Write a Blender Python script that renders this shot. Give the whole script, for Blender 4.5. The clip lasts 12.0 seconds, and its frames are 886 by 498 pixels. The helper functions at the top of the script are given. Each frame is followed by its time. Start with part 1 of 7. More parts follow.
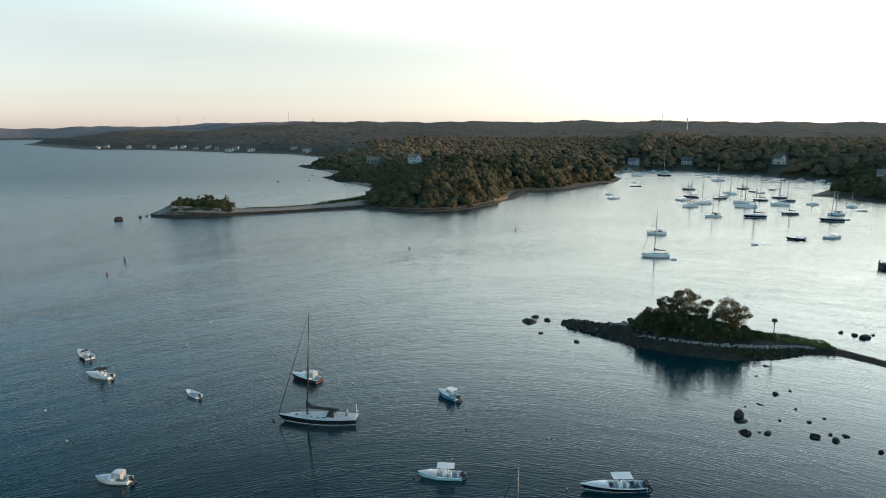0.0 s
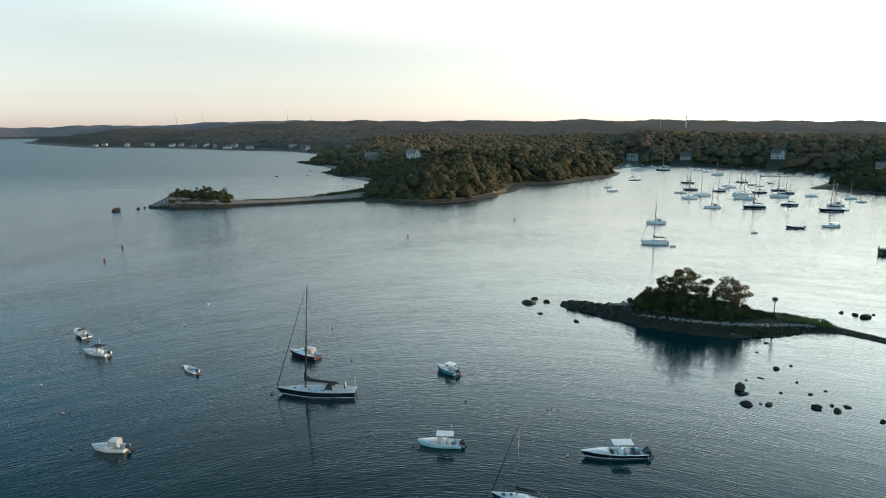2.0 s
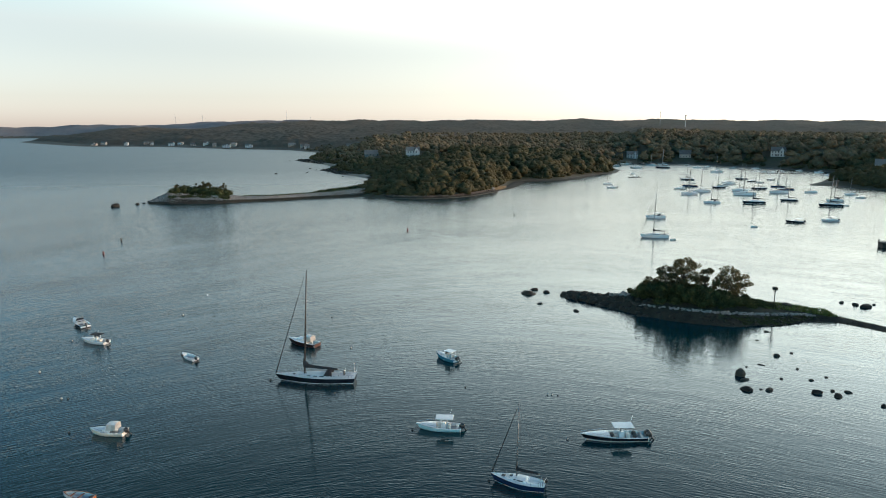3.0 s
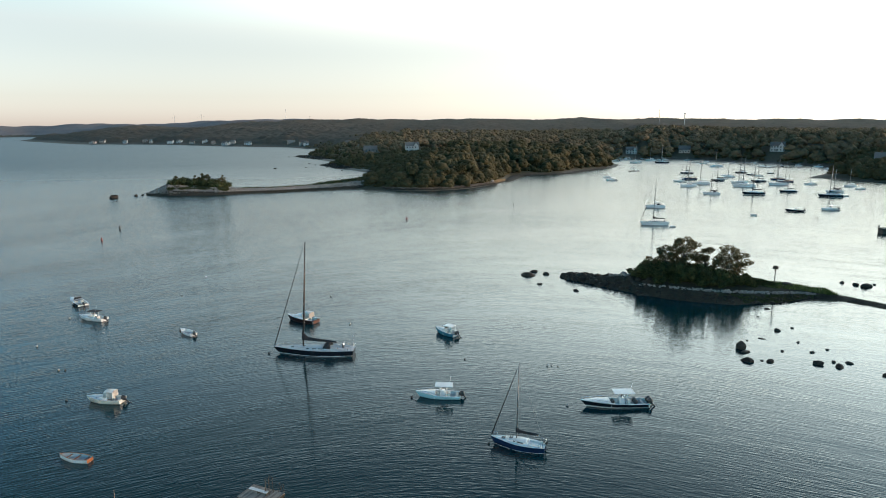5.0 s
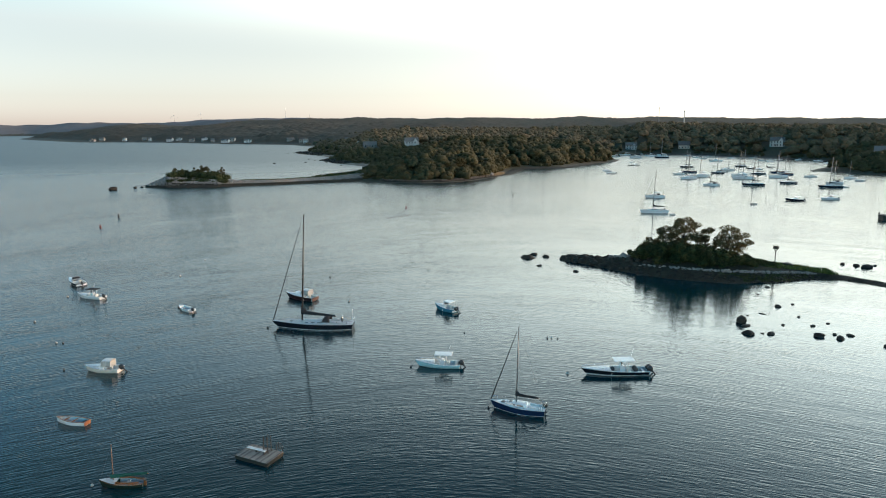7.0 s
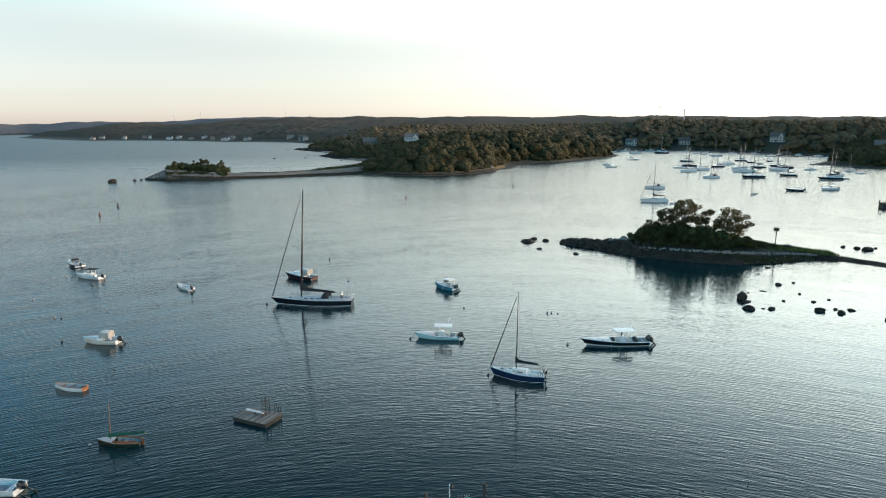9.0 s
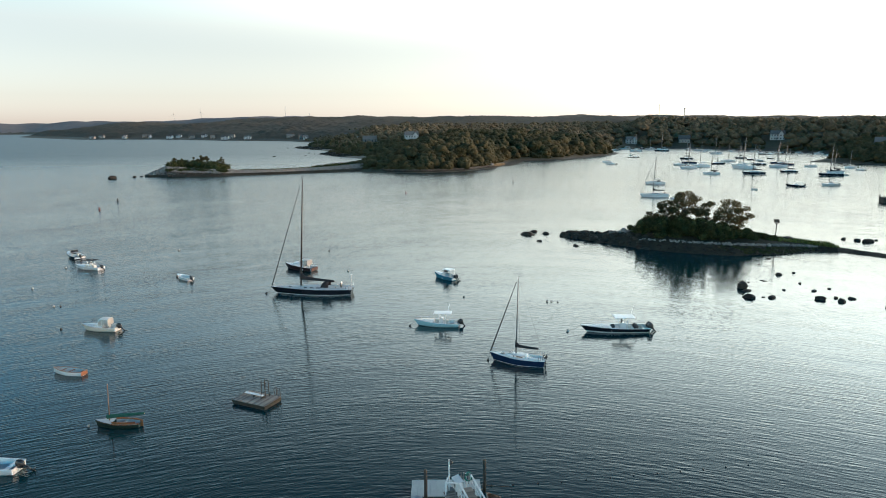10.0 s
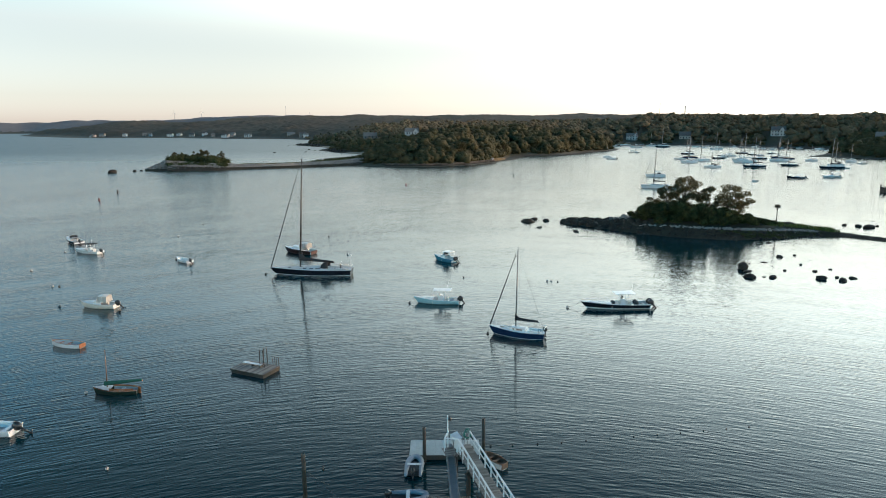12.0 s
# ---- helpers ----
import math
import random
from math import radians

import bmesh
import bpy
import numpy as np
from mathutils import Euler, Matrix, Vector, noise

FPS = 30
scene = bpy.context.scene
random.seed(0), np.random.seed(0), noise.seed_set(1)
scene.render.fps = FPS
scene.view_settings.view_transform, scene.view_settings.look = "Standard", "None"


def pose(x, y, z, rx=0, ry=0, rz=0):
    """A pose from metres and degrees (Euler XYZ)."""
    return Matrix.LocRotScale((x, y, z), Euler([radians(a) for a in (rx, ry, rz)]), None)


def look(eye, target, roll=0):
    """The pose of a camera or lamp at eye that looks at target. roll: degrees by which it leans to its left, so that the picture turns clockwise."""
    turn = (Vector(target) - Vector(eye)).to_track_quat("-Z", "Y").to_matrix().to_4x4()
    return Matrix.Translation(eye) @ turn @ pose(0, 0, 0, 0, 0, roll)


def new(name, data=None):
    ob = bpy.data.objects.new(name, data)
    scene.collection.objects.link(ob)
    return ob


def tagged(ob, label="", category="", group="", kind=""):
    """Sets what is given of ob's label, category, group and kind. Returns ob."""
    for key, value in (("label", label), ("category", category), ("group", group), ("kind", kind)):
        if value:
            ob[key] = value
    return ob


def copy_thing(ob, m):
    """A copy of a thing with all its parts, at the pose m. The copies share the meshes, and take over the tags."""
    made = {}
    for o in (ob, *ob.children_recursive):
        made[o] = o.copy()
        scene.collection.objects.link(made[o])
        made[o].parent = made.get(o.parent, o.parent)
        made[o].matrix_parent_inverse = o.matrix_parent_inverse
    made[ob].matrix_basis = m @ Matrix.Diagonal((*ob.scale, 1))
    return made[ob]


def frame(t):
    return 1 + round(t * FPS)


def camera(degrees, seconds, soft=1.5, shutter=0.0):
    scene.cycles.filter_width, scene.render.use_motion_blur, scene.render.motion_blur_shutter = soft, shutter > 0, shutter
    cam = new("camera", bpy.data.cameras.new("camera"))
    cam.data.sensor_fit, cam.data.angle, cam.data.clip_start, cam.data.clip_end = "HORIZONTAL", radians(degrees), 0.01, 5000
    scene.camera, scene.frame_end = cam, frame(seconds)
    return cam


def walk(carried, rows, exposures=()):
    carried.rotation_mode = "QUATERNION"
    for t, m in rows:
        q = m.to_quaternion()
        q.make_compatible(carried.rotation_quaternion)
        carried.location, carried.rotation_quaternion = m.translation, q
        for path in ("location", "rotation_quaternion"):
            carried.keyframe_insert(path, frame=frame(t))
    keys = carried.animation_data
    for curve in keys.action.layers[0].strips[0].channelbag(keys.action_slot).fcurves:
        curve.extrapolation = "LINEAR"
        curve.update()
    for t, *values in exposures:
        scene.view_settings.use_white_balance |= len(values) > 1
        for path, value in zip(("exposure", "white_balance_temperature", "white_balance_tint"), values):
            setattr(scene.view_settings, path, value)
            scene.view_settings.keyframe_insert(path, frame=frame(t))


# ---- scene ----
# camera: a drone sinking straight down from 53 m to 26 m over the harbour mouth
cam = camera(69.4, 12.0, soft=1.0)
# seconds, x, y, z, pitch, yaw, roll
PATH = [
    (0, 0.48, -0.83, 52.66, -10.770, 0.351, -0.43),
    (0.5, 0.45, -0.86, 51.38, -10.774, 0.318, -0.43),
    (1, 0.42, -0.90, 50.09, -10.779, 0.288, -0.43),
    (1.5, 0.39, -0.95, 48.81, -10.784, 0.260, -0.43),
    (2, 0.37, -1.01, 47.52, -10.790, 0.234, -0.44),
    (2.5, 0.35, -1.08, 46.23, -10.796, 0.210, -0.44),
    (3, 0.33, -1.16, 44.96, -10.802, 0.188, -0.44),
    (5, 0.28, -1.53, 39.98, -10.830, 0.122, -0.46),
    (5.5, 0.28, -1.64, 38.78, -10.840, 0.111, -0.46),
    (6, 0.27, -1.74, 37.60, -10.850, 0.101, -0.47),
    (6.5, 0.27, -1.85, 36.45, -10.858, 0.094, -0.48),
    (7, 0.28, -1.96, 35.33, -10.866, 0.089, -0.48),
    (9, 0.32, -2.39, 31.14, -10.905, 0.090, -0.50),
    (9.5, 0.34, -2.49, 30.17, -10.917, 0.095, -0.51),
    (10, 0.36, -2.59, 29.25, -10.930, 0.102, -0.52),
    (10.5, 0.38, -2.68, 28.36, -10.942, 0.112, -0.53),
    (11, 0.41, -2.76, 27.51, -10.955, 0.123, -0.54),
    (11.5, 0.44, -2.84, 26.70, -10.968, 0.137, -0.55),
    (12, 0.48, -2.91, 25.92, -10.980, 0.153, -0.56),
]


def aim(x, y, z, pitch, yaw, roll):
    p, w = radians(pitch), radians(yaw)
    return look((x, y, z), (x - math.sin(w) * math.cos(p), y + math.cos(w) * math.cos(p), z + math.sin(p)), roll)


walk(cam, [(t, aim(*row)) for t, *row in PATH], [(0.0, 0.0), (12.0, 0.07)])

# ---- world and sun: early morning, the sun low over the land to the right ----
SUN_ELEVATION, SUN_AZIMUTH = 6.0, 84.0  # degrees; azimuth clockwise from the way the camera looks
SKY_TINT = (0.262, 0.300, 0.312)  # strength and white point of the clear sky
HAZE_LOW, HAZE_HIGH, HAZE_POWER = (5.1, 4.7, 3.65), (3.75, 4.4, 4.0), 5.0
ZENITH = (0.06, 0.20, 0.29)  # how much deeper the clear sky is overhead
WEST_SKY = (4.4, 3.1, 2.5)
AWAY_DEEPER = 0.8  # share of light lost high on the side away from the sun
MIST_COLOUR = (0.30, 0.18, 0.15)
world = bpy.data.worlds.new("morning_sky")
scene.world = world
world.use_nodes = True
wn, wl = world.node_tree.nodes, world.node_tree.links
wn.clear()
sky = wn.new("ShaderNodeTexSky")
sky.sky_type = "NISHITA"
sky.sun_disc = False
sky.sun_elevation = radians(SUN_ELEVATION)
sky.sun_rotation = radians(SUN_AZIMUTH)
sky.altitude, sky.air_density, sky.dust_density, sky.ozone_density = 0, 1.0, 1.0, 1.8
soften = wn.new("ShaderNodeHueSaturation")
background = wn.new("ShaderNodeBackground")
background.inputs["Strength"].default_value = 1.0
world_out = wn.new("ShaderNodeOutputWorld")
wl.new(sky.outputs[0], soften.inputs["Color"])

# bright morning haze round the sun's side of the sky, fading towards the horizon
direction = wn.new("ShaderNodeTexCoord")
toward = wn.new("ShaderNodeVectorMath")
toward.operation = "DOT_PRODUCT"
glow_az, glow_el = radians(SUN_AZIMUTH - 39), radians(22.0)
toward.inputs[1].default_value = (math.sin(glow_az) * math.cos(glow_el), math.cos(glow_az) * math.cos(glow_el), math.sin(glow_el))
wl.new(direction.outputs["Generated"], toward.inputs[0])


def sky_calc(op, a, b=0.0, clamp=False):
    node = wn.new("ShaderNodeMath")
    node.operation, node.use_clamp = op, clamp
    for i, v in enumerate((a, b)):
        if isinstance(v, (int, float)):
            node.inputs[i].default_value = v
        else:
            wl.new(v, node.inputs[i])
    return node.outputs[0]


lobe = sky_calc("POWER", sky_calc("MULTIPLY_ADD", toward.outputs["Value"], 0.5, True), HAZE_POWER)
lobe.node.inputs[0].links[0].from_node.inputs[2].default_value = 0.5
height = wn.new("ShaderNodeSeparateXYZ")
wl.new(direction.outputs["Generated"], height.inputs[0])
lift = wn.new("ShaderNodeMapRange")
lift.interpolation_type = "SMOOTHSTEP"
lift.inputs["From Min"].default_value, lift.inputs["From Max"].default_value = 0.10, 0.27
lift.inputs["To Min"].default_value, lift.inputs["To Max"].default_value = 0.13, 1.0
wl.new(height.outputs["Z"], lift.inputs["Value"])
haze = wn.new("ShaderNodeVectorMath")
haze.operation = "SCALE"
cool = wn.new("ShaderNodeMapRange")
cool.data_type = "FLOAT_VECTOR"
cool.inputs[7].default_value, cool.inputs[8].default_value = (0.17,) * 3, (0.44,) * 3
cool.inputs[9].default_value, cool.inputs[10].default_value = HAZE_LOW, HAZE_HIGH
wl.new(height.outputs["Z"], cool.inputs[6])
wl.new(cool.outputs[1], haze.inputs[0])
fall = wn.new("ShaderNodeMapRange")
fall.interpolation_type = "SMOOTHSTEP"
fall.inputs["From Min"].default_value, fall.inputs["From Max"].default_value = 0.23, 0.61
fall.inputs["To Min"].default_value, fall.inputs["To Max"].default_value = 1.0, 0.07
wl.new(height.outputs["Z"], fall.inputs["Value"])
wl.new(sky_calc("MULTIPLY", sky_calc("MULTIPLY", lobe, lift.outputs[0]), fall.outputs[0]), haze.inputs["Scale"])
rich = wn.new("ShaderNodeMapRange")
rich.inputs["From Min"].default_value, rich.inputs["From Max"].default_value = 0.14, 0.26
rich.inputs["To Min"].default_value, rich.inputs["To Max"].default_value = 0.28, 2.2
wl.new(height.outputs["Z"], rich.inputs["Value"])
wl.new(rich.outputs[0], soften.inputs["Saturation"])
# thin rosy mist low over the horizon
mist = wn.new("ShaderNodeVectorMath")
mist.operation = "SCALE"
mist.inputs[0].default_value = MIST_COLOUR
wl.new(sky_calc("POWER", 2.718, sky_calc("MULTIPLY", sky_calc("ABSOLUTE", height.outputs["Z"]), -11.0)), mist.inputs["Scale"])
air = wn.new("ShaderNodeVectorMath")
air.operation = "MULTIPLY"
air.inputs[1].default_value = SKY_TINT
zenith = wn.new("ShaderNodeMapRange")
zenith.data_type = "FLOAT_VECTOR"
zenith.inputs[7].default_value, zenith.inputs[8].default_value = (0.29,) * 3, (0.56,) * 3
zenith.inputs[9].default_value, zenith.inputs[10].default_value = (1, 1, 1), ZENITH
wl.new(height.outputs["Z"], zenith.inputs[6])
deeper = wn.new("ShaderNodeVectorMath")
deeper.operation = "MULTIPLY"
brighter = wn.new("ShaderNodeMapRange")
brighter.inputs["From Min"].default_value, brighter.inputs["From Max"].default_value = 0.18, 0.27
brighter.inputs["To Min"].default_value, brighter.inputs["To Max"].default_value = 1.0, 1.42
wl.new(height.outputs["Z"], brighter.inputs["Value"])
clear = wn.new("ShaderNodeVectorMath")
clear.operation = "SCALE"
wl.new(soften.outputs[0], clear.inputs[0])
wl.new(brighter.outputs[0], clear.inputs["Scale"])
wl.new(clear.outputs[0], deeper.inputs[0])
wl.new(zenith.outputs[1], deeper.inputs[1])
# the clear sky opposite the harbour, away from the sun, is paler and brighter
west = wn.new("ShaderNodeMapRange")
west.data_type = "FLOAT_VECTOR"
west.inputs[7].default_value, west.inputs[8].default_value = (0.30,) * 3, (-0.55,) * 3
west.inputs[9].default_value, west.inputs[10].default_value = (1, 1, 1), WEST_SKY
wl.new(height.outputs["Y"], west.inputs[6])
paler = wn.new("ShaderNodeVectorMath")
paler.operation = "MULTIPLY"
wl.new(deeper.outputs[0], paler.inputs[0])
wl.new(west.outputs[1], paler.inputs[1])
# high up on the side away from the sun the blue deepens further
away = wn.new("ShaderNodeMapRange")
away.inputs["From Min"].default_value, away.inputs["From Max"].default_value = 0.05, -0.50
away.inputs["To Min"].default_value, away.inputs["To Max"].default_value = 0.0, AWAY_DEEPER
wl.new(height.outputs["X"], away.inputs["Value"])
aloft = wn.new("ShaderNodeMapRange")
aloft.inputs["From Min"].default_value, aloft.inputs["From Max"].default_value = 0.30, 0.52
wl.new(height.outputs["Z"], aloft.inputs["Value"])
dimmed = wn.new("ShaderNodeVectorMath")
dimmed.operation = "SCALE"
wl.new(paler.outputs[0], dimmed.inputs[0])
wl.new(sky_calc("SUBTRACT", 1.0, sky_calc("MULTIPLY", away.outputs[0], aloft.outputs[0])), dimmed.inputs["Scale"])
wl.new(dimmed.outputs[0], air.inputs[0])
whole = wn.new("ShaderNodeVectorMath")
whole.operation = "ADD"
wl.new(air.outputs[0], whole.inputs[0])
wl.new(haze.outputs[0], whole.inputs[1])
full = wn.new("ShaderNodeVectorMath")
full.operation = "ADD"
wl.new(whole.outputs[0], full.inputs[0])
wl.new(mist.outputs[0], full.inputs[1])
wl.new(full.outputs[0], background.inputs["Color"])
wl.new(background.outputs[0], world_out.inputs["Surface"])

sun_data = bpy.data.lights.new("sun", "SUN")
sun_data.energy, sun_data.angle, sun_data.color = 2.6, radians(0.6), (1.0, 0.60, 0.38)
sun = new("sun", sun_data)
az, el = radians(SUN_AZIMUTH), radians(SUN_ELEVATION)
sun.matrix_world = look((math.sin(az) * 100 * math.cos(el), math.cos(az) * 100 * math.cos(el), 100 * math.sin(el)), (0, 0, 0))


# ---- materials ----
def material(name, dark, light, scale=1.0, rough=0.6, metal=0.0, bump=0.0, fine=8.0, per_object=0.0, island=0.0, stretch=(1, 1, 1), through_light=0.0, spec=0.5):
    """A procedural surface: two noises (large stains, fine grain) blend dark into light; bump in metres."""
    m = bpy.data.materials.new(name)
    m.use_nodes = True
    n, l = m.node_tree.nodes, m.node_tree.links
    bsdf = n["Principled BSDF"]
    tex = n.new("ShaderNodeTexCoord")
    mapping = n.new("ShaderNodeMapping")
    mapping.inputs["Scale"].default_value = stretch
    l.new(tex.outputs["Object"], mapping.inputs["Vector"])
    big = n.new("ShaderNodeTexNoise")
    big.inputs["Scale"].default_value, big.inputs["Detail"].default_value = scale, 3.0
    small = n.new("ShaderNodeTexNoise")
    small.inputs["Scale"].default_value, small.inputs["Detail"].default_value = scale * fine, 4.0
    l.new(mapping.outputs[0], big.inputs["Vector"])
    l.new(mapping.outputs[0], small.inputs["Vector"])
    blend = n.new("ShaderNodeMath")
    blend.operation = "MULTIPLY_ADD"
    blend.inputs[1].default_value = 0.5
    half = n.new("ShaderNodeMath")
    half.operation = "MULTIPLY"
    half.inputs[1].default_value = 0.5
    l.new(big.outputs["Fac"], half.inputs[0])
    l.new(small.outputs["Fac"], blend.inputs[0])
    l.new(half.outputs[0], blend.inputs[2])
    value = blend.outputs[0]
    for amount, kind in ((per_object, "object"), (island, "island")):
        if amount:
            info = n.new("ShaderNodeObjectInfo" if kind == "object" else "ShaderNodeNewGeometry")
            more = n.new("ShaderNodeMath")
            more.operation = "MULTIPLY_ADD"
            more.inputs[1].default_value = amount
            l.new(info.outputs["Random" if kind == "object" else "Random Per Island"], more.inputs[0])
            shift = n.new("ShaderNodeMath")
            shift.operation = "SUBTRACT"
            shift.inputs[1].default_value = amount / 2
            l.new(value, shift.inputs[0])
            l.new(shift.outputs[0], more.inputs[2])
            value = more.outputs[0]
    ramp = n.new("ShaderNodeValToRGB")
    ramp.color_ramp.elements[0].position, ramp.color_ramp.elements[1].position = 0.3, 0.7
    ramp.color_ramp.elements[0].color, ramp.color_ramp.elements[1].color = (*dark, 1), (*light, 1)
    l.new(value, ramp.inputs[0])
    l.new(ramp.outputs[0], bsdf.inputs["Base Color"])
    bsdf.inputs["Roughness"].default_value = rough
    bsdf.inputs["Metallic"].default_value = metal
    bsdf.inputs["Specular IOR Level"].default_value = spec
    if bump:
        b = n.new("ShaderNodeBump")
        b.inputs["Strength"].default_value, b.inputs["Distance"].default_value = 1.0, bump
        l.new(small.outputs["Fac"], b.inputs["Height"])
        l.new(b.outputs[0], bsdf.inputs["Normal"])
    if through_light:
        leaf = n.new("ShaderNodeBsdfTranslucent")
        l.new(ramp.outputs[0], leaf.inputs["Color"])
        mix = n.new("ShaderNodeMixShader")
        mix.inputs[0].default_value = through_light
        l.new(bsdf.outputs[0], mix.inputs[1])
        l.new(leaf.outputs[0], mix.inputs[2])
        l.new(mix.outputs[0], n["Material Output"].inputs["Surface"])
    return m


def water_material():
    m = bpy.data.materials.new("sea_water")
    m.use_nodes = True
    n, l = m.node_tree.nodes, m.node_tree.links
    bsdf = n["Principled BSDF"]
    bsdf.inputs["IOR"].default_value = 1.333
    tex = n.new("ShaderNodeTexCoord")

    def calc(op, a, b):
        node = n.new("ShaderNodeMath")
        node.operation = op
        for i, v in enumerate((a, b)):
            if isinstance(v, (int, float)):
                node.inputs[i].default_value = v
            else:
                l.new(v, node.inputs[i])
        return node.outputs[0]

    # the wave crests bend round towards both shores
    split = n.new("ShaderNodeSeparateXYZ")
    l.new(tex.outputs["Object"], split.inputs[0])
    bow = calc("SQRT", calc("ADD", calc("MULTIPLY", split.outputs["X"], split.outputs["X"]), 1600.0), 0.0)
    joined_axes = n.new("ShaderNodeCombineXYZ")
    l.new(split.outputs["X"], joined_axes.inputs["X"])
    l.new(calc("ADD", split.outputs["Y"], calc("MULTIPLY", bow, 0.68)), joined_axes.inputs["Y"])
    bent = joined_axes.outputs[0]

    def ripples(angle, along, across, detail):
        turn = n.new("ShaderNodeMapping")
        turn.vector_type = "TEXTURE"
        turn.inputs["Rotation"].default_value = (0, 0, radians(angle))
        turn.inputs["Scale"].default_value = (along, across, 1)
        l.new(bent, turn.inputs["Vector"])
        noise_node = n.new("ShaderNodeTexNoise")
        noise_node.inputs["Scale"].default_value = 1.0
        noise_node.inputs["Detail"].default_value = detail
        noise_node.inputs["Roughness"].default_value = 0.45
        l.new(turn.outputs[0], noise_node.inputs["Vector"])
        return noise_node.outputs["Fac"]

    long_waves = ripples(-4, 2.8, 0.40, 1.3)
    cross_waves = ripples(13, 2.1, 0.30, 1.3)
    chop = ripples(-16, 0.9, 0.26, 1.5)
    swell = ripples(4, 11.0, 2.6, 1.5)
    groups = ripples(7, 24.0, 6.5, 2.0)
    far_waves = ripples(3, 5.0, 1.25, 1.6)
    patches = ripples(28, 170, 60, 3.0)
    ramp = n.new("ShaderNodeValToRGB")
    ramp.color_ramp.elements[0].position, ramp.color_ramp.elements[1].position = 0.36, 0.62
    ramp.color_ramp.elements[0].color, ramp.color_ramp.elements[1].color = (0.62, 0.62, 0.62, 1), (1, 1, 1, 1)
    l.new(patches, ramp.inputs[0])
    # sheltered water inside the harbour lies calmer than the open bay
    lee = n.new("ShaderNodeMapRange")
    lee.inputs["From Min"].default_value, lee.inputs["From Max"].default_value = -70, 70
    lee.inputs["To Min"].default_value, lee.inputs["To Max"].default_value = WIND_BAY, WIND_HARBOUR
    l.new(split.outputs["X"], lee.inputs["Value"])
    height = calc("ADD", calc("MULTIPLY", long_waves, LONG_WAVE), calc("ADD", calc("MULTIPLY", cross_waves, CROSS_WAVE), calc("MULTIPLY", chop, CHOP)))
    gust = n.new("ShaderNodeMapRange")
    gust.inputs["From Min"].default_value, gust.inputs["From Max"].default_value = 0.32, 0.68
    gust.inputs["To Min"].default_value, gust.inputs["To Max"].default_value = 0.72, 1.28
    l.new(groups, gust.inputs["Value"])
    height = calc("ADD", calc("MULTIPLY", height, gust.outputs[0]), calc("MULTIPLY", swell, SWELL))
    broad = n.new("ShaderNodeMapRange")
    broad.inputs["From Min"].default_value, broad.inputs["From Max"].default_value = 90, 300
    broad.inputs["To Min"].default_value, broad.inputs["To Max"].default_value = 0.0, FAR_WAVE
    l.new(split.outputs["Y"], broad.inputs["Value"])
    height = calc("ADD", height, calc("MULTIPLY", far_waves, broad.outputs[0]))
    deep = n.new("ShaderNodeMapRange")
    deep.inputs["From Min"].default_value, deep.inputs["From Max"].default_value = 40, 200
    deep.inputs["To Min"].default_value, deep.inputs["To Max"].default_value = 0.62, 1.1
    l.new(split.outputs["Y"], deep.inputs["Value"])
    height = calc("MULTIPLY", calc("MULTIPLY", height, ramp.outputs[0]), calc("MULTIPLY", lee.outputs[0], deep.outputs[0]))
    b = n.new("ShaderNodeBump")
    b.inputs["Strength"].default_value, b.inputs["Distance"].default_value = 1.0, 1.0
    l.new(height, b.inputs["Height"])
    l.new(b.outputs[0], bsdf.inputs["Normal"])
    tint = n.new("ShaderNodeValToRGB")
    tint.color_ramp.elements[0].color, tint.color_ramp.elements[1].color = (*WATER_DEEP, 1), (*WATER_LIGHT, 1)
    l.new(patches, tint.inputs[0])
    l.new(tint.outputs[0], bsdf.inputs["Base Color"])
    # ripples too fine and far to tell apart blur the mirror
    blur = n.new("ShaderNodeMapRange")
    blur.inputs["From Min"].default_value, blur.inputs["From Max"].default_value = 120, 700
    blur.inputs["To Min"].default_value, blur.inputs["To Max"].default_value = 0.08, 0.36
    l.new(split.outputs["Y"], blur.inputs["Value"])
    calm = n.new("ShaderNodeMapRange")
    calm.inputs["From Min"].default_value, calm.inputs["From Max"].default_value = -120, 90
    calm.inputs["To Min"].default_value, calm.inputs["To Max"].default_value = 1.0, 0.8
    l.new(split.outputs["X"], calm.inputs["Value"])
    l.new(calc("MULTIPLY", blur.outputs[0], calm.outputs[0]), bsdf.inputs["Roughness"])
    return m


WIND_BAY, WIND_HARBOUR = 1.4, 0.68
LONG_WAVE, CROSS_WAVE, CHOP, SWELL = 0.048, 0.032, 0.014, 0.03
FAR_WAVE = 0.17
WATER_DEEP, WATER_LIGHT = (0.001, 0.024, 0.031), (0.001, 0.030, 0.037)

WATER = water_material()
SOIL = material("wooded_ground", (0.036, 0.035, 0.020), (0.080, 0.072, 0.042), 0.05, 0.95, bump=0.05)
BEACH = material("pale_sand", (0.13, 0.11, 0.085), (0.25, 0.21, 0.17), 0.06, 0.95, bump=0.03)


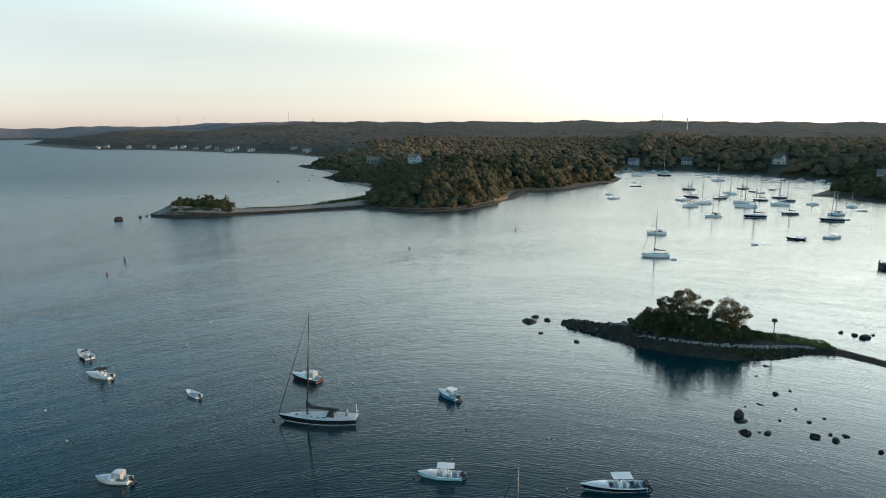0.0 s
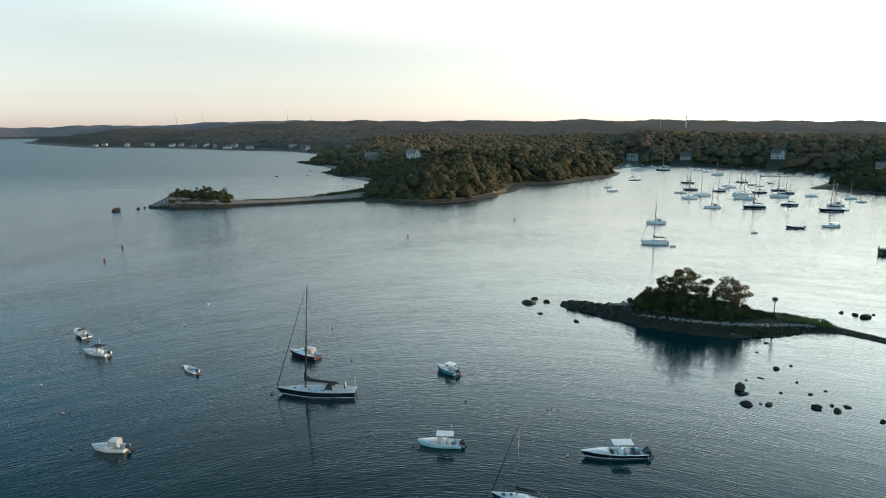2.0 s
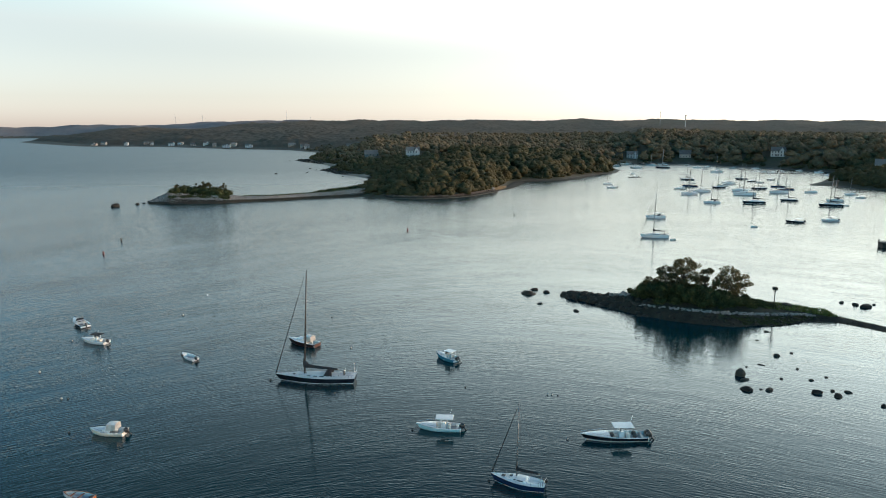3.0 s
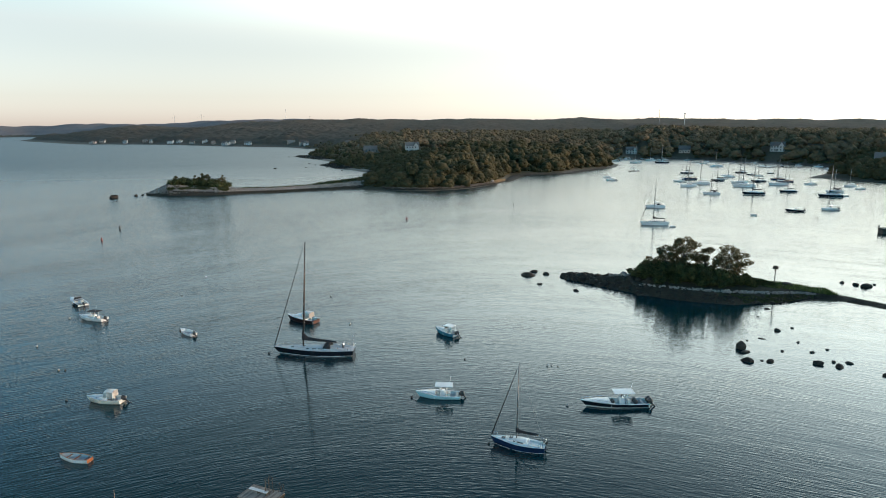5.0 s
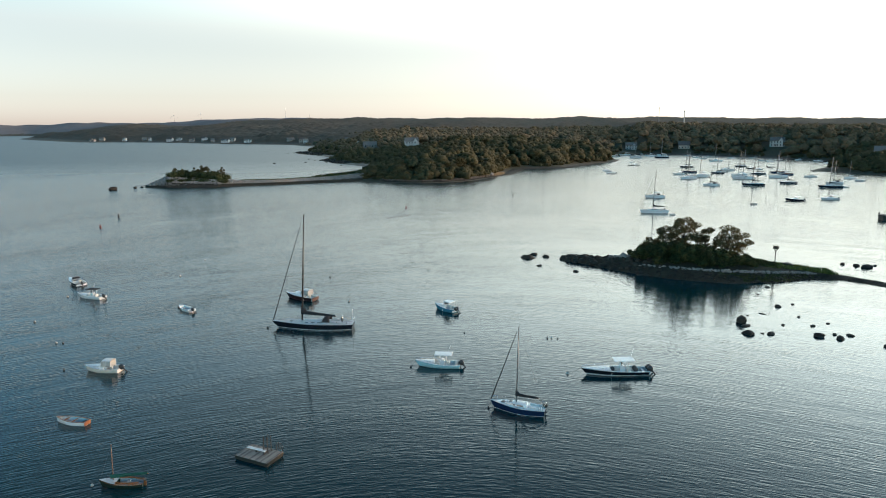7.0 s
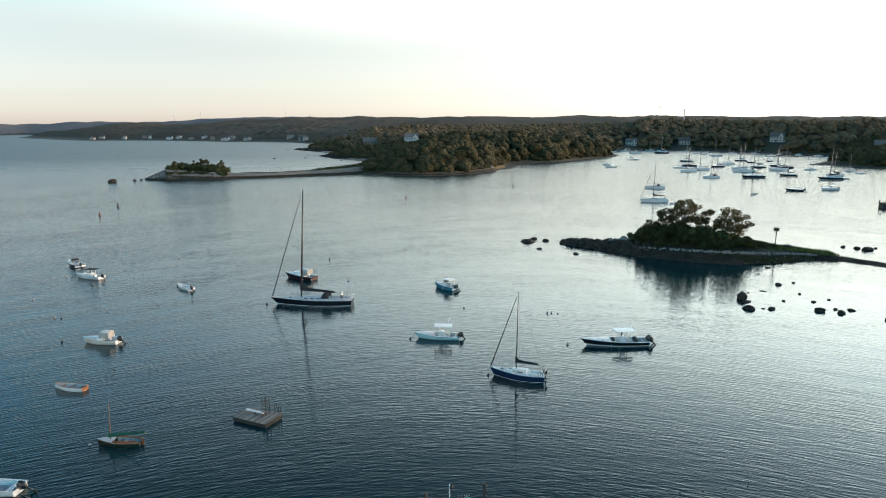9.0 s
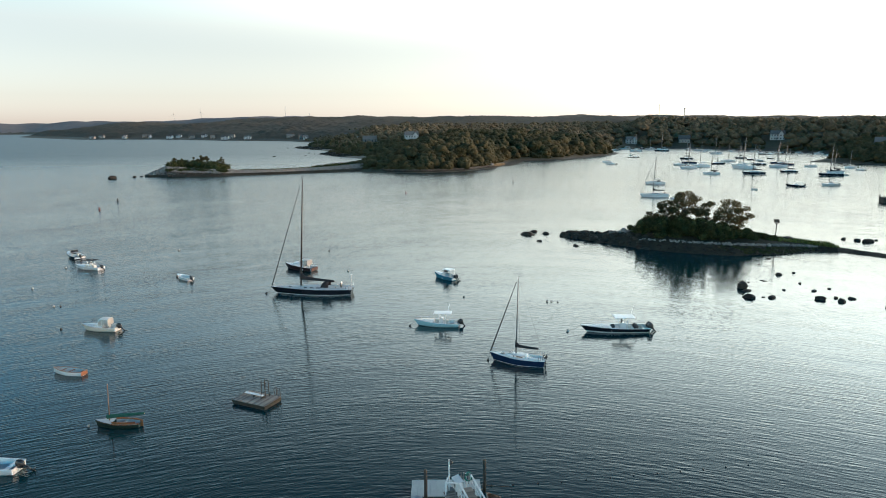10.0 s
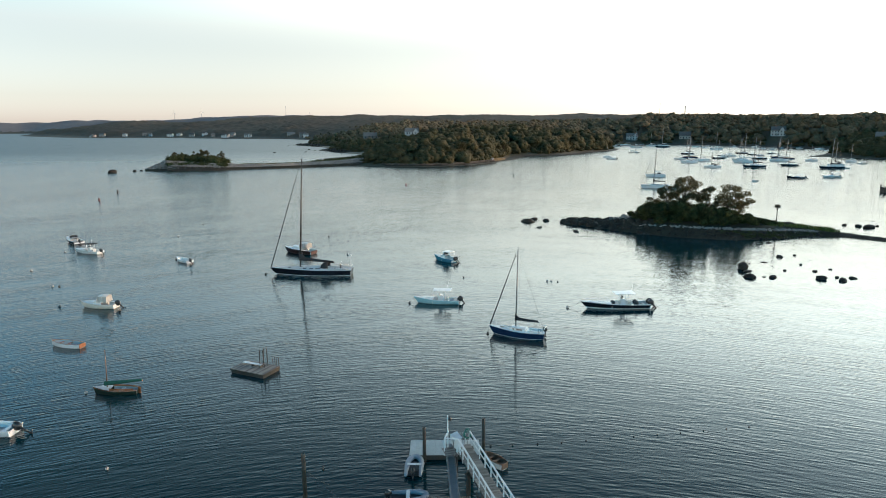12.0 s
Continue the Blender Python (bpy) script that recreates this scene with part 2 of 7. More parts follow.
def shore_material():
    """Wooded soil that turns to pale sand by the mesh's own sand mask."""
    m = SOIL.copy()
    m.name = "shore_ground"
    n, l = m.node_tree.nodes, m.node_tree.links
    bsdf = n["Principled BSDF"]
    mask = n.new("ShaderNodeAttribute")
    mask.attribute_name = "sand"
    mix = n.new("ShaderNodeMix")
    mix.data_type = "RGBA"
    l.new(mask.outputs["Fac"], mix.inputs[0])
    l.new(n["Color Ramp"].outputs[0], mix.inputs[6])
    grain = n.new("ShaderNodeTexNoise")
    grain.inputs["Scale"].default_value, grain.inputs["Detail"].default_value = 0.15, 5.0
    tone = n.new("ShaderNodeValToRGB")
    tone.color_ramp.elements[0].color, tone.color_ramp.elements[1].color = (0.04, 0.035, 0.028, 1), (0.105, 0.09, 0.072, 1)
    tone.color_ramp.elements[0].position, tone.color_ramp.elements[1].position = 0.3, 0.7
    l.new(n["Texture Coordinate"].outputs["Object"], grain.inputs["Vector"])
    l.new(grain.outputs["Fac"], tone.inputs[0])
    l.new(tone.outputs[0], mix.inputs[7])
    l.new(mix.outputs[2], bsdf.inputs["Base Color"])
    return m


SHORE = shore_material()
SPIT_GROUND = material("gravel_bank", (0.09, 0.083, 0.075), (0.19, 0.175, 0.155), 0.15, 0.95, bump=0.06)
RUBBLE = material("grey_granite", (0.10, 0.095, 0.09), (0.26, 0.245, 0.23), 0.5, 0.85, bump=0.03, island=0.25)
WET_ROCK = material("wet_weedy_rock", (0.011, 0.010, 0.009), (0.042, 0.036, 0.027), 0.8, 0.7, bump=0.05, island=0.2, per_object=0.2, spec=0.25)
WARM_ROCK = material("sunlit_stone", (0.06, 0.045, 0.036), (0.19, 0.145, 0.115), 0.5, 0.85, bump=0.03, island=0.35)
LEAF = material("oak_leaf", (0.062, 0.060, 0.031), (0.116, 0.100, 0.050), 0.09, 0.85, bump=0.7, fine=9, island=0.10, through_light=0.5, spec=0.2)
# brown leaf colour raised above natural foliage, standing in for haze over the distance
LEAF_MID = material("haze_lightened_canopy", (0.115, 0.092, 0.058), (0.185, 0.146, 0.092), 0.04, 0.85, bump=0.8, fine=20, island=0.10, through_light=0.4, spec=0.15)
# wooded hills in pale grey: distance haze is put into the base colour
HAZED_HILL = material("hazed_hill", (0.165, 0.155, 0.160), (0.220, 0.205, 0.205), 0.004, 0.95, spec=0.0)
LEAF_FAR = material("far_canopy", (0.108, 0.090, 0.070), (0.156, 0.128, 0.100), 0.02, 0.85, bump=0.3, fine=9, through_light=0.35, spec=0.15)
SHRUB = material("shore_shrub_leaf", (0.022, 0.030, 0.012), (0.072, 0.080, 0.030), 0.3, 0.75, island=0.6, through_light=0.25, spec=0.2)
GRASS = material("marsh_grass", (0.035, 0.055, 0.015), (0.12, 0.15, 0.045), 0.3, 0.8, island=0.6, through_light=0.3, spec=0.2)
DRY_GRASS = material("dry_bank_grass", (0.07, 0.05, 0.026), (0.19, 0.13, 0.065), 0.4, 0.9, bump=0.06, spec=0.15)
MUD = material("tidal_mud", (0.020, 0.018, 0.014), (0.052, 0.046, 0.033), 0.25, 0.8, bump=0.05, spec=0.15)
BARK = material("grey_bark", (0.03, 0.025, 0.018), (0.09, 0.075, 0.055), 3.0, 0.9, bump=0.02)
WHITE_GEL = material("white_gelcoat", (0.58, 0.60, 0.61), (0.72, 0.73, 0.73), 1.2, 0.25)
CREAM_GEL = material("cream_gelcoat", (0.60, 0.55, 0.47), (0.74, 0.69, 0.60), 1.2, 0.3)
BLACK_HULL = material("black_topsides", (0.006, 0.008, 0.013), (0.016, 0.019, 0.026), 1.0, 0.2)
NAVY_HULL = material("navy_topsides", (0.006, 0.016, 0.045), (0.012, 0.028, 0.07), 1.0, 0.2)
BLUE_HULL = material("blue_topsides", (0.03, 0.15, 0.23), (0.05, 0.21, 0.30), 1.0, 0.25)
PALE_BLUE = material("pale_blue_topsides", (0.26, 0.50, 0.57), (0.36, 0.58, 0.64), 1.0, 0.25)
RED_HULL = material("dark_red_topsides", (0.016, 0.009, 0.009), (0.035, 0.014, 0.012), 1.0, 0.3)
GREEN_HULL = material("dark_green_topsides", (0.008, 0.018, 0.014), (0.02, 0.034, 0.026), 1.0, 0.3)
DECK = material("pale_deck", (0.38, 0.41, 0.43), (0.52, 0.54, 0.55), 2.0, 0.6, bump=0.002)
COCKPIT = material("grey_cockpit_sole", (0.30, 0.31, 0.31), (0.42, 0.43, 0.43), 2.5, 0.7)
TEAK = material("weathered_teak", (0.11, 0.06, 0.04), (0.22, 0.13, 0.085), 3.0, 0.6, stretch=(1, 8, 1))
MAHOGANY = material("dark_varnished_mahogany", (0.055, 0.016, 0.010), (0.10, 0.032, 0.018), 3.0, 0.3, stretch=(1, 6, 1))
VARNISH = material("orange_varnished_wood", (0.17, 0.060, 0.022), (0.30, 0.11, 0.040), 3.0, 0.35, stretch=(1, 6, 1))
ALUMINIUM = material("anodised_aluminium", (0.14, 0.14, 0.14), (0.24, 0.24, 0.23), 2.0, 0.45, metal=0.3)
DARK_SPAR = material("dark_carbon_spar", (0.02, 0.017, 0.014), (0.06, 0.045, 0.035), 2.0, 0.4)
STEEL = material("stainless_steel", (0.5, 0.5, 0.5), (0.65, 0.65, 0.65), 4.0, 0.25, metal=1.0)
WIRE = material("rigging_wire", (0.05, 0.05, 0.05), (0.10, 0.10, 0.10), 4.0, 0.5, metal=0.5)
CANVAS = material("black_canvas", (0.010, 0.011, 0.014), (0.026, 0.027, 0.03), 3.0, 0.9, bump=0.01)
GREEN_CANVAS = material("green_canvas", (0.004, 0.05, 0.035), (0.012, 0.10, 0.07), 3.0, 0.85, bump=0.01)
WHITE_CANVAS = material("white_canvas", (0.60, 0.60, 0.58), (0.76, 0.75, 0.72), 3.0, 0.8, bump=0.01)
OUTBOARD = material("black_outboard_cowling", (0.010, 0.011, 0.012), (0.025, 0.026, 0.028), 3.0, 0.3)
SEAT = material("vinyl_cushion", (0.46, 0.44, 0.40), (0.62, 0.60, 0.55), 3.0, 0.6)
DARK_SEAT = material("dark_seat", (0.02, 0.02, 0.022), (0.05, 0.05, 0.055), 3.0, 0.6)
TINT = material("tinted_window", (0.012, 0.016, 0.02), (0.03, 0.036, 0.042), 2.0, 0.08)
DOCK_WOOD = material("weathered_dock_board", (0.12, 0.108, 0.098), (0.26, 0.238, 0.215), 1.2, 0.85, bump=0.004, per_object=0.5, stretch=(4, 1, 1))
PILE_WOOD = material("weathered_pile", (0.026, 0.024, 0.021), (0.064, 0.059, 0.052), 2.0, 0.9, bump=0.02, stretch=(6, 6, 1))
WET_PILE = material("wet_pile", (0.010, 0.010, 0.008), (0.03, 0.028, 0.02), 2.0, 0.5, bump=0.02)
WHITE_PAINT = material("white_painted_wood", (0.52, 0.55, 0.56), (0.70, 0.72, 0.72), 2.0, 0.55)
GREY_RAMP = material("grey_aluminium_ramp", (0.16, 0.18, 0.20), (0.27, 0.29, 0.31), 2.0, 0.5, metal=0.4, stretch=(1, 6, 1))
PALE_DECK = material("pale_painted_float", (0.30, 0.34, 0.35), (0.44, 0.48, 0.48), 1.0, 0.7)
CLEAR_CANVAS = material("pale_clear_curtain", (0.40, 0.38, 0.35), (0.66, 0.63, 0.58), 2.0, 0.4, through_light=0.4)
HYPALON = material("grey_hypalon", (0.19, 0.22, 0.27), (0.29, 0.32, 0.36), 2.0, 0.55)
BUOY_WHITE = material("white_buoy", (0.26, 0.26, 0.25), (0.40, 0.40, 0.39), 4.0, 0.5)
BUOY_DARK = material("dark_buoy", (0.02, 0.02, 0.02), (0.06, 0.05, 0.045), 4.0, 0.6)
BUOY_RED = material("red_buoy", (0.07, 0.012, 0.01), (0.14, 0.022, 0.018), 4.0, 0.5)
ROPE = material("green_rope", (0.01, 0.10, 0.08), (0.03, 0.19, 0.15), 12.0, 0.9)
SHINGLE = material("grey_shingle_wall", (0.16, 0.15, 0.14), (0.30, 0.28, 0.26), 1.0, 0.9, bump=0.02, per_object=0.4)
WHITE_WALL = material("white_clapboard", (0.30, 0.31, 0.32), (0.44, 0.44, 0.43), 0.6, 0.75, per_object=0.2)
ROOF = material("grey_shingle_roof", (0.06, 0.06, 0.062), (0.14, 0.135, 0.13), 0.8, 0.9, bump=0.02, per_object=0.5)
PANE = material("house_window_pane", (0.02, 0.025, 0.03), (0.05, 0.055, 0.06), 1.0, 0.1)
BRICK = material("chimney_brick", (0.13, 0.06, 0.045), (0.26, 0.13, 0.10), 3.0, 0.9)
TOWER_WHITE = material("white_tower_steel", (0.30, 0.30, 0.30), (0.42, 0.42, 0.42), 0.5, 0.5)


# ---- mesh building ----
class Geo:
    """Collects vertices and faces of one mesh."""

    def __init__(self):
        self.v, self.f = [], []

    def add(self, verts, faces):
        k = len(self.v)
        self.v += [tuple(p) for p in verts]
        self.f += [tuple(i + k for i in f) for f in faces]
        return self

    def box(self, x0, x1, y0, y1, z0, z1, cut=0.0, turn=0.0, at=(0, 0, 0)):
        """A box with its upright and upper edges cut by a bevel; turned about z and moved to at."""
        c = min(cut, (x1 - x0) * 0.4, (y1 - y0) * 0.4, (z1 - z0) * 0.4)
        if c <= 0:
            ring = lambda i, z: [(x0 + i, y0 + i, z), (x1 - i, y0 + i, z), (x1 - i, y1 - i, z), (x0 + i, y1 - i, z)]
            n, rings = 4, [ring(0, z0), ring(0, z1)]
        else:
            def ring(i, z):
                a0, a1, b0, b1 = x0 + i, x1 - i, y0 + i, y1 - i
                return [(a0 + c, b0, z), (a1 - c, b0, z), (a1, b0 + c, z), (a1, b1 - c, z), (a1 - c, b1, z), (a0 + c, b1, z), (a0, b1 - c, z), (a0, b0 + c, z)]
            n, rings = 8, [ring(0, z0), ring(0, z1 - c), ring(c, z1)]
        s, k = math.sin(turn), math.cos(turn)
        pts = [(at[0] + p[0] * k - p[1] * s, at[1] + p[0] * s + p[1] * k, at[2] + p[2]) for r in rings for p in r]
        faces = [tuple(reversed(range(n))), tuple(range(len(pts) - n, len(pts)))]
        for j in range(len(rings) - 1):
            faces += [(j * n + i, j * n + (i + 1) % n, (j + 1) * n + (i + 1) % n, (j + 1) * n + i) for i in range(n)]
        return self.add(pts, faces)

    def tube(self, points, radii, n=8, caps=True):
        """A round bar along points; radii: one number or one for each point."""
        pts = [Vector(p) for p in points]
        if isinstance(radii, (int, float)):
            radii = [radii] * len(pts)
        rings = []
        for i, p in enumerate(pts):
            d = (pts[min(i + 1, len(pts) - 1)] - pts[max(i - 1, 0)]).normalized()
            side = d.cross(Vector((0, 0, 1)) if abs(d.z) < 0.9 else Vector((0, 1, 0))).normalized()
            up = side.cross(d)
            rings += [p + radii[i] * (math.cos(2 * math.pi * k / n) * side + math.sin(2 * math.pi * k / n) * up) for k in range(n)]
        faces = [(j * n + i, j * n + (i + 1) % n, (j + 1) * n + (i + 1) % n, (j + 1) * n + i) for j in range(len(pts) - 1) for i in range(n)]
        if caps:
            faces += [tuple(reversed(range(n))), tuple(range(len(rings) - n, len(rings)))]
        return self.add(rings, faces)

    def blob(self, at, size, n=10, m=6, rough=0.0, seed=0, low=-1.0):
        """A rounded lump with axes size; rough shifts its surface, low flattens it below."""
        pts, faces = [], []
        for j in range(m + 1):
            a = -math.pi / 2 + math.pi * j / m
            for i in range(n):
                b = 2 * math.pi * (i + 0.5 * (j % 2)) / n
                p = Vector((math.cos(a) * math.cos(b), math.cos(a) * math.sin(b), math.sin(a)))
                if rough:
                    p *= 1 + rough * noise.noise(p * 1.7 + Vector((seed * 3.7, seed * 1.3, 0)))
                p.z = max(p.z, low)
                pts.append((at[0] + p.x * size[0], at[1] + p.y * size[1], at[2] + p.z * size[2]))
        faces = [(j * n + i, j * n + (i + 1) % n, (j + 1) * n + (i + 1) % n, (j + 1) * n + i) for j in range(m) for i in range(n)]
        return self.add(pts, faces)

    def prism(self, outline, z0, z1):
        n = len(outline)
        pts = [(x, y, z0) for x, y in outline] + [(x, y, z1) for x, y in outline]
        faces = [tuple(reversed(range(n))), tuple(range(n, 2 * n))] + [(i, (i + 1) % n, n + (i + 1) % n, n + i) for i in range(n)]
        return self.add(pts, faces)

    def loft(self, rows, close=False):
        n = len(rows[0])
        faces = [(j * n + i, j * n + (i + 1) % n, (j + 1) * n + (i + 1) % n, (j + 1) * n + i) for j in range(len(rows) - 1) for i in range(n if close else n - 1)]
        return self.add([p for r in rows for p in r], faces)

    def mesh(self, name, mat, smooth=False):
        me = bpy.data.meshes.new(name)
        me.from_pydata(self.v, [], self.f)
        me.materials.append(mat)
        if smooth:
            me.polygons.foreach_set("use_smooth", [True] * len(me.polygons))
        me.update()
        return me


def part(name, geo, mat, parent=None, label="", smooth=False, sharp=0.0):
    ob = new(name, geo.mesh(name, mat, smooth))
    if smooth and sharp:
        ob.data.set_sharp_from_angle(angle=radians(sharp))
    if parent is not None:
        ob.parent = parent
    return tagged(ob, label)


def thing(name, label, category, group="", at=(0, 0, 0), heading=0.0, kind=""):
    root = new(name)
    root.empty_display_size = 0.3
    root.matrix_basis = pose(*at, 0, 0, heading)
    return tagged(root, label, category, group, kind)


def array_mesh(name, verts, faces, mat, smooth=False):
    """A large mesh from arrays: verts (n, 3), faces (m, 3 or 4)."""
    me = bpy.data.meshes.new(name)
    k = faces.shape[1]
    me.vertices.add(len(verts))
    me.vertices.foreach_set("co", np.asarray(verts, np.float32).ravel())
    me.loops.add(faces.size)
    me.loops.foreach_set("vertex_index", np.asarray(faces, np.int32).ravel())
    me.polygons.add(len(faces))
    me.polygons.foreach_set("loop_start", np.arange(0, faces.size, k, dtype=np.int32))
    me.polygons.foreach_set("loop_total", np.full(len(faces), k, np.int32))
    if smooth:
        me.polygons.foreach_set("use_smooth", np.ones(len(faces), bool))
    me.materials.append(mat)
    me.update(calc_edges=True)
    me.validate()
    return me


def scattered(proto_v, proto_f, places, scales, turns):
    """Copies of one small shape at many places, as joined arrays. scales: (n, 3); turns: radians about z."""
    n, k = len(places), len(proto_v)
    v = np.repeat((proto_v[None] * scales[:, None, :]), 1, 0)
    c, s = np.cos(turns)[:, None], np.sin(turns)[:, None]
    x, y = v[..., 0] * c - v[..., 1] * s, v[..., 0] * s + v[..., 1] * c
    out = np.stack([x, y, v[..., 2]], -1) + places[:, None, :]
    faces = proto_f[None] + (np.arange(n) * k)[:, None, None]
    return out.reshape(-1, 3), faces.reshape(-1, proto_f.shape[1])


def leaf_cloud(rng, centres, radii, count, size):
    """Leaf quads spread through lumps: centres (n, 3), radii (n, 3), count leaves for each lump."""
    n = len(centres)
    d = rng.normal(size=(n, count, 3))
    d /= np.linalg.norm(d, axis=2, keepdims=True)
    d *= rng.uniform(0.62, 1.05, (n, count, 1))
    p = (centres[:, None] + d * radii[:, None]).reshape(-1, 3)
    a = rng.normal(size=(len(p), 3))
    a /= np.linalg.norm(a, axis=1, keepdims=True)
    b = np.cross(a, rng.normal(size=(len(p), 3)))
    b /= np.linalg.norm(b, axis=1, keepdims=True)
    s = size * rng.uniform(0.6, 1.4, (len(p), 1))
    a, b = a * s, b * s * 0.7
    v = np.stack([p - a, p - b * 0.9, p + a, p + b], 1).reshape(-1, 3)
    return v, np.arange(len(v)).reshape(-1, 4)


def joined(*pieces):
    vs, fs, k = [], [], 0
    for v, f in pieces:
        vs.append(v)
        fs.append(f + k)
        k += len(v)
    return np.concatenate(vs), np.concatenate(fs)


def lump(rng, n=7, m=4, rough=0.25):
    """A small uneven stone or crown shape of unit size, as quads."""
    g = Geo().blob((0, 0, 0), (1, 1, 1), n, m, rough, rng.integers(1, 99))
    return np.array(g.v), np.array(g.f)


# ---- the lie of the land ----
def ramp_at(x, xs, ys):
    return np.interp(x, xs, ys)


def inside_distance(x, y, outline):
    """Distance to the outline, positive inside it."""
    p = np.stack([x, y], -1)
    best, inside = np.full(x.shape, 1e12), np.zeros(x.shape, bool)
    for (ax, ay), (bx, by) in zip(outline, outline[1:] + outline[:1]):
        ex, ey = bx - ax, by - ay
        t = np.clip(((x - ax) * ex + (y - ay) * ey) / (ex * ex + ey * ey), 0, 1)
        best = np.minimum(best, (x - ax - t * ex) ** 2 + (y - ay - t * ey) ** 2)
        cross = (ay > y) != (by > y)
        inside ^= cross & (x < (bx - ax) * (y - ay) / np.where(by == ay, 1e-9, by - ay) + ax)
    return np.where(inside, 1, -1) * np.sqrt(best)


def waves(x, y, size, seed):
    """Smooth uneven undulation about 0, within about -1 to 1."""
    r = np.random.default_rng(seed)
    out = 0
    for _ in range(5):
        a, k, ph = r.uniform(0, 6.28), r.uniform(0.6, 1.7) / size * 6.28, r.uniform(0, 6.28)
        out = out + np.sin((x * np.cos(a) + y * np.sin(a)) * k + ph)
    return out / 3.2


MAINLAND = [
    (-64, 428), (-33, 413), (-14, 407), (4, 413), (15, 422), (23, 434), (33, 448), (40, 469), (47, 500), (55, 534), (77, 542), (102, 550),
    (117, 576), (135, 598), (162, 621), (176, 660), (178, 712), (202, 752), (243, 768), (275, 764), (303, 751), (319, 712), (337, 685),
    (350, 652), (361, 623), (368, 603), (360, 570), (332, 542), (311, 515), (277, 478), (291, 470), (297, 454), (310, 435), (420, 390),
    (4600, 390), (4600, 4800), (-4600, 4800), (-4300, 3000), (-3300, 3450), (-2350, 3650), (-1800, 3500), (-1330, 3100), (-1400, 2700),
    (-1605, 2460)]
MAINLAND += [(-1443, 2265), (-1157, 1948), (-985, 1762), (-898, 1742), (-709, 1659), (-500, 1468), (-316, 1341), (-220, 1175), (-205, 1091), (-201, 1002),
             (-196, 913), (-173, 860), (-140, 800), (-115, 739), (-125, 698), (-104, 638), (-87, 617), (-73, 597), (-58, 557), (-60, 500)]


def ground_height(x, y, d):
    """Height of the mainland; d: distance in from the shore."""
    far = np.hypot(x, y)
    rise = ramp_at(far, [400, 440, 620, 800, 1500, 3000, 4000, 5000], [5, 7, 11, 15, 27, 56, 84, 92])
    side = x / np.maximum(y, 1)
    rise = rise * ramp_at(side, [-0.75, -0.62, -0.45, -0.27, 0.2, 0.36, 0.55, 0.8], [0.56, 0.6, 0.62, 0.90, 0.80, 0.70, 0.54, 0.42])
    rise = rise + ramp_at(far, [450, 900, 3000, 4800], [1.0, 3.0, 7, 10]) * waves(x, y, 480, 3)
    rise = rise + np.where(side > 0.3, ramp_at(far, [500, 800, 1100, 2000], [2, 8, 8, 0]), 0)
    # knolls that carry the large houses
    rise = rise + 1.0 * np.exp(-((x + 36) ** 2 + (y - 742) ** 2) / 42 ** 2) + 3.0 * np.exp(-((x + 90) ** 2 + (y - 800) ** 2) / 30 ** 2) + 4.0 * np.exp(-((x - 366) ** 2 + (y - 708) ** 2) / 36 ** 2)
    shore = np.clip(d / ramp_at(far, [420, 700, 2000], [45, 80, 260]), 0, 1)
    return np.where(d > 0, 0.35 + 0.04 * np.minimum(d, 12) + np.maximum(rise, 2) * shore ** 0.8, np.maximum(d * 0.08, -3) + 0.35)


HOUSES = [
    (-1041, 1925, 14, SHINGLE, 0), (-1008, 1917, 12, SHINGLE, 1), (-964, 1963, 9, WHITE_WALL, 2), (-880, 1912, 10, SHINGLE, 3), (-833, 1844, 8, WHITE_WALL, 4), (-746, 1771, 13, WHITE_WALL, 5),
    (-718, 1764, 11, WHITE_WALL, 6), (-702, 1811, 10, SHINGLE, 7), (-662, 1801, 12, WHITE_WALL, 8), (-648, 1824, 8, SHINGLE, 9), (-532, 1584, 15, WHITE_WALL, 10), (-535, 1649, 9, SHINGLE, 11),
    (-467, 1549, 13, WHITE_WALL, 12), (-349, 1485, 14, SHINGLE, 13), (-318, 1460, 10, SHINGLE, 14), (-1639, 2666, 16, SHINGLE, 15), (-1649, 2774, 14, SHINGLE, 16), (-146, 1134, 12, WHITE_WALL, 17),
    (-155, 1276, 10, WHITE_WALL, 18), (-319, 1505, 8, WHITE_WALL, 19), (141, 1363, 16, WHITE_WALL, 20), (33, 983, 9, WHITE_WALL, 21), (677, 3932, 14, WHITE_WALL, 22), (-168, 1139, 8, WHITE_WALL, 23),
    (418, 1241, 14, WHITE_WALL, 24),
]
HOMES = [(x, y) for x, y, *_ in HOUSES] + [(-36, 742), (366, 708), (352, 512), (292, 782), (233, 800), (-90, 800)]


def lawn(x, y):
    """Open ground round the houses and on the slope before them."""
    out = np.zeros(np.shape(x), bool)
    for hx, hy in HOMES:
        r = math.hypot(hx, hy)
        ux, uy = hx / r, hy / r
        front = (hx - x) * ux + (hy - y) * uy
        beside = np.abs((x - hx) * uy - (y - hy) * ux)
        if r > 1420:
            continue
        deep = 20 if r < 640 else 62 if r < 760 else 42
        out |= (beside < 9 + 0.004 * r) & (front > -9) & (front < deep)
    return out


def polar_sheet(r0, r1, rows, columns, half_angle=0.80):
    r = np.exp(np.linspace(math.log(r0), math.log(r1), rows))
    a = np.linspace(-half_angle, half_angle, columns)
    rr, aa = np.meshgrid(r, a, indexing="ij")
    k = np.arange(rows * columns).reshape(rows, columns)
    faces = np.stack([k[:-1, :-1], k[:-1, 1:], k[1:, 1:], k[1:, :-1]], -1).reshape(-1, 4)[:, ::-1]
    return rr * np.sin(aa), rr * np.cos(aa), faces


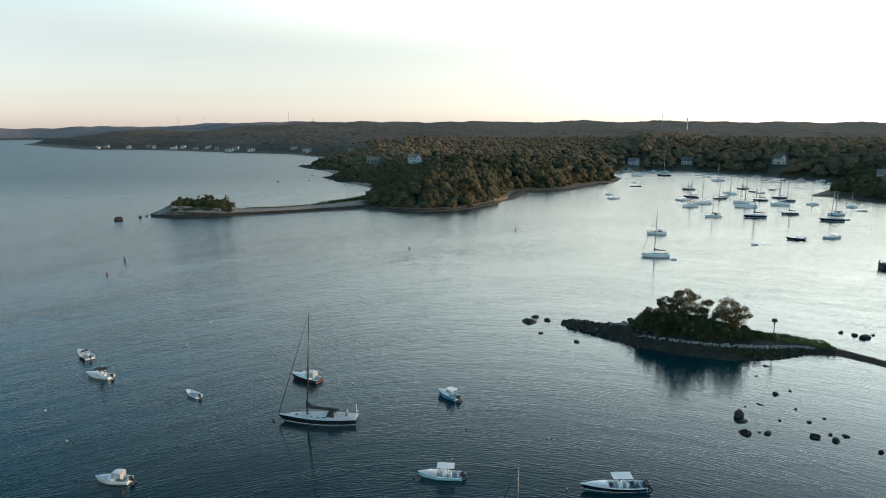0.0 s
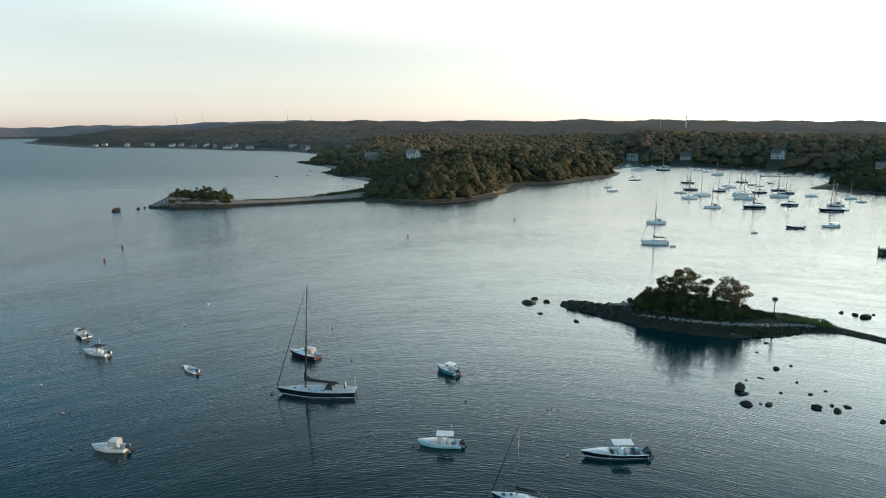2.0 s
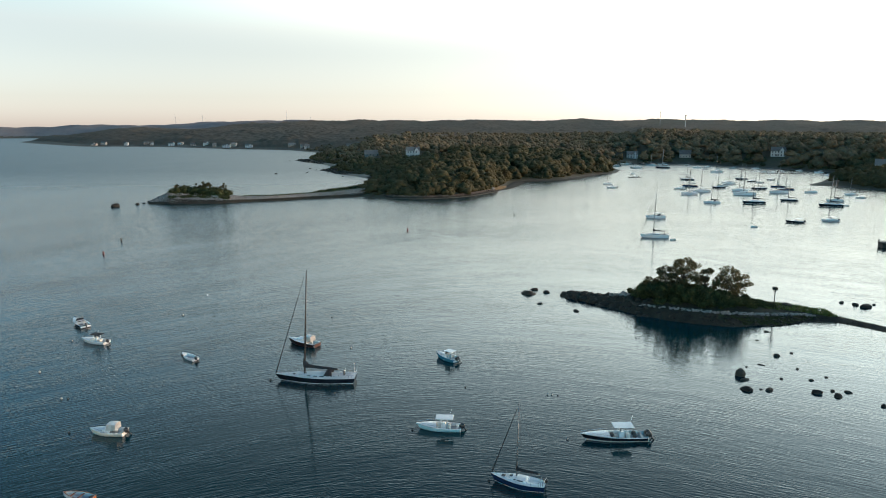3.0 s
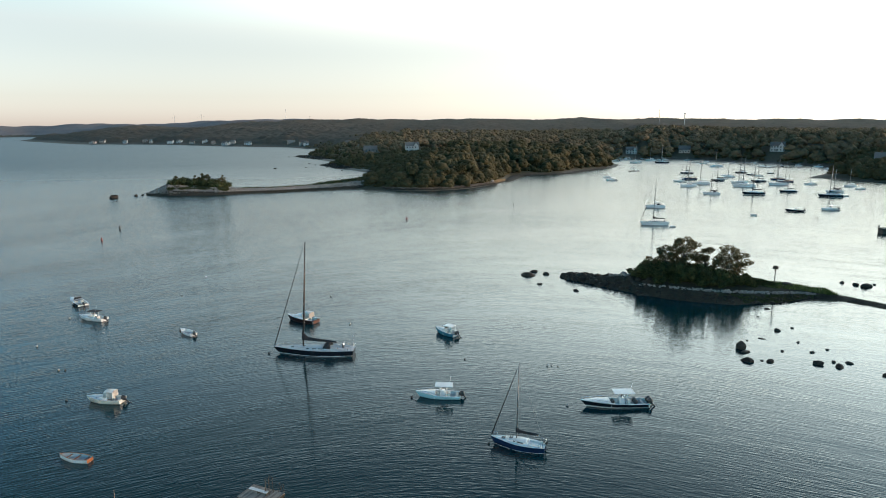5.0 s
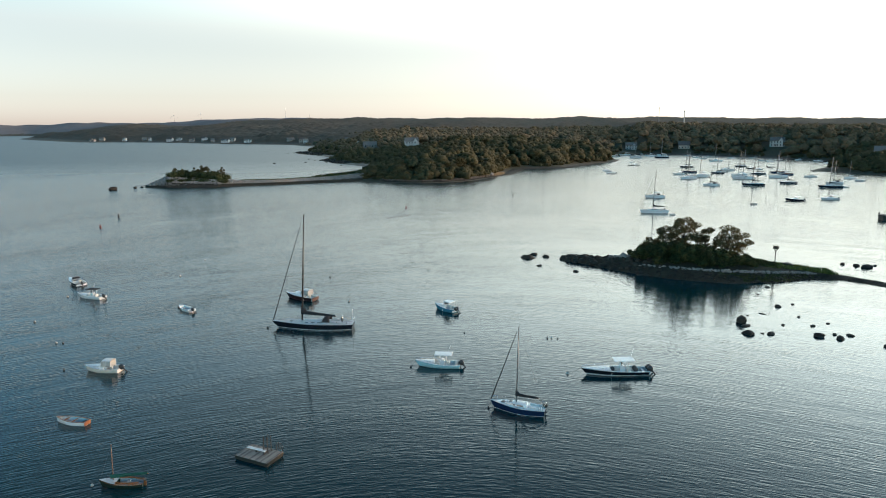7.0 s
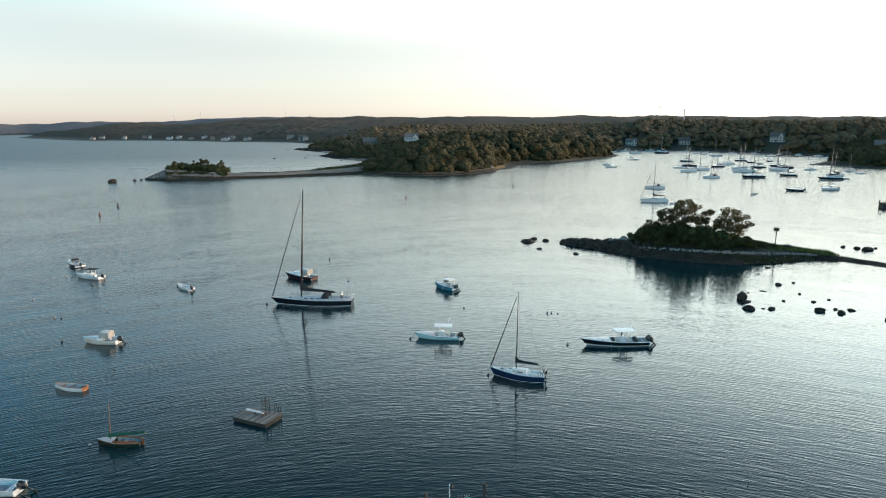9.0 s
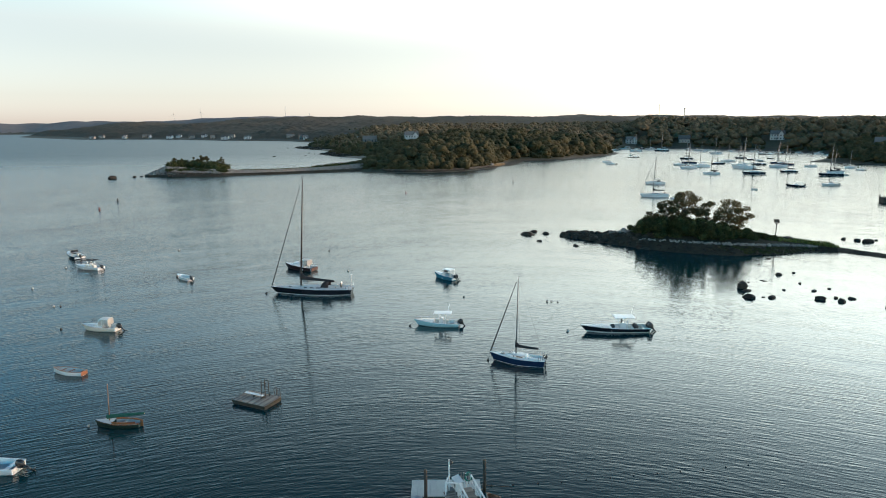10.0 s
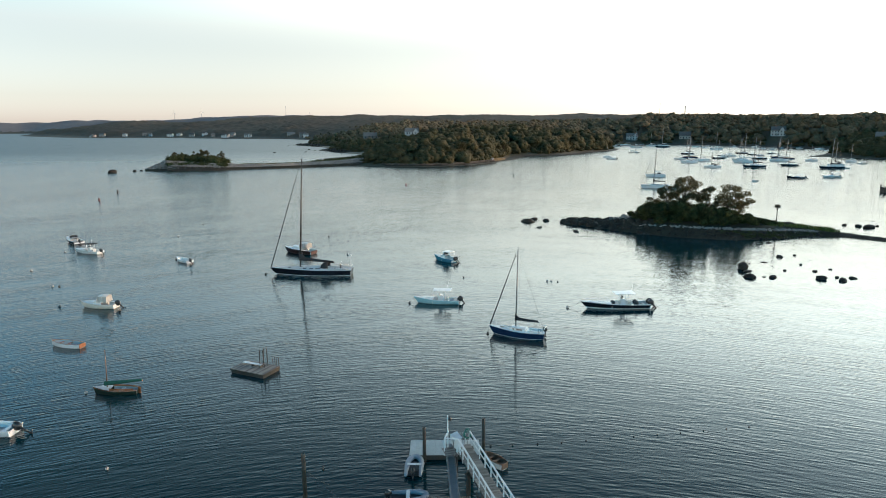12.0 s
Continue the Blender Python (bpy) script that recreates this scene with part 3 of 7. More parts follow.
def build_water():
    rows, n = [0.0, 60, 200, 600, 1500, 3000, 4950], 96
    g = Geo()
    for r in rows[1:]:
        g.v += [(r * math.cos(2 * math.pi * i / n), r * math.sin(2 * math.pi * i / n), 0.0) for i in range(n)]
    for j in range(len(rows) - 2):
        g.f += [(j * n + i, j * n + (i + 1) % n, (j + 1) * n + (i + 1) % n, (j + 1) * n + i)[::-1] for i in range(n)]
    g.f.append(tuple(range(n)))
    me = g.mesh("water", WATER)
    bm = bmesh.new()
    bm.from_mesh(me)
    bmesh.ops.recalc_face_normals(bm, faces=bm.faces)
    if bm.faces[0].normal.z < 0:
        bmesh.ops.reverse_faces(bm, faces=bm.faces)
    bm.to_mesh(me)
    tagged(new("water", me), "calm rippled blue-grey sea water of the harbour", "water", kind="structure")


def build_mainland():
    x, y, faces = polar_sheet(395, 4900, 300, 400)
    d = inside_distance(x, y, MAINLAND)
    z = ground_height(x, y, d)
    keep = (d.ravel()[faces] > -25).any(1)
    v = np.stack([x, y, z], -1).reshape(-1, 3)
    me = array_mesh("ground", v, faces[keep], SHORE, True)
    # the open strip along the water is sand
    far = np.hypot(x, y)
    limit = ramp_at(far, [520, 545, 700, 1200, 2000], [-9, -1, 1.5, 8, 24]) + 1.5 * waves(x, y, 25, 9)
    mask = me.attributes.new("sand", "FLOAT", "POINT")
    mask.data.foreach_set("value", np.clip((limit - d) / ramp_at(far, [500, 2000], [2.5, 10]) + 0.5, 0, 1).astype(np.float32).ravel())
    tagged(new("ground", me), "wooded mainland with a sandy shore round the harbour", "ground", kind="structure")


build_water()
build_mainland()


# ---- woods ----
def crown_shape(rng, lumps, leaves, leaf_size, fine=(6, 4), dome=(10, 6)):
    """A rounded crown about 1 m in radius and 1 m high above its origin: a dome of soft boughs edged with leaves."""
    v, f = lump(rng, *dome, 0.35)
    pieces = [(v * (0.78, 0.78, 0.46) + (0, 0, 0.42), f)]
    a = np.arange(lumps) * 2.4 + rng.uniform(-0.4, 0.4, lumps)
    up = (np.arange(lumps) + 0.5) / lumps
    ring = np.sqrt(np.clip(1 - up ** 2, 0, 1)) * rng.uniform(0.48, 0.70, lumps)
    c = np.stack([np.cos(a) * ring, np.sin(a) * ring, 0.22 + 0.58 * up * rng.uniform(0.85, 1.12, lumps)], -1)
    r = rng.uniform(0.30, 0.50, (lumps, 1)) * np.array([[1, 1, 0.8]])
    for i in range(lumps):
        v, f = lump(rng, *fine, 0.4)
        pieces.append((v * r[i] + c[i], f))
    pieces.append(leaf_cloud(rng, c, r * 1.06, leaves, leaf_size))
    return joined(*pieces)


def build_near_woods():
    rng = np.random.default_rng(5)
    protos = [crown_shape(rng, 11, 11, 0.055, (6, 4), (8, 5)) for _ in range(6)]
    small = [crown_shape(rng, 5, 4, 0.09, (5, 3), (6, 4)) for _ in range(5)]
    n = 60000
    r = np.sqrt(rng.uniform(400 ** 2, 1300 ** 2, n))
    a = rng.uniform(-0.70, 0.70, n)
    x, y = r * np.sin(a), r * np.cos(a)
    d = inside_distance(x, y, MAINLAND)
    ok = d > np.where(r < 560, 4, 7)
    ok &= ~((x < -55) & (y < 640) & (d < 7))
    ok &= ~lawn(x, y)
    ok &= ~((x < 300) & (x > 200) & (y < 505))
    x, y, d, r = x[ok], y[ok], d[ok], r[ok]
    # thin out to the spacing of grown trees
    cell = np.round(np.stack([x / 7.0, y / 7.0], -1)).astype(int)
    cell = np.where((r > 720)[:, None], np.round(np.stack([x, y], -1) / np.where(x > 60, 11.0, 14.0)[:, None]).astype(int) + np.where(x > 60, 5000, 9000)[:, None], cell)
    _, first = np.unique(cell, axis=0, return_index=True)
    x, y, d, r = x[first], y[first], d[first], r[first]
    z = ground_height(x, y, d)
    tall = np.clip(rng.normal(11.8, 1.7, len(x)), 7.5, 16) * np.clip(0.6 + d / 28, 0.6, 1)
    wide = np.clip(rng.normal(5.2, 1.5, len(x)), 2.6, 9.0) * np.clip(0.7 + d / 30, 0.7, 1)
    # low shrubs where the spit meets the wood, full trees further along the point
    young = np.where(y < 640, np.interp(x + 0.12 * (y - 420), [-62, -35, 0, 22], [0.28, 0.5, 0.85, 1.0]), 1.0)
    young = young * np.where((x > -130) & (x < 10) & (y > 560) & (y < 738), 0.42, 1.0)
    young = young * np.where((x < 0) & (y >= 640), np.clip(0.28 + d / 130, 0.28, 1), 1.0)
    young = young * np.where((x > 270) & (y < 570) & (x < 420), 0.6, 1.0)
    tall, wide = tall * young, wide * (0.7 + 0.3 * young)
    turn = rng.uniform(0, 6.28, len(x))
    # shrubs and young growth between and below the crowns
    m = 60000
    rb = np.sqrt(rng.uniform(400 ** 2, 1000 ** 2, m))
    ab = rng.uniform(-0.62, 0.62, m)
    bx, by = rb * np.sin(ab), rb * np.cos(ab)
    bd = inside_distance(bx, by, MAINLAND)
    okb = (bd > 2.5) & (bd < np.where(rb < 580, 60, 32)) & ~lawn(bx, by) & ~((bx < 300) & (bx > 200) & (by < 505))
    bx, by, bd, rb = bx[okb], by[okb], bd[okb], rb[okb]
    _, first = np.unique(np.round(np.stack([bx, by], -1) / np.where(rb < 580, 6.5, 10.0)[:, None] + np.where(rb < 580, 0, 9000)[:, None]).astype(int), axis=0, return_index=True)
    bx, by, bd, rb = bx[first], by[first], bd[first], rb[first]
    bz = ground_height(bx, by, bd) - 0.3
    bw = rng.uniform(3.2, 4.8, len(bx))
    bh = rng.uniform(2.6, 6.0, len(bx)) * np.clip(0.45 + bd / 16, 0.45, 1.15)
    bh = bh * np.where(by < 640, np.interp(bx + 0.12 * (by - 420), [-62, -35, 0, 22], [0.5, 0.8, 1.1, 1.1]), 1.0)
    thicket = []
    for k, (v, f) in enumerate(small):
        j = slice(k, None, len(small))
        thicket.append(scattered(v, f, np.stack([bx[j], by[j], bz[j]], -1), np.stack([bw[j], bw[j], bh[j]], -1), rng.uniform(0, 6.28, len(bx[j]))))
    v, f = joined(*thicket)
    tagged(new("thicket", array_mesh("thicket", v, f, LEAF, True)), "dense green thicket along the wooded shore", "shrubs", kind="stuff")
    # beyond 720 m the crowns take the leaf colour lightened for haze
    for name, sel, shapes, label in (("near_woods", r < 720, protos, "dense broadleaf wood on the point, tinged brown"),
                                     ("middle_woods", r >= 720, small, "dense broadleaf wood behind the harbour, tinged brown and lightened for haze")):
        ids = np.nonzero(sel)[0]
        pieces = []
        for k, (v, f) in enumerate(shapes):
            j = ids[k::len(shapes)]
            sc = np.stack([wide[j] * 1.25, wide[j] * 1.25, np.minimum(wide[j] * 1.2, tall[j])], -1)
            foot = np.maximum(tall[j] - wide[j] * 1.15, 0.0) * np.clip((d[j] - 4) / 14, 0, 1)
            pieces.append(scattered(v, f, np.stack([x[j], y[j], z[j] - 0.4 + foot], -1), sc, turn[j]))
        v, f = joined(*pieces)
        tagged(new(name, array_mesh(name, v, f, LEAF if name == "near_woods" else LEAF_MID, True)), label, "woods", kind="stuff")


def build_far_woods():
    rng = np.random.default_rng(8)
    x, y, faces = polar_sheet(1180, 4900, 300, 540, 0.72)
    d = inside_distance(x, y, MAINLAND)
    far = np.hypot(x, y)
    z = ground_height(x, y, d)
    # domes of single crowns over a jittered grid
    top = np.zeros(x.shape)
    for cell, high, seed in ((13.0, 1.0, 1), (29.0, 0.8, 2)):
        gx, gy = np.floor(x / cell), np.floor(y / cell)
        best = np.full(x.shape, 9.0)
        lift = np.zeros(x.shape)
        for ox in (-1, 0, 1):
            for oy in (-1, 0, 1):
                ix, iy = gx + ox, gy + oy
                h = np.modf(np.abs(np.sin(ix * 127.1 + iy * 311.7 + seed * 17.0) * 43758.5))[0]
                h2 = np.modf(np.abs(np.sin(ix * 269.5 + iy * 183.3 + seed * 31.0) * 24634.6))[0]
                q = np.hypot(x / cell - ix - h, y / cell - iy - h2)
                nearer = q < best
                best, lift = np.where(nearer, q, best), np.where(nearer, h, lift)
        top += high * (np.clip(1 - best, 0, 1) ** 0.7 * 5 + lift * 3)
    edge = ramp_at(far, [1100, 2000, 4800], [14, 26, 36])
    canopy = z - 0.4 + (2.4 + top) * np.clip((d - edge) / 45, 0.0, 1) ** 0.7 * np.clip(0.8 + 0.3 * waves(x, y, 300, 6), 0.3, 1.2)
    canopy = np.where(lawn(x, y), z + 0.6, canopy)
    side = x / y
    # the farthest hills on the left, which take the haze-grey colour
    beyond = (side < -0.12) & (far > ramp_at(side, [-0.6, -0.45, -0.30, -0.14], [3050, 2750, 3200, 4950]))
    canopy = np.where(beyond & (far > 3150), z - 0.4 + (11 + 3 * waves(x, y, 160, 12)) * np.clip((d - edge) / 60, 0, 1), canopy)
    v = np.stack([x, y, canopy], -1).reshape(-1, 3)
    inland = ~(d < edge - 12).ravel()[faces].any(1)
    beyond = beyond.ravel()[faces].all(1)
    tagged(new("far_woods", array_mesh("far_woods", v, faces[inland & ~beyond], LEAF_FAR, True)), "far wooded hills, dull brown-green canopy", "woods", kind="stuff")
    tagged(new("backdrop_hills", array_mesh("backdrop_hills", v, faces[inland & beyond], HAZED_HILL, True)), "distant hills along the horizon, blue-grey haze painted into their colour", "hills", kind="structure")


build_near_woods()
build_far_woods()


# ---- the wooded shore to the right of the dock, which shades the harbour mouth ----
EAST_SHORE = [(108, 118), (128, 135), (165, 175), (215, 245), (270, 320), (330, 380), (420, 400), (520, 300), (520, -150), (110, -150), (90, -40), (96, 40)]


def build_east_shore():
    rng = np.random.default_rng(14)
    gx, gy = np.meshgrid(np.arange(80, 530, 6.0), np.arange(-160, 410, 6.0), indexing="ij")
    d = inside_distance(gx, gy, EAST_SHORE)
    z = np.where(d > 0, 0.3 + 2.6 * np.clip(d / 40, 0, 1), np.maximum(0.3 + d * 0.1, -2))
    k = np.arange(gx.size).reshape(gx.shape)
    faces = np.stack([k[:-1, :-1], k[1:, :-1], k[1:, 1:], k[:-1, 1:]], -1).reshape(-1, 4)
    keep = (d.ravel()[faces] > -12).any(1)
    tagged(new("ground_east", array_mesh("ground_east", np.stack([gx, gy, z], -1).reshape(-1, 3), faces[keep], SOIL, True)), "low wooded shore east of the dock", "ground", kind="structure")
    shapes = [crown_shape(rng, 3, 4, 0.22, (5, 3), (6, 4)) for _ in range(4)]
    n = 9000
    x, y = rng.uniform(100, 520, n), rng.uniform(-150, 400, n)
    d = inside_distance(x, y, EAST_SHORE)
    ok = (d > 10) & (d < 130)
    x, y, d = x[ok], y[ok], d[ok]
    _, first = np.unique(np.round(np.stack([x, y], -1) / 13.5).astype(int), axis=0, return_index=True)
    x, y, d = x[first], y[first], d[first]
    tall, wide = np.clip(rng.normal(14.2, 1.2, len(x)), 11, 16.5), np.clip(rng.normal(6, 0.7, len(x)), 4.5, 8)
    pieces = []
    for j, (v, f) in enumerate(shapes):
        s = slice(j, None, 4)
        pieces.append(scattered(v, f, np.stack([x[s], y[s], 2.0 + 0 * x[s]], -1), np.stack([wide[s] * 1.15, wide[s] * 1.15, tall[s]], -1), rng.uniform(0, 6.28, len(x[s]))))
    v, f = joined(*pieces)
    tagged(new("east_woods", array_mesh("east_woods", v, f, LEAF_FAR)), "dense broadleaf wood on the east shore", "woods", kind="stuff")


build_east_shore()


# ---- the stone spit with its knob ----
def bank(name, line, widths, tops, mat, label, rows=9, seed=1, crest=0.35, sink=0.8):
    """A low bank along a centre line: widths and tops for each point of it."""
    pts = [Vector((*p, 0)) for p in line]
    dense, w, h = [], [], []
    for i in range(len(pts) - 1):
        steps = max(2, int((pts[i + 1] - pts[i]).length / 2.0))
        for k in range(steps):
            t = k / steps
            dense.append(pts[i].lerp(pts[i + 1], t))
            w.append(widths[i] + (widths[i + 1] - widths[i]) * t)
            h.append(tops[i] + (tops[i + 1] - tops[i]) * t)
    g, rings = Geo(), []
    for i, p in enumerate(dense):
        d = (dense[min(i + 1, len(dense) - 1)] - dense[max(i - 1, 0)]).normalized()
        side = Vector((-d.y, d.x, 0))
        ring = []
        for k in range(rows):
            s = -1 + 2 * k / (rows - 1)
            up = min(1.0, (1 - abs(s)) / (1 - crest)) ** 0.9
            jit = noise.noise(Vector((p.x * 0.25, p.y * 0.25, s * 3 + seed))) * 0.5
            ring.append((p.x + side.x * s * (w[i] + jit), p.y + side.y * s * (w[i] + jit), -sink + (h[i] + sink) * up * (1 + 0.12 * jit)))
        rings.append(ring)
    g.loft(rings)
    ob = part(name, g, mat, smooth=True)
    return tagged(ob, label, "bank", kind="structure"), dense, w, h


def stones_on(rng, dense, w, h, count, size, s_range, zoff=0.0, crest=0.35, sink=0.8, flat=0.7):
    i = rng.integers(1, len(dense) - 1, count)
    s = rng.uniform(*s_range, count)
    places = np.zeros((count, 3))
    for n, (k, q) in enumerate(zip(i, s)):
        d = (dense[k + 1] - dense[k - 1]).normalized()
        p = dense[k].lerp(dense[k + 1], rng.random())
        up = min(1.0, (1 - abs(q)) / (1 - crest)) ** 0.9
        places[n] = (p.x - d.y * q * w[k], p.y + d.x * q * w[k], -sink + (h[k] + sink) * up + zoff)
    sc = rng.uniform(0.55, 1.4, (count, 1)) * size * np.stack([rng.uniform(0.7, 1.3, count), rng.uniform(0.7, 1.3, count), np.full(count, flat)], -1)
    pieces = []
    for j in range(3):
        v, f = lump(rng, 6, 3, 0.5)
        sel = slice(j, None, 3)
        pieces.append(scattered(v, f, places[sel], sc[sel], rng.uniform(0, 6.28, len(places[sel]))))
    return joined(*pieces)


def heap(name, rng, centres, radii, count, size, mat, label, category="shrubs", core=0.68, flat=True):
    """A mass of shrubs: leafy lumps on the ground."""
    pieces = [leaf_cloud(rng, centres, radii, count, size)]
    for c, r in zip(centres, radii):
        v, f = lump(rng, 8, 5, 0.45)
        pieces.append((v * r * core + c, f))
    v, f = joined(*pieces)
    return tagged(new(name, array_mesh(name, v, f, mat)), label, category, kind="stuff")


def grass_patch(name, rng, places, height, mat, label):
    n = len(places)
    a = rng.uniform(0, 6.28, n)
    wide = rng.uniform(0.05, 0.12, n)
    hgt = height * rng.uniform(0.5, 1.3, n)
    dx, dy = np.cos(a) * wide, np.sin(a) * wide
    lean = rng.normal(0, 0.12, (n, 2)) * hgt[:, None]
    p0 = places + np.stack([dx, dy, 0 * a], -1)
    p1 = places - np.stack([dx, dy, 0 * a], -1)
    p2 = places + np.stack([lean[:, 0], lean[:, 1], hgt], -1)
    v = np.stack([p0, p1, p2], 1).reshape(-1, 3)
    return tagged(new(name, array_mesh(name, v, np.arange(len(v)).reshape(-1, 3), mat)), label, "grass", kind="stuff")


def rock(x, y, size, tall, mat, label, seed, group="", peak=None):
    """A blocky boulder with worn corners: a rounded cube, roughened at two scales and drawn in towards its top."""
    g = Geo().blob((0, 0, 0), (1, 1, 1), 14, 9)
    r = random.Random(seed)
    k = r.uniform(2.3, 3.4)
    peak = r.uniform(0.05, 0.35) if peak is None else peak
    shift = Vector((seed * 3.7, seed * 1.3, seed * 0.7))
    pts = []
    for p in g.v:
        p = Vector(p)
        q = p / (abs(p.x) ** k + abs(p.y) ** k + abs(p.z) ** k) ** (1 / k)
        q *= 0.88 + 0.30 * noise.noise(p * 0.9 + shift) + 0.14 * noise.noise(p * 2.7 + shift)
        q.x, q.y = q.x * (1 - peak * q.z), q.y * (1 - peak * q.z)
        q.x += 0.16 * q.z * math.sin(seed)
        pts.append((q.x * size[0] * 0.86, q.y * size[1] * 0.86, q.z * tall * 0.62))
    g.v = pts
    ob = part("rock", g, mat, label="", smooth=True, sharp=34)
    ob.location = (x, y, tall * 0.22)
    ob.rotation_euler = (0, 0, seed * 1.7)
    return tagged(ob, label, "rock", group)


SPIT = [(-183, 392), (-172, 398), (-158, 402), (-140, 402), (-128, 404), (-110, 408), (-92, 418), (-72, 428), (-52, 440), (-40, 452)]
SPIT_WIDTH = [5, 14, 18, 17, 11, 9, 10, 12, 16, 20]
SPIT_TOP = [0.8, 6.0, 4.4, 3.6, 2.8, 2.5, 2.7, 3.3, 4.8, 6.0]


def build_spit():
    rng = np.random.default_rng(21)
    _, dense, w, h = bank("bank_spit", SPIT, SPIT_WIDTH, SPIT_TOP, SPIT_GROUND, "narrow gravel and stone spit running out to a knob", seed=4)
    bank("bank_spit_foot", SPIT, [q * 1.03 + 0.6 for q in SPIT_WIDTH], [1.0] + [1.35] * 9, MUD, "dark weedy foot of the spit at low water", seed=8, crest=0.74)
    v, f = stones_on(rng, dense, w, h, 4600, 0.40, (-0.66, -0.30))
    tagged(new("rubble_bank", array_mesh("rubble_bank", v, f, RUBBLE)), "pale grey granite rubble along the spit", "rubble", kind="stuff")
    v, f = stones_on(rng, dense, w, h, 2600, 0.48, (-0.99, -0.66))
    tagged(new("weedy_stones", array_mesh("weedy_stones", v, f, WET_ROCK)), "dark weed-covered stones at the waterline", "stones", kind="stuff")
    v, f = stones_on(rng, dense[:18], w[:18], h[:18], 1500, 0.36, (-0.6, 0.8))
    tagged(new("knob_rubble", array_mesh("knob_rubble", v, f, RUBBLE)), "pale rubble slope at the end of the spit", "rubble", kind="stuff")
    # shrubs on the knob
    n = 90
    x = rng.uniform(-172, -137, n)
    c = np.stack([x, np.interp(x, [-172, -158, -137], [400, 404, 405]) + rng.uniform(-7, 7, n), np.interp(x, [-171, -160, -150, -137], [6.0, 5.6, 5.2, 3.9]) + rng.uniform(0, 2.0, n) * np.interp(x, [-172, -168, -145, -137], [0.4, 1, 1, 0.1])], -1)
    r = rng.uniform(1.3, 2.6, (n, 1)) * np.array([[1.2, 1.2, 1.0]])
    m = 80
    fx = rng.uniform(-169, -134, m)
    front = rng.uniform(5.5, 9.0, m)
    c = np.concatenate([c, np.stack([fx, np.interp(fx, [-172, -158, -134], [398, 402, 403]) - front, np.interp(front, [5.5, 9.0], [3.9, 2.9]) * np.interp(fx, [-170, -150, -134], [1.15, 1.0, 0.8])], -1)])
    r = np.concatenate([r, rng.uniform(0.9, 1.6, (m, 1)) * np.array([[1.3, 1.2, 0.8]])])
    heap("knob_shrubs", rng, c, r, 150, 0.32, SHRUB, "low dark green shrubs covering the knob")
    # a strip of shrubs along the crest towards the wood
    n = 90
    k = rng.uniform(0, 1, n) ** 0.6
    c = np.stack([np.interp(k, [0, 0.4, 1], [-88, -66, -42]), np.interp(k, [0, 0.4, 1], [424, 440, 452]) + rng.uniform(-3, 12, n) * k, np.interp(k, [0, 1], [3.1, 5.8]) + 0 * k], -1)
    r = rng.uniform(0.8, 2.2, (n, 1)) * (0.4 + 0.8 * k[:, None]) * np.array([[1.2, 1.2, 0.8]])
    heap("spit_shrubs", rng, c, r, 70, 0.32, SHRUB, "low green shrubs along the crest of the spit")
    n = 420
    k = rng.uniform(4.0, 8.6, n)
    at = np.array(SPIT)
    c = np.stack([np.interp(k, range(10), at[:, 0]), np.interp(k, range(10), at[:, 1]) + rng.uniform(-1.5, 4.0, n), np.interp(k, range(10), SPIT_TOP) - 0.1], -1)
    r = rng.uniform(0.5, 1.1, (n, 1)) * np.array([[1.5, 1.2, 0.55]])
    heap("crest_scrub", rng, c, r, 26, 0.22, SHRUB, "thin line of low scrub and beach grass along the spit's crest")
    # shoreline stones under the wood on the point
    line = [(-40, 424), (-33, 415), (-14, 409), (4, 415), (15, 424), (23, 436), (33, 450), (40, 470)]
    _, dense, w, h = bank("bank_point", line, [6, 5, 4.5, 4.5, 4.5, 4.5, 4.5, 4], [1.7, 1.6, 1.5, 1.5, 1.5, 1.6, 1.4, 1.0], MUD, "low stony bank under the wood on the point", seed=9)
    v, f = stones_on(rng, dense, w, h, 620, 0.36, (-0.55, -0.15))
    tagged(new("point_stones", array_mesh("point_stones", v, f, WARM_ROCK)), "warm grey stones along the foot of the point", "stones", kind="stuff")
    v, f = stones_on(rng, dense, w, h, 1500, 0.5, (-1.0, -0.7))
    tagged(new("point_weedy_stones", array_mesh("point_weedy_stones", v, f, WET_ROCK)), "dark wet stones at the waterline of the point", "stones", kind="stuff")
    bank("bank_mudflat", [(40, 458), (47, 470), (54, 497), (62, 527), (80, 535), (105, 543), (123, 571), (141, 592)], [3, 6, 8, 9, 9, 9, 8, 5], [0.3, 0.45, 0.5, 0.55, 0.55, 0.55, 0.5, 0.3], MUD, "dark mud flat bared before the beach", seed=12)
    # sandy strips on the outer shore and a bare warm bank at the tip of the point
    for line, wid, top in (([(-66, 580), (-76, 602), (-92, 622)], [7, 8, 5], [1.4, 1.5, 1.0]), ([(-120, 745), (-132, 775), (-150, 812)], [7, 8, 6], [1.6, 1.8, 1.2]), ([(-196, 1070), (-190, 1110), (-165, 1150)], [12, 16, 12], [3, 7, 6])):
        bank("bank_sand", line, wid, top, BEACH, "pale sandy strip on the outer shore", seed=3)
    bank("bank_bare", [(29, 446), (35, 456), (41, 470), (46, 482)], [3, 4, 4, 3], [1.7, 2.3, 2.0, 1.0], DRY_GRASS, "bare bank of warm stone and dry grass at the point", seed=6)
    rock(34.5, 450.5, (1.7, 1.2), 1.5, RUBBLE, "pale boulder on the tip of the point", 41).location.z = 2.2
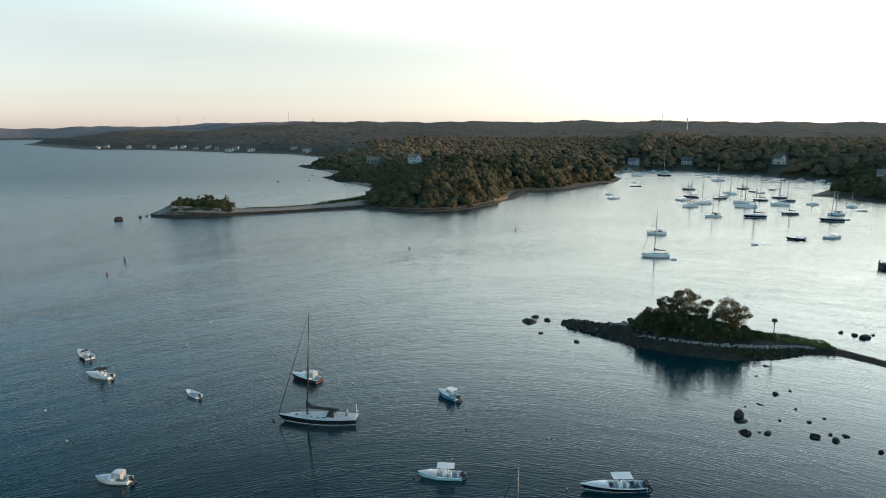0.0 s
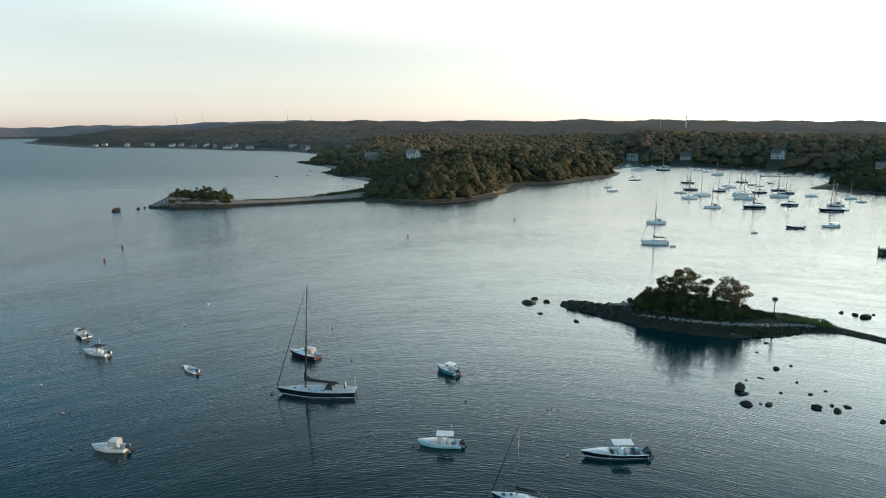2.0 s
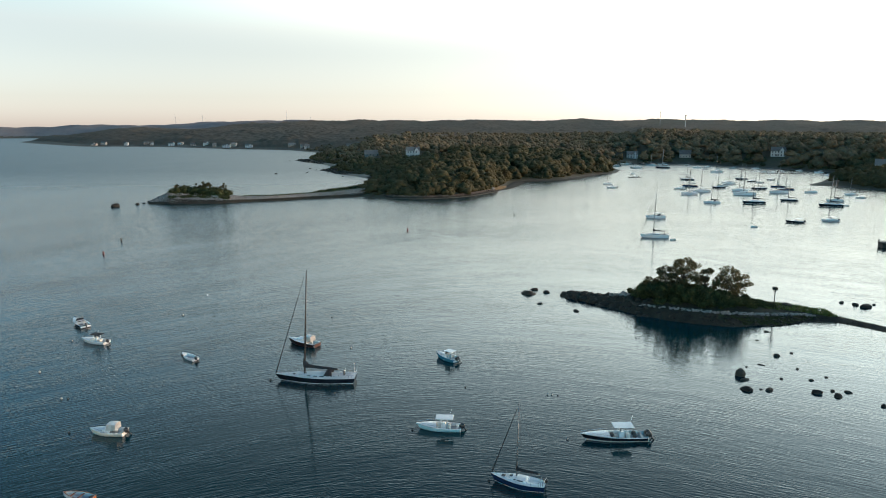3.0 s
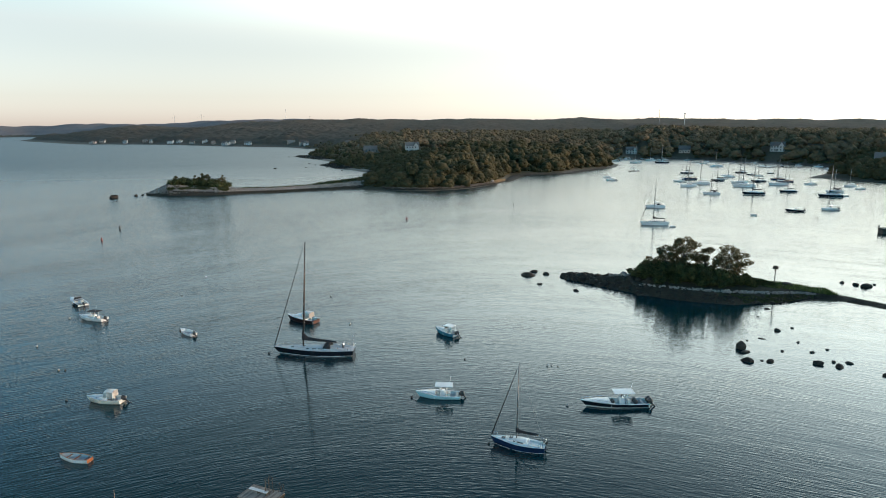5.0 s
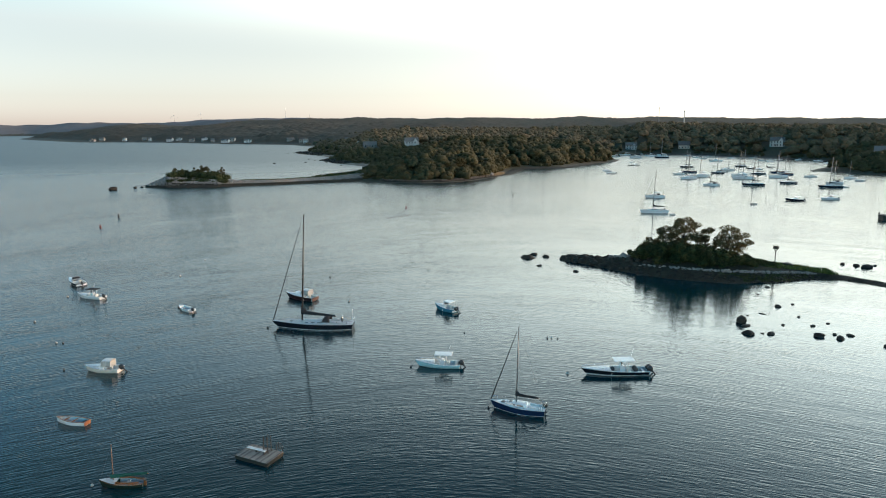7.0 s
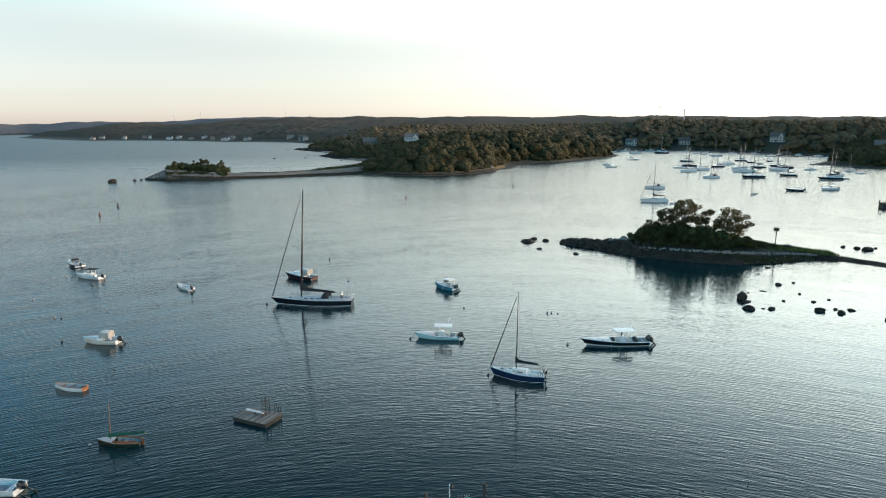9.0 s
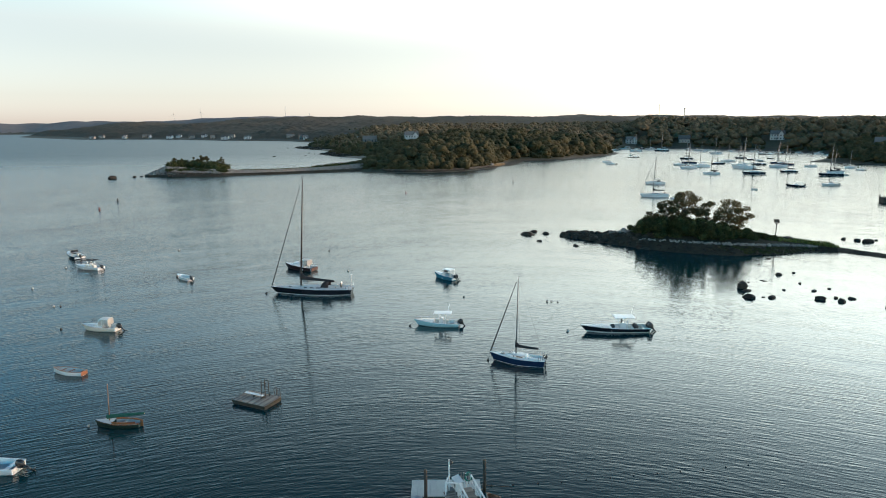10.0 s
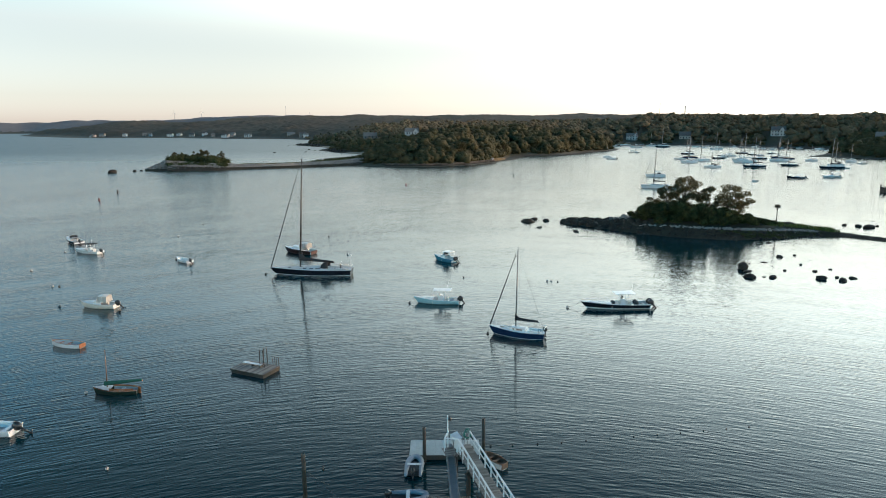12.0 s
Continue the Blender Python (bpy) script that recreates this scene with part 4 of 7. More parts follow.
    # rocky ledges on the outer shore
    for name, line, wid, top, count in (("ledge_inner", [(-127, 700), (-112, 680), (-98, 640), (-80, 622)], [10, 14, 10, 5], [1.0, 2.0, 1.6, 1.0], 420),
                                        ("ledge_outer", [(-200, 915), (-180, 880), (-150, 830), (-118, 790)], [14, 16, 16, 10], [1.2, 2.2, 2.0, 1.2], 500)):
        _, dense, w, h = bank(name, line, wid, top, MUD, "dark rocky ledge on the outer shore", seed=5)
        v, f = stones_on(rng, dense, w, h, count, 1.3, (-1, 1))
        tagged(new(name + "_rocks", array_mesh(name + "_rocks", v, f, WET_ROCK)), "dark rocks of a ledge on the outer shore", "rocks", kind="stuff")


build_spit()


# ---- trees ----
def tree(name, label, rng, height, spread, trunk_r, lean=(0, 0), lumps=16, leaves=150, leaf=0.24, bare=0.3, at=(0, 0, 0), group="", flat=0.8, inner=0.2):
    """A broadleaf tree: tapered trunk with limbs, and a crown of many leaves."""
    root = thing(name, label, "tree", group, at)
    top = Vector((lean[0], lean[1], height))
    g = Geo()
    fork = top * 0.45
    g.tube([(0, 0, -0.3), (lean[0] * 0.1, lean[1] * 0.1, height * 0.2), fork, top * 0.8], [trunk_r * 1.25, trunk_r, trunk_r * 0.75, trunk_r * 0.25], 7)
    cs, rs = [], []
    for i in range(lumps):
        a = 2.4 * i + rng.uniform(-0.4, 0.4)
        q = rng.uniform(bare, 1.0)
        out = spread * rng.uniform(inner, 1.0) * math.sin(math.pi * min(0.92, 0.18 + 0.72 * q)) ** 0.7
        c = Vector((lean[0] * q + math.cos(a) * out, lean[1] * q + math.sin(a) * out, height * (bare + (0.95 - bare) * q)))
        start = top * rng.uniform(0.25, 0.6)
        mid = start.lerp(c, 0.55) + Vector((0, 0, 0.25))
        g.tube([start, mid, c], [trunk_r * 0.45, trunk_r * 0.28, trunk_r * 0.08], 5, False)
        cs.append(c)
        rs.append(np.array([1.0, 1.0, flat]) * rng.uniform(0.20, 0.36) * spread)
    part("trunk", g, BARK, root, "grey-brown trunk and limbs", True)
    cs, rs = np.array(cs), np.array(rs)
    v, f = leaf_cloud(rng, cs, rs, leaves, leaf)
    crown = new("crown", array_mesh("crown", v, f, LEAF))
    crown.parent = root
    tagged(crown, "uneven crown of dark green leaves")
    return root

for kx, ky, kh, ks in ((-168, 403, 5.0, 2.6), (-165, 405, 4.2, 2.2), (-153, 404, 6.8, 3.0), (-150, 404.5, 5.8, 2.6), (-158, 406, 6.0, 0.9), (-140, 404, 6.4, 2.1)):
    tree("tree", "small bushy tree on the knob of the spit", np.random.default_rng(int(-kx)), kh, ks, 0.12, (0.2, 0), 10, 90, 0.3, 0.2, (kx, ky, 5.6 if kx < -145 else 4.6), "trees on the knob")


def build_point_trees():
    rng = np.random.default_rng(77)
    label = "tall broadleaf tree at the edge of the wood"
    kinds = [tree("tree", label, rng, h, s, 0.28, (0.4, 0), n, 70, 0.5, 0.12, group="trees along the point's edge") for h, s, n in ((11.5, 5.0, 22), (13.5, 5.6, 26), (9.5, 4.4, 18))]
    spots = [(2, 428), (12, 436), (20, 447), (27, 458), (33, 472), (38, 488), (43, 505), (49, 522), (56, 541), (68, 549), (80, 554), (93, 559), (105, 570), (115, 585), (127, 601), (140, 612), (152, 622), (164, 634), (-8, 424), (-16, 427)]
    for i, (x, y) in enumerate(spots):
        d = inside_distance(np.array([float(x)]), np.array([float(y)]), MAINLAND)
        z = float(ground_height(np.array([float(x)]), np.array([float(y)]), d)[0])
        m = pose(x, y, z - 0.2, 0, 0, 57 * i) @ Matrix.Scale(0.75 + 0.3 * rng.random() if x > 0 else 0.55, 4)
        if i < 3:
            kinds[i].matrix_basis = m
        else:
            copy_thing(kinds[i % 3], m)


build_point_trees()


# ---- the small island in the harbour mouth ----
ISLAND = [(32, 167), (40, 161), (48, 156), (56, 152), (66, 149), (76, 148), (84, 147.5), (90, 145)]
ISLAND_WIDTH = [2.0, 4.5, 8.0, 11, 12.5, 11.0, 7.0, 3.2]
ISLAND_TOP = [0.9, 1.4, 2.2, 2.7, 2.7, 2.2, 1.6, 0.9]


def build_island():
    rng = np.random.default_rng(31)
    _, dense, w, h = bank("bank_island", ISLAND, ISLAND_WIDTH, ISLAND_TOP, MUD, "low muddy tidal island with a stony spine", rows=13, seed=2, crest=0.2, sink=0.5)
    _, bar, bar_w, bar_h = bank("bank_bar", [(80, 147.5), (87, 146), (92.5, 142.5), (97, 137), (101, 130.5), (108, 121)], [9.0, 7.0, 4.4, 3.7, 4.4, 6.0], [1.15, 0.85, 0.55, 0.45, 0.45, 0.5], MUD, "narrow dark gravel bar joining the island", rows=11, seed=7, crest=0.12, sink=0.5)
    v, f = stones_on(np.random.default_rng(88), bar, bar_w, bar_h, 700, 0.13, (-0.75, 0.75), crest=0.12, sink=0.5)
    tagged(new("bar_cobbles", array_mesh("bar_cobbles", v, f, WET_ROCK)), "dark cobbles strewn over the gravel bar", "stones", kind="stuff")
    # weedy boulders of the low end
    v, f = stones_on(rng, dense[:12], w[:12], h[:12], 230, 0.75, (-1, 0.9), crest=0.2, sink=0.5, flat=0.75)
    tagged(new("weedy_boulders", array_mesh("weedy_boulders", v, f, WET_ROCK)), "dark weedy boulders at the low end of the island", "boulders", kind="stuff")
    v, f = stones_on(rng, dense[8:34], w[8:34], h[8:34], 500, 0.26, (-0.98, -0.55), crest=0.2, sink=0.5)
    tagged(new("weedy_cobbles", array_mesh("weedy_cobbles", v, f, WET_ROCK)), "dark weedy cobbles on the foreshore of the island", "stones", kind="stuff")
    # pale cobbles along the storm line
    v, f = stones_on(rng, dense[9:30], w[9:30], h[9:30], 420, 0.27, (-0.51, -0.42), crest=0.2, sink=0.5)
    tagged(new("storm_line_stones", array_mesh("storm_line_stones", v, f, RUBBLE)), "pale grey stones along the island's high-water line", "stones", kind="stuff")
    # shrubs over the spine
    n = 190
    x = rng.uniform(47.5, 79, n)
    side = np.interp(x, [47, 52, 70, 78], [2.0, 4.5, 4.0, 1.5])
    c = np.stack([x, np.interp(x, [40, 48, 56, 66, 76, 84], [161, 156, 152, 149, 148, 147.5]) + rng.uniform(-1, 1.1, n) * side, np.interp(x, [47, 54, 70, 78], [2.1, 2.9, 2.6, 1.9])], -1)
    tall = np.interp(x, [47, 49, 54, 60, 66, 70, 75, 79], [1.4, 3.0, 3.7, 3.7, 3.0, 2.2, 1.3, 0.6])
    c[:, 2] += tall * rng.uniform(0, 0.85, n)
    r = rng.uniform(0.75, 1.2, (n, 1)) * np.stack([0.5 + tall * 0.26, 0.5 + tall * 0.26, 0.3 + tall * 0.32], -1)
    heap("island_shrubs", rng, c, r, 320, 0.17, SHRUB, "dense dark green shrubs along the island's spine")
    # trees
    for x, y, hgt, spr, lean, lumps, leaves in ((54.5, 153, 8.6, 3.0, (0.6, 0), 15, 210), (58.8, 151.5, 11.0, 3.9, (0.2, 0.3), 22, 230), (63.6, 150.5, 8.6, 2.6, (0.3, 0), 12, 170),
                                                (68.2, 149.5, 9.0, 3.9, (0.9, 0), 20, 170), (70.8, 149.2, 7.2, 2.8, (1.0, 0), 11, 150), (51.5, 154.5, 5.6, 2.2, (0.2, 0), 9, 170)):
        tree("tree", "wind-shaped broadleaf tree on the island, lit warm from one side", rng, hgt, spr, 0.16, lean, int(lumps * 1.7), int(leaves * 0.8), 0.15, 0.22, (x, y, 2.3), "trees on the island", 0.58, 0.4)
    # grass
    n = 9000
    x = rng.uniform(50, 92, n)
    mid = np.interp(x, [48, 56, 66, 76, 84, 90], [156, 152, 149, 148, 147.5, 145])
    y = mid + rng.uniform(-2.4, 4.2, n)
    z = np.interp(x, [76, 84, 90], [2.0, 1.5, 0.85])
    keep = x > 76
    grass_patch("marsh_grass", rng, np.stack([x, y, z - 0.1], -1)[keep], 0.55, GRASS, "green marsh grass on the island's end")
    n = 16000
    x = rng.uniform(52, 88, n)
    mid = np.interp(x, [48, 56, 66, 76, 84, 90], [156, 152, 149, 148, 147.5, 145])
    wide = np.interp(x, [48, 56, 66, 76, 84, 90], [8.0, 11, 12.5, 11.0, 7.0, 3.2])
    q = rng.uniform(0.55, 0.84, n)
    y, z = mid - q * wide, -0.5 + (np.interp(x, [48, 56, 66, 76, 84, 90], [2.2, 2.7, 2.7, 2.2, 1.6, 0.9]) + 0.5) * ((1 - q) / 0.8) ** 0.9
    keep = waves(x, y, 11, 4) > -0.25 - 0.02 * (x - 60)
    grass_patch("shore_weed", rng, np.stack([x, y, z - 0.04], -1)[keep], 0.20, SHRUB, "dark green weed and short grass over the island's foreshore")


build_island()


# ---- single rocks standing in the water ----
def build_rocks():
    big = "large dark boulder standing in shallow water, weed at its foot"
    low = "low dark rock just breaking the surface of the water"
    rows = [(54.0, 109.3, 1.15, 1.05, 1.65, big), (53.9, 107.2, 1.2, 0.6, 0.35, low), (52.2, 102.8, 1.2, 0.9, 0.85, big), (56.0, 102.6, 0.9, 0.7, 0.5, low), (63.4, 101.2, 1.1, 0.8, 0.7, big),
            (66.1, 99.8, 1.0, 0.8, 0.65, big), (68.8, 101.4, 0.7, 0.5, 0.4, low), (66.5, 102, 0.5, 0.4, 0.35, low), (65.7, 119.2, 0.75, 0.6, 0.6, big), (69.4, 120.7, 0.4, 0.35, 0.3, low),
            (66.0, 112.2, 0.32, 0.3, 0.35, low), (60.6, 107.5, 0.45, 0.35, 0.3, low), (65.5, 106.8, 0.5, 0.4, 0.35, low), (69.0, 108.1, 0.4, 0.35, 0.25, low), (71.1, 95.8, 0.5, 0.5, 0.5, low),
            (60.3, 114.5, 0.9, 0.4, 0.16, low), (66.4, 128.6, 0.6, 0.35, 0.15, low), (71.2, 134.3, 0.7, 0.5, 0.35, low), (57.1, 113.5, 0.5, 0.3, 0.15, low), (54.7, 102.9, 0.35, 0.3, 0.18, low)]
    rows += [(23.1, 168.6, 2.5, 2.3, 1.15, big), (25.3, 172.8, 1.2, 0.9, 0.7, low), (28.2, 169.6, 1.3, 1.0, 0.8, big), (24.7, 158.2, 0.8, 0.6, 0.4, low), (32.6, 151.2, 1.0, 0.7, 0.5, low),
             (105.3, 153.2, 1.9, 1.3, 1.1, big), (103.8, 155.0, 0.9, 0.7, 0.7, big), (101.7, 157.3, 0.8, 0.6, 0.6, low), (108.5, 155, 0.5, 0.4, 0.4, low), (-194, 374, 3.2, 2.4, 2.8, big), (-186, 384.5, 1.6, 1.3, 1.5, big), (-184.5, 390, 1.0, 0.9, 0.9, low)]
    for i, (x, y, a, b, tall, label) in enumerate(rows):
        rock(x, y, (a, b), tall, WET_ROCK, label, i + 3, "rocks in the water", 0.55 if i == 20 else 0.0 if i == 0 else None)
    rng = np.random.default_rng(12)
    for x, y, s in ((34.5, 166.5, 1.7), (39.5, 163.2, 1.0), (44.0, 160.8, 0.9)):
        rock(x, y, (s, s * 0.8), s * 0.9, WET_ROCK, "dark weedy boulder on the island's low end", int(s * 10), "boulders on the island")
    for x, y, s, t in ((46.2, 159.3, 0.95, 1.6), (47.6, 159.0, 1.5, 1.0), (48.6, 158.0, 1.2, 0.8), (45.2, 159.8, 0.8, 0.7), (44.2, 160.3, 0.7, 0.6), (43.2, 160.6, 0.8, 0.5), (49.6, 157.2, 1.0, 0.7)):
        ob = rock(x, y - 1.4, (s * 1.2, s), t * 1.25, RUBBLE, "pale rounded granite boulder at the edge of the shrubs", int(x * 7), "pale boulders on the island")
        ob.location.z = 2.1
    ob = rock(83.5, 149.5, (1.6, 1.2), 0.9, WET_ROCK, "dark rounded boulder in the grass of the island", 77)
    ob.location.z = 1.7
    for x, y, a in ((-168, 640, 2.2), (-140, 655, 1.6), (-118, 650, 1.5), (-95, 600, 1.6), (-186, 905, 2.5), (-205, 900, 2), (-215, 895, 1.6), (-150, 720, 1.8), (-132, 690, 1.7), (-139, 698, 1.4), (-112, 440, 0.9), (-92, 404, 0.9), (-56, 412, 1.0), (-104, 397, 0.8), (62, 470, 1.2)):
        rock(x, y, (a, a * 0.7), a * 0.5, WET_ROCK, "dark rock breaking the surface off the outer shore", int(a * 31 + x), "rocks off the outer shore")


build_rocks()


# ---- boats ----
def half_beam(s, transom, full):
    """Half-width as a share of the greatest, at s from the stern (0) to the bow (1)."""
    if s < 0.42:
        return transom + (1 - transom) * (1 - ((0.42 - s) / 0.42) ** 2)
    return max(0.0, 1 - ((s - 0.42) / 0.58) ** full)


class Hull:
    """The lines of a boat, bow towards +x, waterline at z = 0, middle at the origin."""

    def __init__(self, length, beam, bow, stern, draft=0.35, transom=0.8, full=2.3, rake=0.08, flare=0.8):
        self.l, self.b, self.bow, self.stern, self.d = length, beam, bow, stern, draft
        self.t, self.full, self.rake, self.flare = transom, full, rake, flare
        self.n = 22

    def sheer(self, s):
        return self.stern + (self.bow - self.stern) * s ** 1.9

    def edge(self, s, inset=0.0, dz=0.0, side=1):
        b = max(0.0, half_beam(s, self.t, self.full) * self.b / 2 - inset)
        return (self.x(s, 1.0), side * b, self.sheer(s) + dz)

    def x(self, s, up):
        return -self.l / 2 + self.l * (1 - self.rake) * s + self.l * self.rake * up * s ** 5 - 0.02 * self.l * up * (1 - s) ** 8

    def section(self, s):
        b, z = half_beam(s, self.t, self.full) * self.b / 2, self.sheer(s)
        d = self.d * (1 - max(0, (s - 0.72) / 0.28) ** 2)
        f = self.flare - 0.18 * max(0.0, (s - 0.5) / 0.5)
        return [(0.0, -d, 0), (0.55 * b * f, -0.55 * d, 0.05), (b * f, 0.02, 0.15), (b * (0.45 * f + 0.55), z * 0.5, 0.6), (b * 0.985, z * 0.9, 0.92), (b, z, 1.0)]

    def shell(self):
        rows = []
        for i in range(self.n + 1):
            s = (i / self.n) ** 0.85
            sec = self.section(s)
            rows.append([(self.x(s, u), -y, z) for y, z, u in reversed(sec)] + [(self.x(s, u), y, z) for y, z, u in sec[1:]])
        g = Geo().loft(rows)
        g.add(rows[0], [tuple(range(len(rows[0])))])
        return g

    def band(self, z0, z1, out=0.006, share=False):
        """A painted stripe just proud of the topsides between two heights."""
        g = Geo()
        for side in (1, -1):
            rows = []
            for i in range(self.n + 1):
                s = (i / self.n) ** 0.85
                sec = self.section(s)
                zs, ys, us = [p[1] for p in sec], [p[0] for p in sec], [p[2] for p in sec]
                rows.append([(self.x(s, float(np.interp(z, zs, us))), side * (float(np.interp(z, zs, ys)) + out), z) for z in ([q * self.sheer(s) for q in sorted({z0, max(z0, 0.5), max(z0, 0.9), z1})] if share else (z0, z1))])
            g.loft(rows)
        return g

    def deck(self, s0=0.0, s1=1.0, inset=0.02, dz=-0.01, camber=0.05):
        rows = []
        for i in range(17):
            s = s0 + (s1 - s0) * i / 16
            x, y, z = self.edge(s, inset)
            rows.append([(x, -y, z + dz), (x, -y * 0.5, z + dz + camber * y), (x, 0, z + dz + camber * 1.3 * y), (x, y * 0.5, z + dz + camber * y), (x, y, z + dz)])
        return Geo().loft(rows)

    def inner(self, s, z, wide):
        sec = self.section(s)
        y = float(np.interp(z, [p[1] for p in sec], [p[0] for p in sec]))
        return max(0.0, min(y - 0.05, self.edge(s)[1] - wide - 0.02))

    def gunwale(self, s0, s1, wide, dz=0.0, depth=0.12, sides=(1, -1)):
        """The flat rim round an open cockpit, with its inner wall down to the sole."""
        g = Geo()
        for side in sides:
            rows = []
            for s in [s0 + (s1 - s0) * i / 14 for i in range(15)]:
                x, y, z = self.edge(s, wide + 0.02, dz, side)
                deep = [(x, y, z - 0.02)] if depth is None else [(x, side * self.inner(s, z * 0.5, wide), z * 0.5), (x, side * self.inner(s, depth, wide), depth)]
                rows.append([self.edge(s, 0, dz, side), self.edge(s, 0.01, dz + 0.03, side), self.edge(s, wide, dz + 0.03, side)] + deep)
            g.loft(rows)
        return g

    def sole(self, s0, s1, z, inset):
        rows = []
        for i in range(13):
            s = s0 + (s1 - s0) * i / 12
            x, y = self.x(s, 1.0), self.inner(s, z, inset)
            rows.append([(x, -y, z), (x, y, z)])
        return Geo().loft(rows)

    def rail(self, s0, s1, high, r=0.015, posts=4, inset=0.08, close=False):
        g = Geo()
        n = 10
        line = [[self.edge(s0 + (s1 - s0) * i / n, inset, high, side) for i in range(n + 1)] for side in (1, -1)]
        if close:
            g.tube(line[0] + line[1][::-1], r, 5)
        else:
            g.tube(line[0], r, 5).tube(line[1], r, 5)
        for side in (1, -1):
            for i in range(posts):
                s = s0 + (s1 - s0) * (i + 0.1) / posts
                g.tube([self.edge(s, inset, 0, side), self.edge(s, inset, high, side)], r, 5)
        return g


def outboard(root, x, y, z, size=1.0, tilt=28, mat=None):
    """A tilted or lowered outboard motor on the transom, under root."""
    t = radians(tilt)
    ax = Vector((-math.cos(t), 0, math.sin(t)))  # aft, lifted
    dn = Vector((-math.sin(t), 0, -math.cos(t)))
    size *= 1.2
    p = Vector((x - 0.22 * size, y, z + 0.28 * size))
    g = Geo()
    rows = []
    for k, (w, l) in enumerate(((0.10, 0.2), (0.19, 0.33), (0.21, 0.36), (0.19, 0.33), (0.11, 0.2))):
        c = p - dn * size * (-0.18 + 0.16 * k)
        rows.append([c + size * (ax * l * math.cos(a) + Vector((0, w * math.sin(a), 0))) for a in [2 * math.pi * i / 10 for i in range(10)]])
    g.loft(rows, True)
    g.add(rows[-1], [tuple(range(10))]).add(rows[0], [tuple(reversed(range(10)))])
    motor = part("outboard_motor", g, mat or OUTBOARD, root, "black outboard motor", True, 50)
    g = Geo().tube([p + dn * size * 0.1, p + dn * size * 0.75], [0.10 * size, 0.07 * size], 8)
    g.tube([p + dn * size * 0.95 - ax * size * 0.10, p + dn * size * 0.95 + ax * size * 0.28], [0.09 * size, 0.03 * size], 8)
    g.tube([p + dn * size * 0.7, p + dn * size * 1.1], [0.06 * size, 0.05 * size], 6)
    part("lower_leg", g, OUTBOARD, motor, "", True)


def sail_yacht(name, label, length, beam, mast_top, hull_mat, deck_mat, cover, spar, at=(0, 0, 0), heading=0, group="", bow=1.3, stern=1.0, fine=True, dodger=False, motor=False, stripe=None,
               boom_up=2.0, jib=0.06, mast_s=0.58, rake=0.5, teak=False, wheel=False, transom=0.62, droop=0.05, big_hood=1.0):
    root = thing(name, label, "sailboat", group, at, heading)
    h = Hull(length, beam, bow, stern, 0.5, transom, 2.0, 0.10, 0.88)
    part("hull", h.shell(), hull_mat, root, "", True, 45)
    part("boot_stripe", h.band(0.06, 0.06 + 0.006 * length), stripe or WHITE_GEL, root, "pale boot stripe")
    deck = part("deck", h.deck(), deck_mat, root, "", True)
    part("toe_rail", h.gunwale(0.0, 0.995, 0.05, 0.0, None), TEAK if teak else deck_mat, root)
    # coachroof
    rows = []
    cz = 0.019 * length + 0.19 if length < 12 else 0.30
    for s, k in ((0.34, 0.85), (0.36, 1.0), (0.5, 1.0), (0.62, 0.95), (0.72, 0.55), (0.76, 0.06)):
        x, y, z = h.edge(s)
        y = min(y * 0.62, beam * 0.3)
        rows.append([(x, -y, z - 0.02), (x, -y * 0.9, z + cz * k), (x, -y * 0.5, z + cz * k * 1.14), (x, 0, z + cz * k * 1.2), (x, y * 0.5, z + cz * k * 1.14), (x, y * 0.9, z + cz * k), (x, y, z - 0.02)])
    g = Geo().loft(rows)
    g.add(rows[0], [tuple(reversed(range(7)))])
    cabin = part("coachroof", g, deck_mat, root, "", True, 18)
    for side in (1, -1):
        spans = ((0.40, 0.46), (0.49, 0.54), (0.58, 0.62)) if length > 9 else ((0.41, 0.53), (0.57, 0.60))
        for a, b in spans if fine else spans[:1]:
            pts = []
            for s, k in ((a, 0.35), (b, 0.35), (b, 0.8), (a, 0.8)):
                x, y, z = h.edge(s)
                y = min(y * 0.62, beam * 0.3)
                yy = y - (y * 0.1) * (k * cz + 0.02) / (cz + 0.02)
                pts.append((x, side * (yy + 0.012), z + cz * k))
            g = Geo().add(pts + [(p[0], p[1] - side * 0.03, p[2]) for p in pts], [(0, 1, 2, 3), (7, 6, 5, 4), (0, 4, 5, 1), (1, 5, 6, 2), (2, 6, 7, 3), (3, 7, 4, 0)])
            part("cabin_window", g, TINT, cabin, "dark cabin window")
    # cockpit well with benches
    x0, x1 = h.x(0.06, 1), h.x(0.31, 1)
    cw = h.edge(0.18)[1] * 0.52
    zt = h.sheer(0.18)
    g = Geo()
    for side in (1, -1):
        g.box(x0, x1, side * cw - 0.09, side * cw + 0.09, zt - 0.03, zt + 0.22, 0.03)
    part("cockpit_coaming", g, deck_mat, root)
    part("cockpit_sole", Geo().box(x0, x1, -cw + 0.1, cw - 0.1, zt + 0.012, zt + 0.03), TEAK if teak else COCKPIT, root, "cockpit floor")
    if fine:
        for x in (0.66, 0.80):
            px, _, pz = h.edge(x)
            part("deck_hatch", Geo().box(px - 0.25, px + 0.25, -0.24, 0.24, pz + (cz * 0.9 if x < 0.7 else 0.06), pz + (cz * 1.05 if x < 0.7 else 0.13), 0.03), TINT, cabin if x < 0.7 else root)
    # spars
    mx = h.x(mast_s, 1)
    foot = h.sheer(mast_s) + cz * 0.9
    r = max(0.07, 0.0088 * length) if fine else 0.13
    tip = (mx - rake, 0, mast_top)
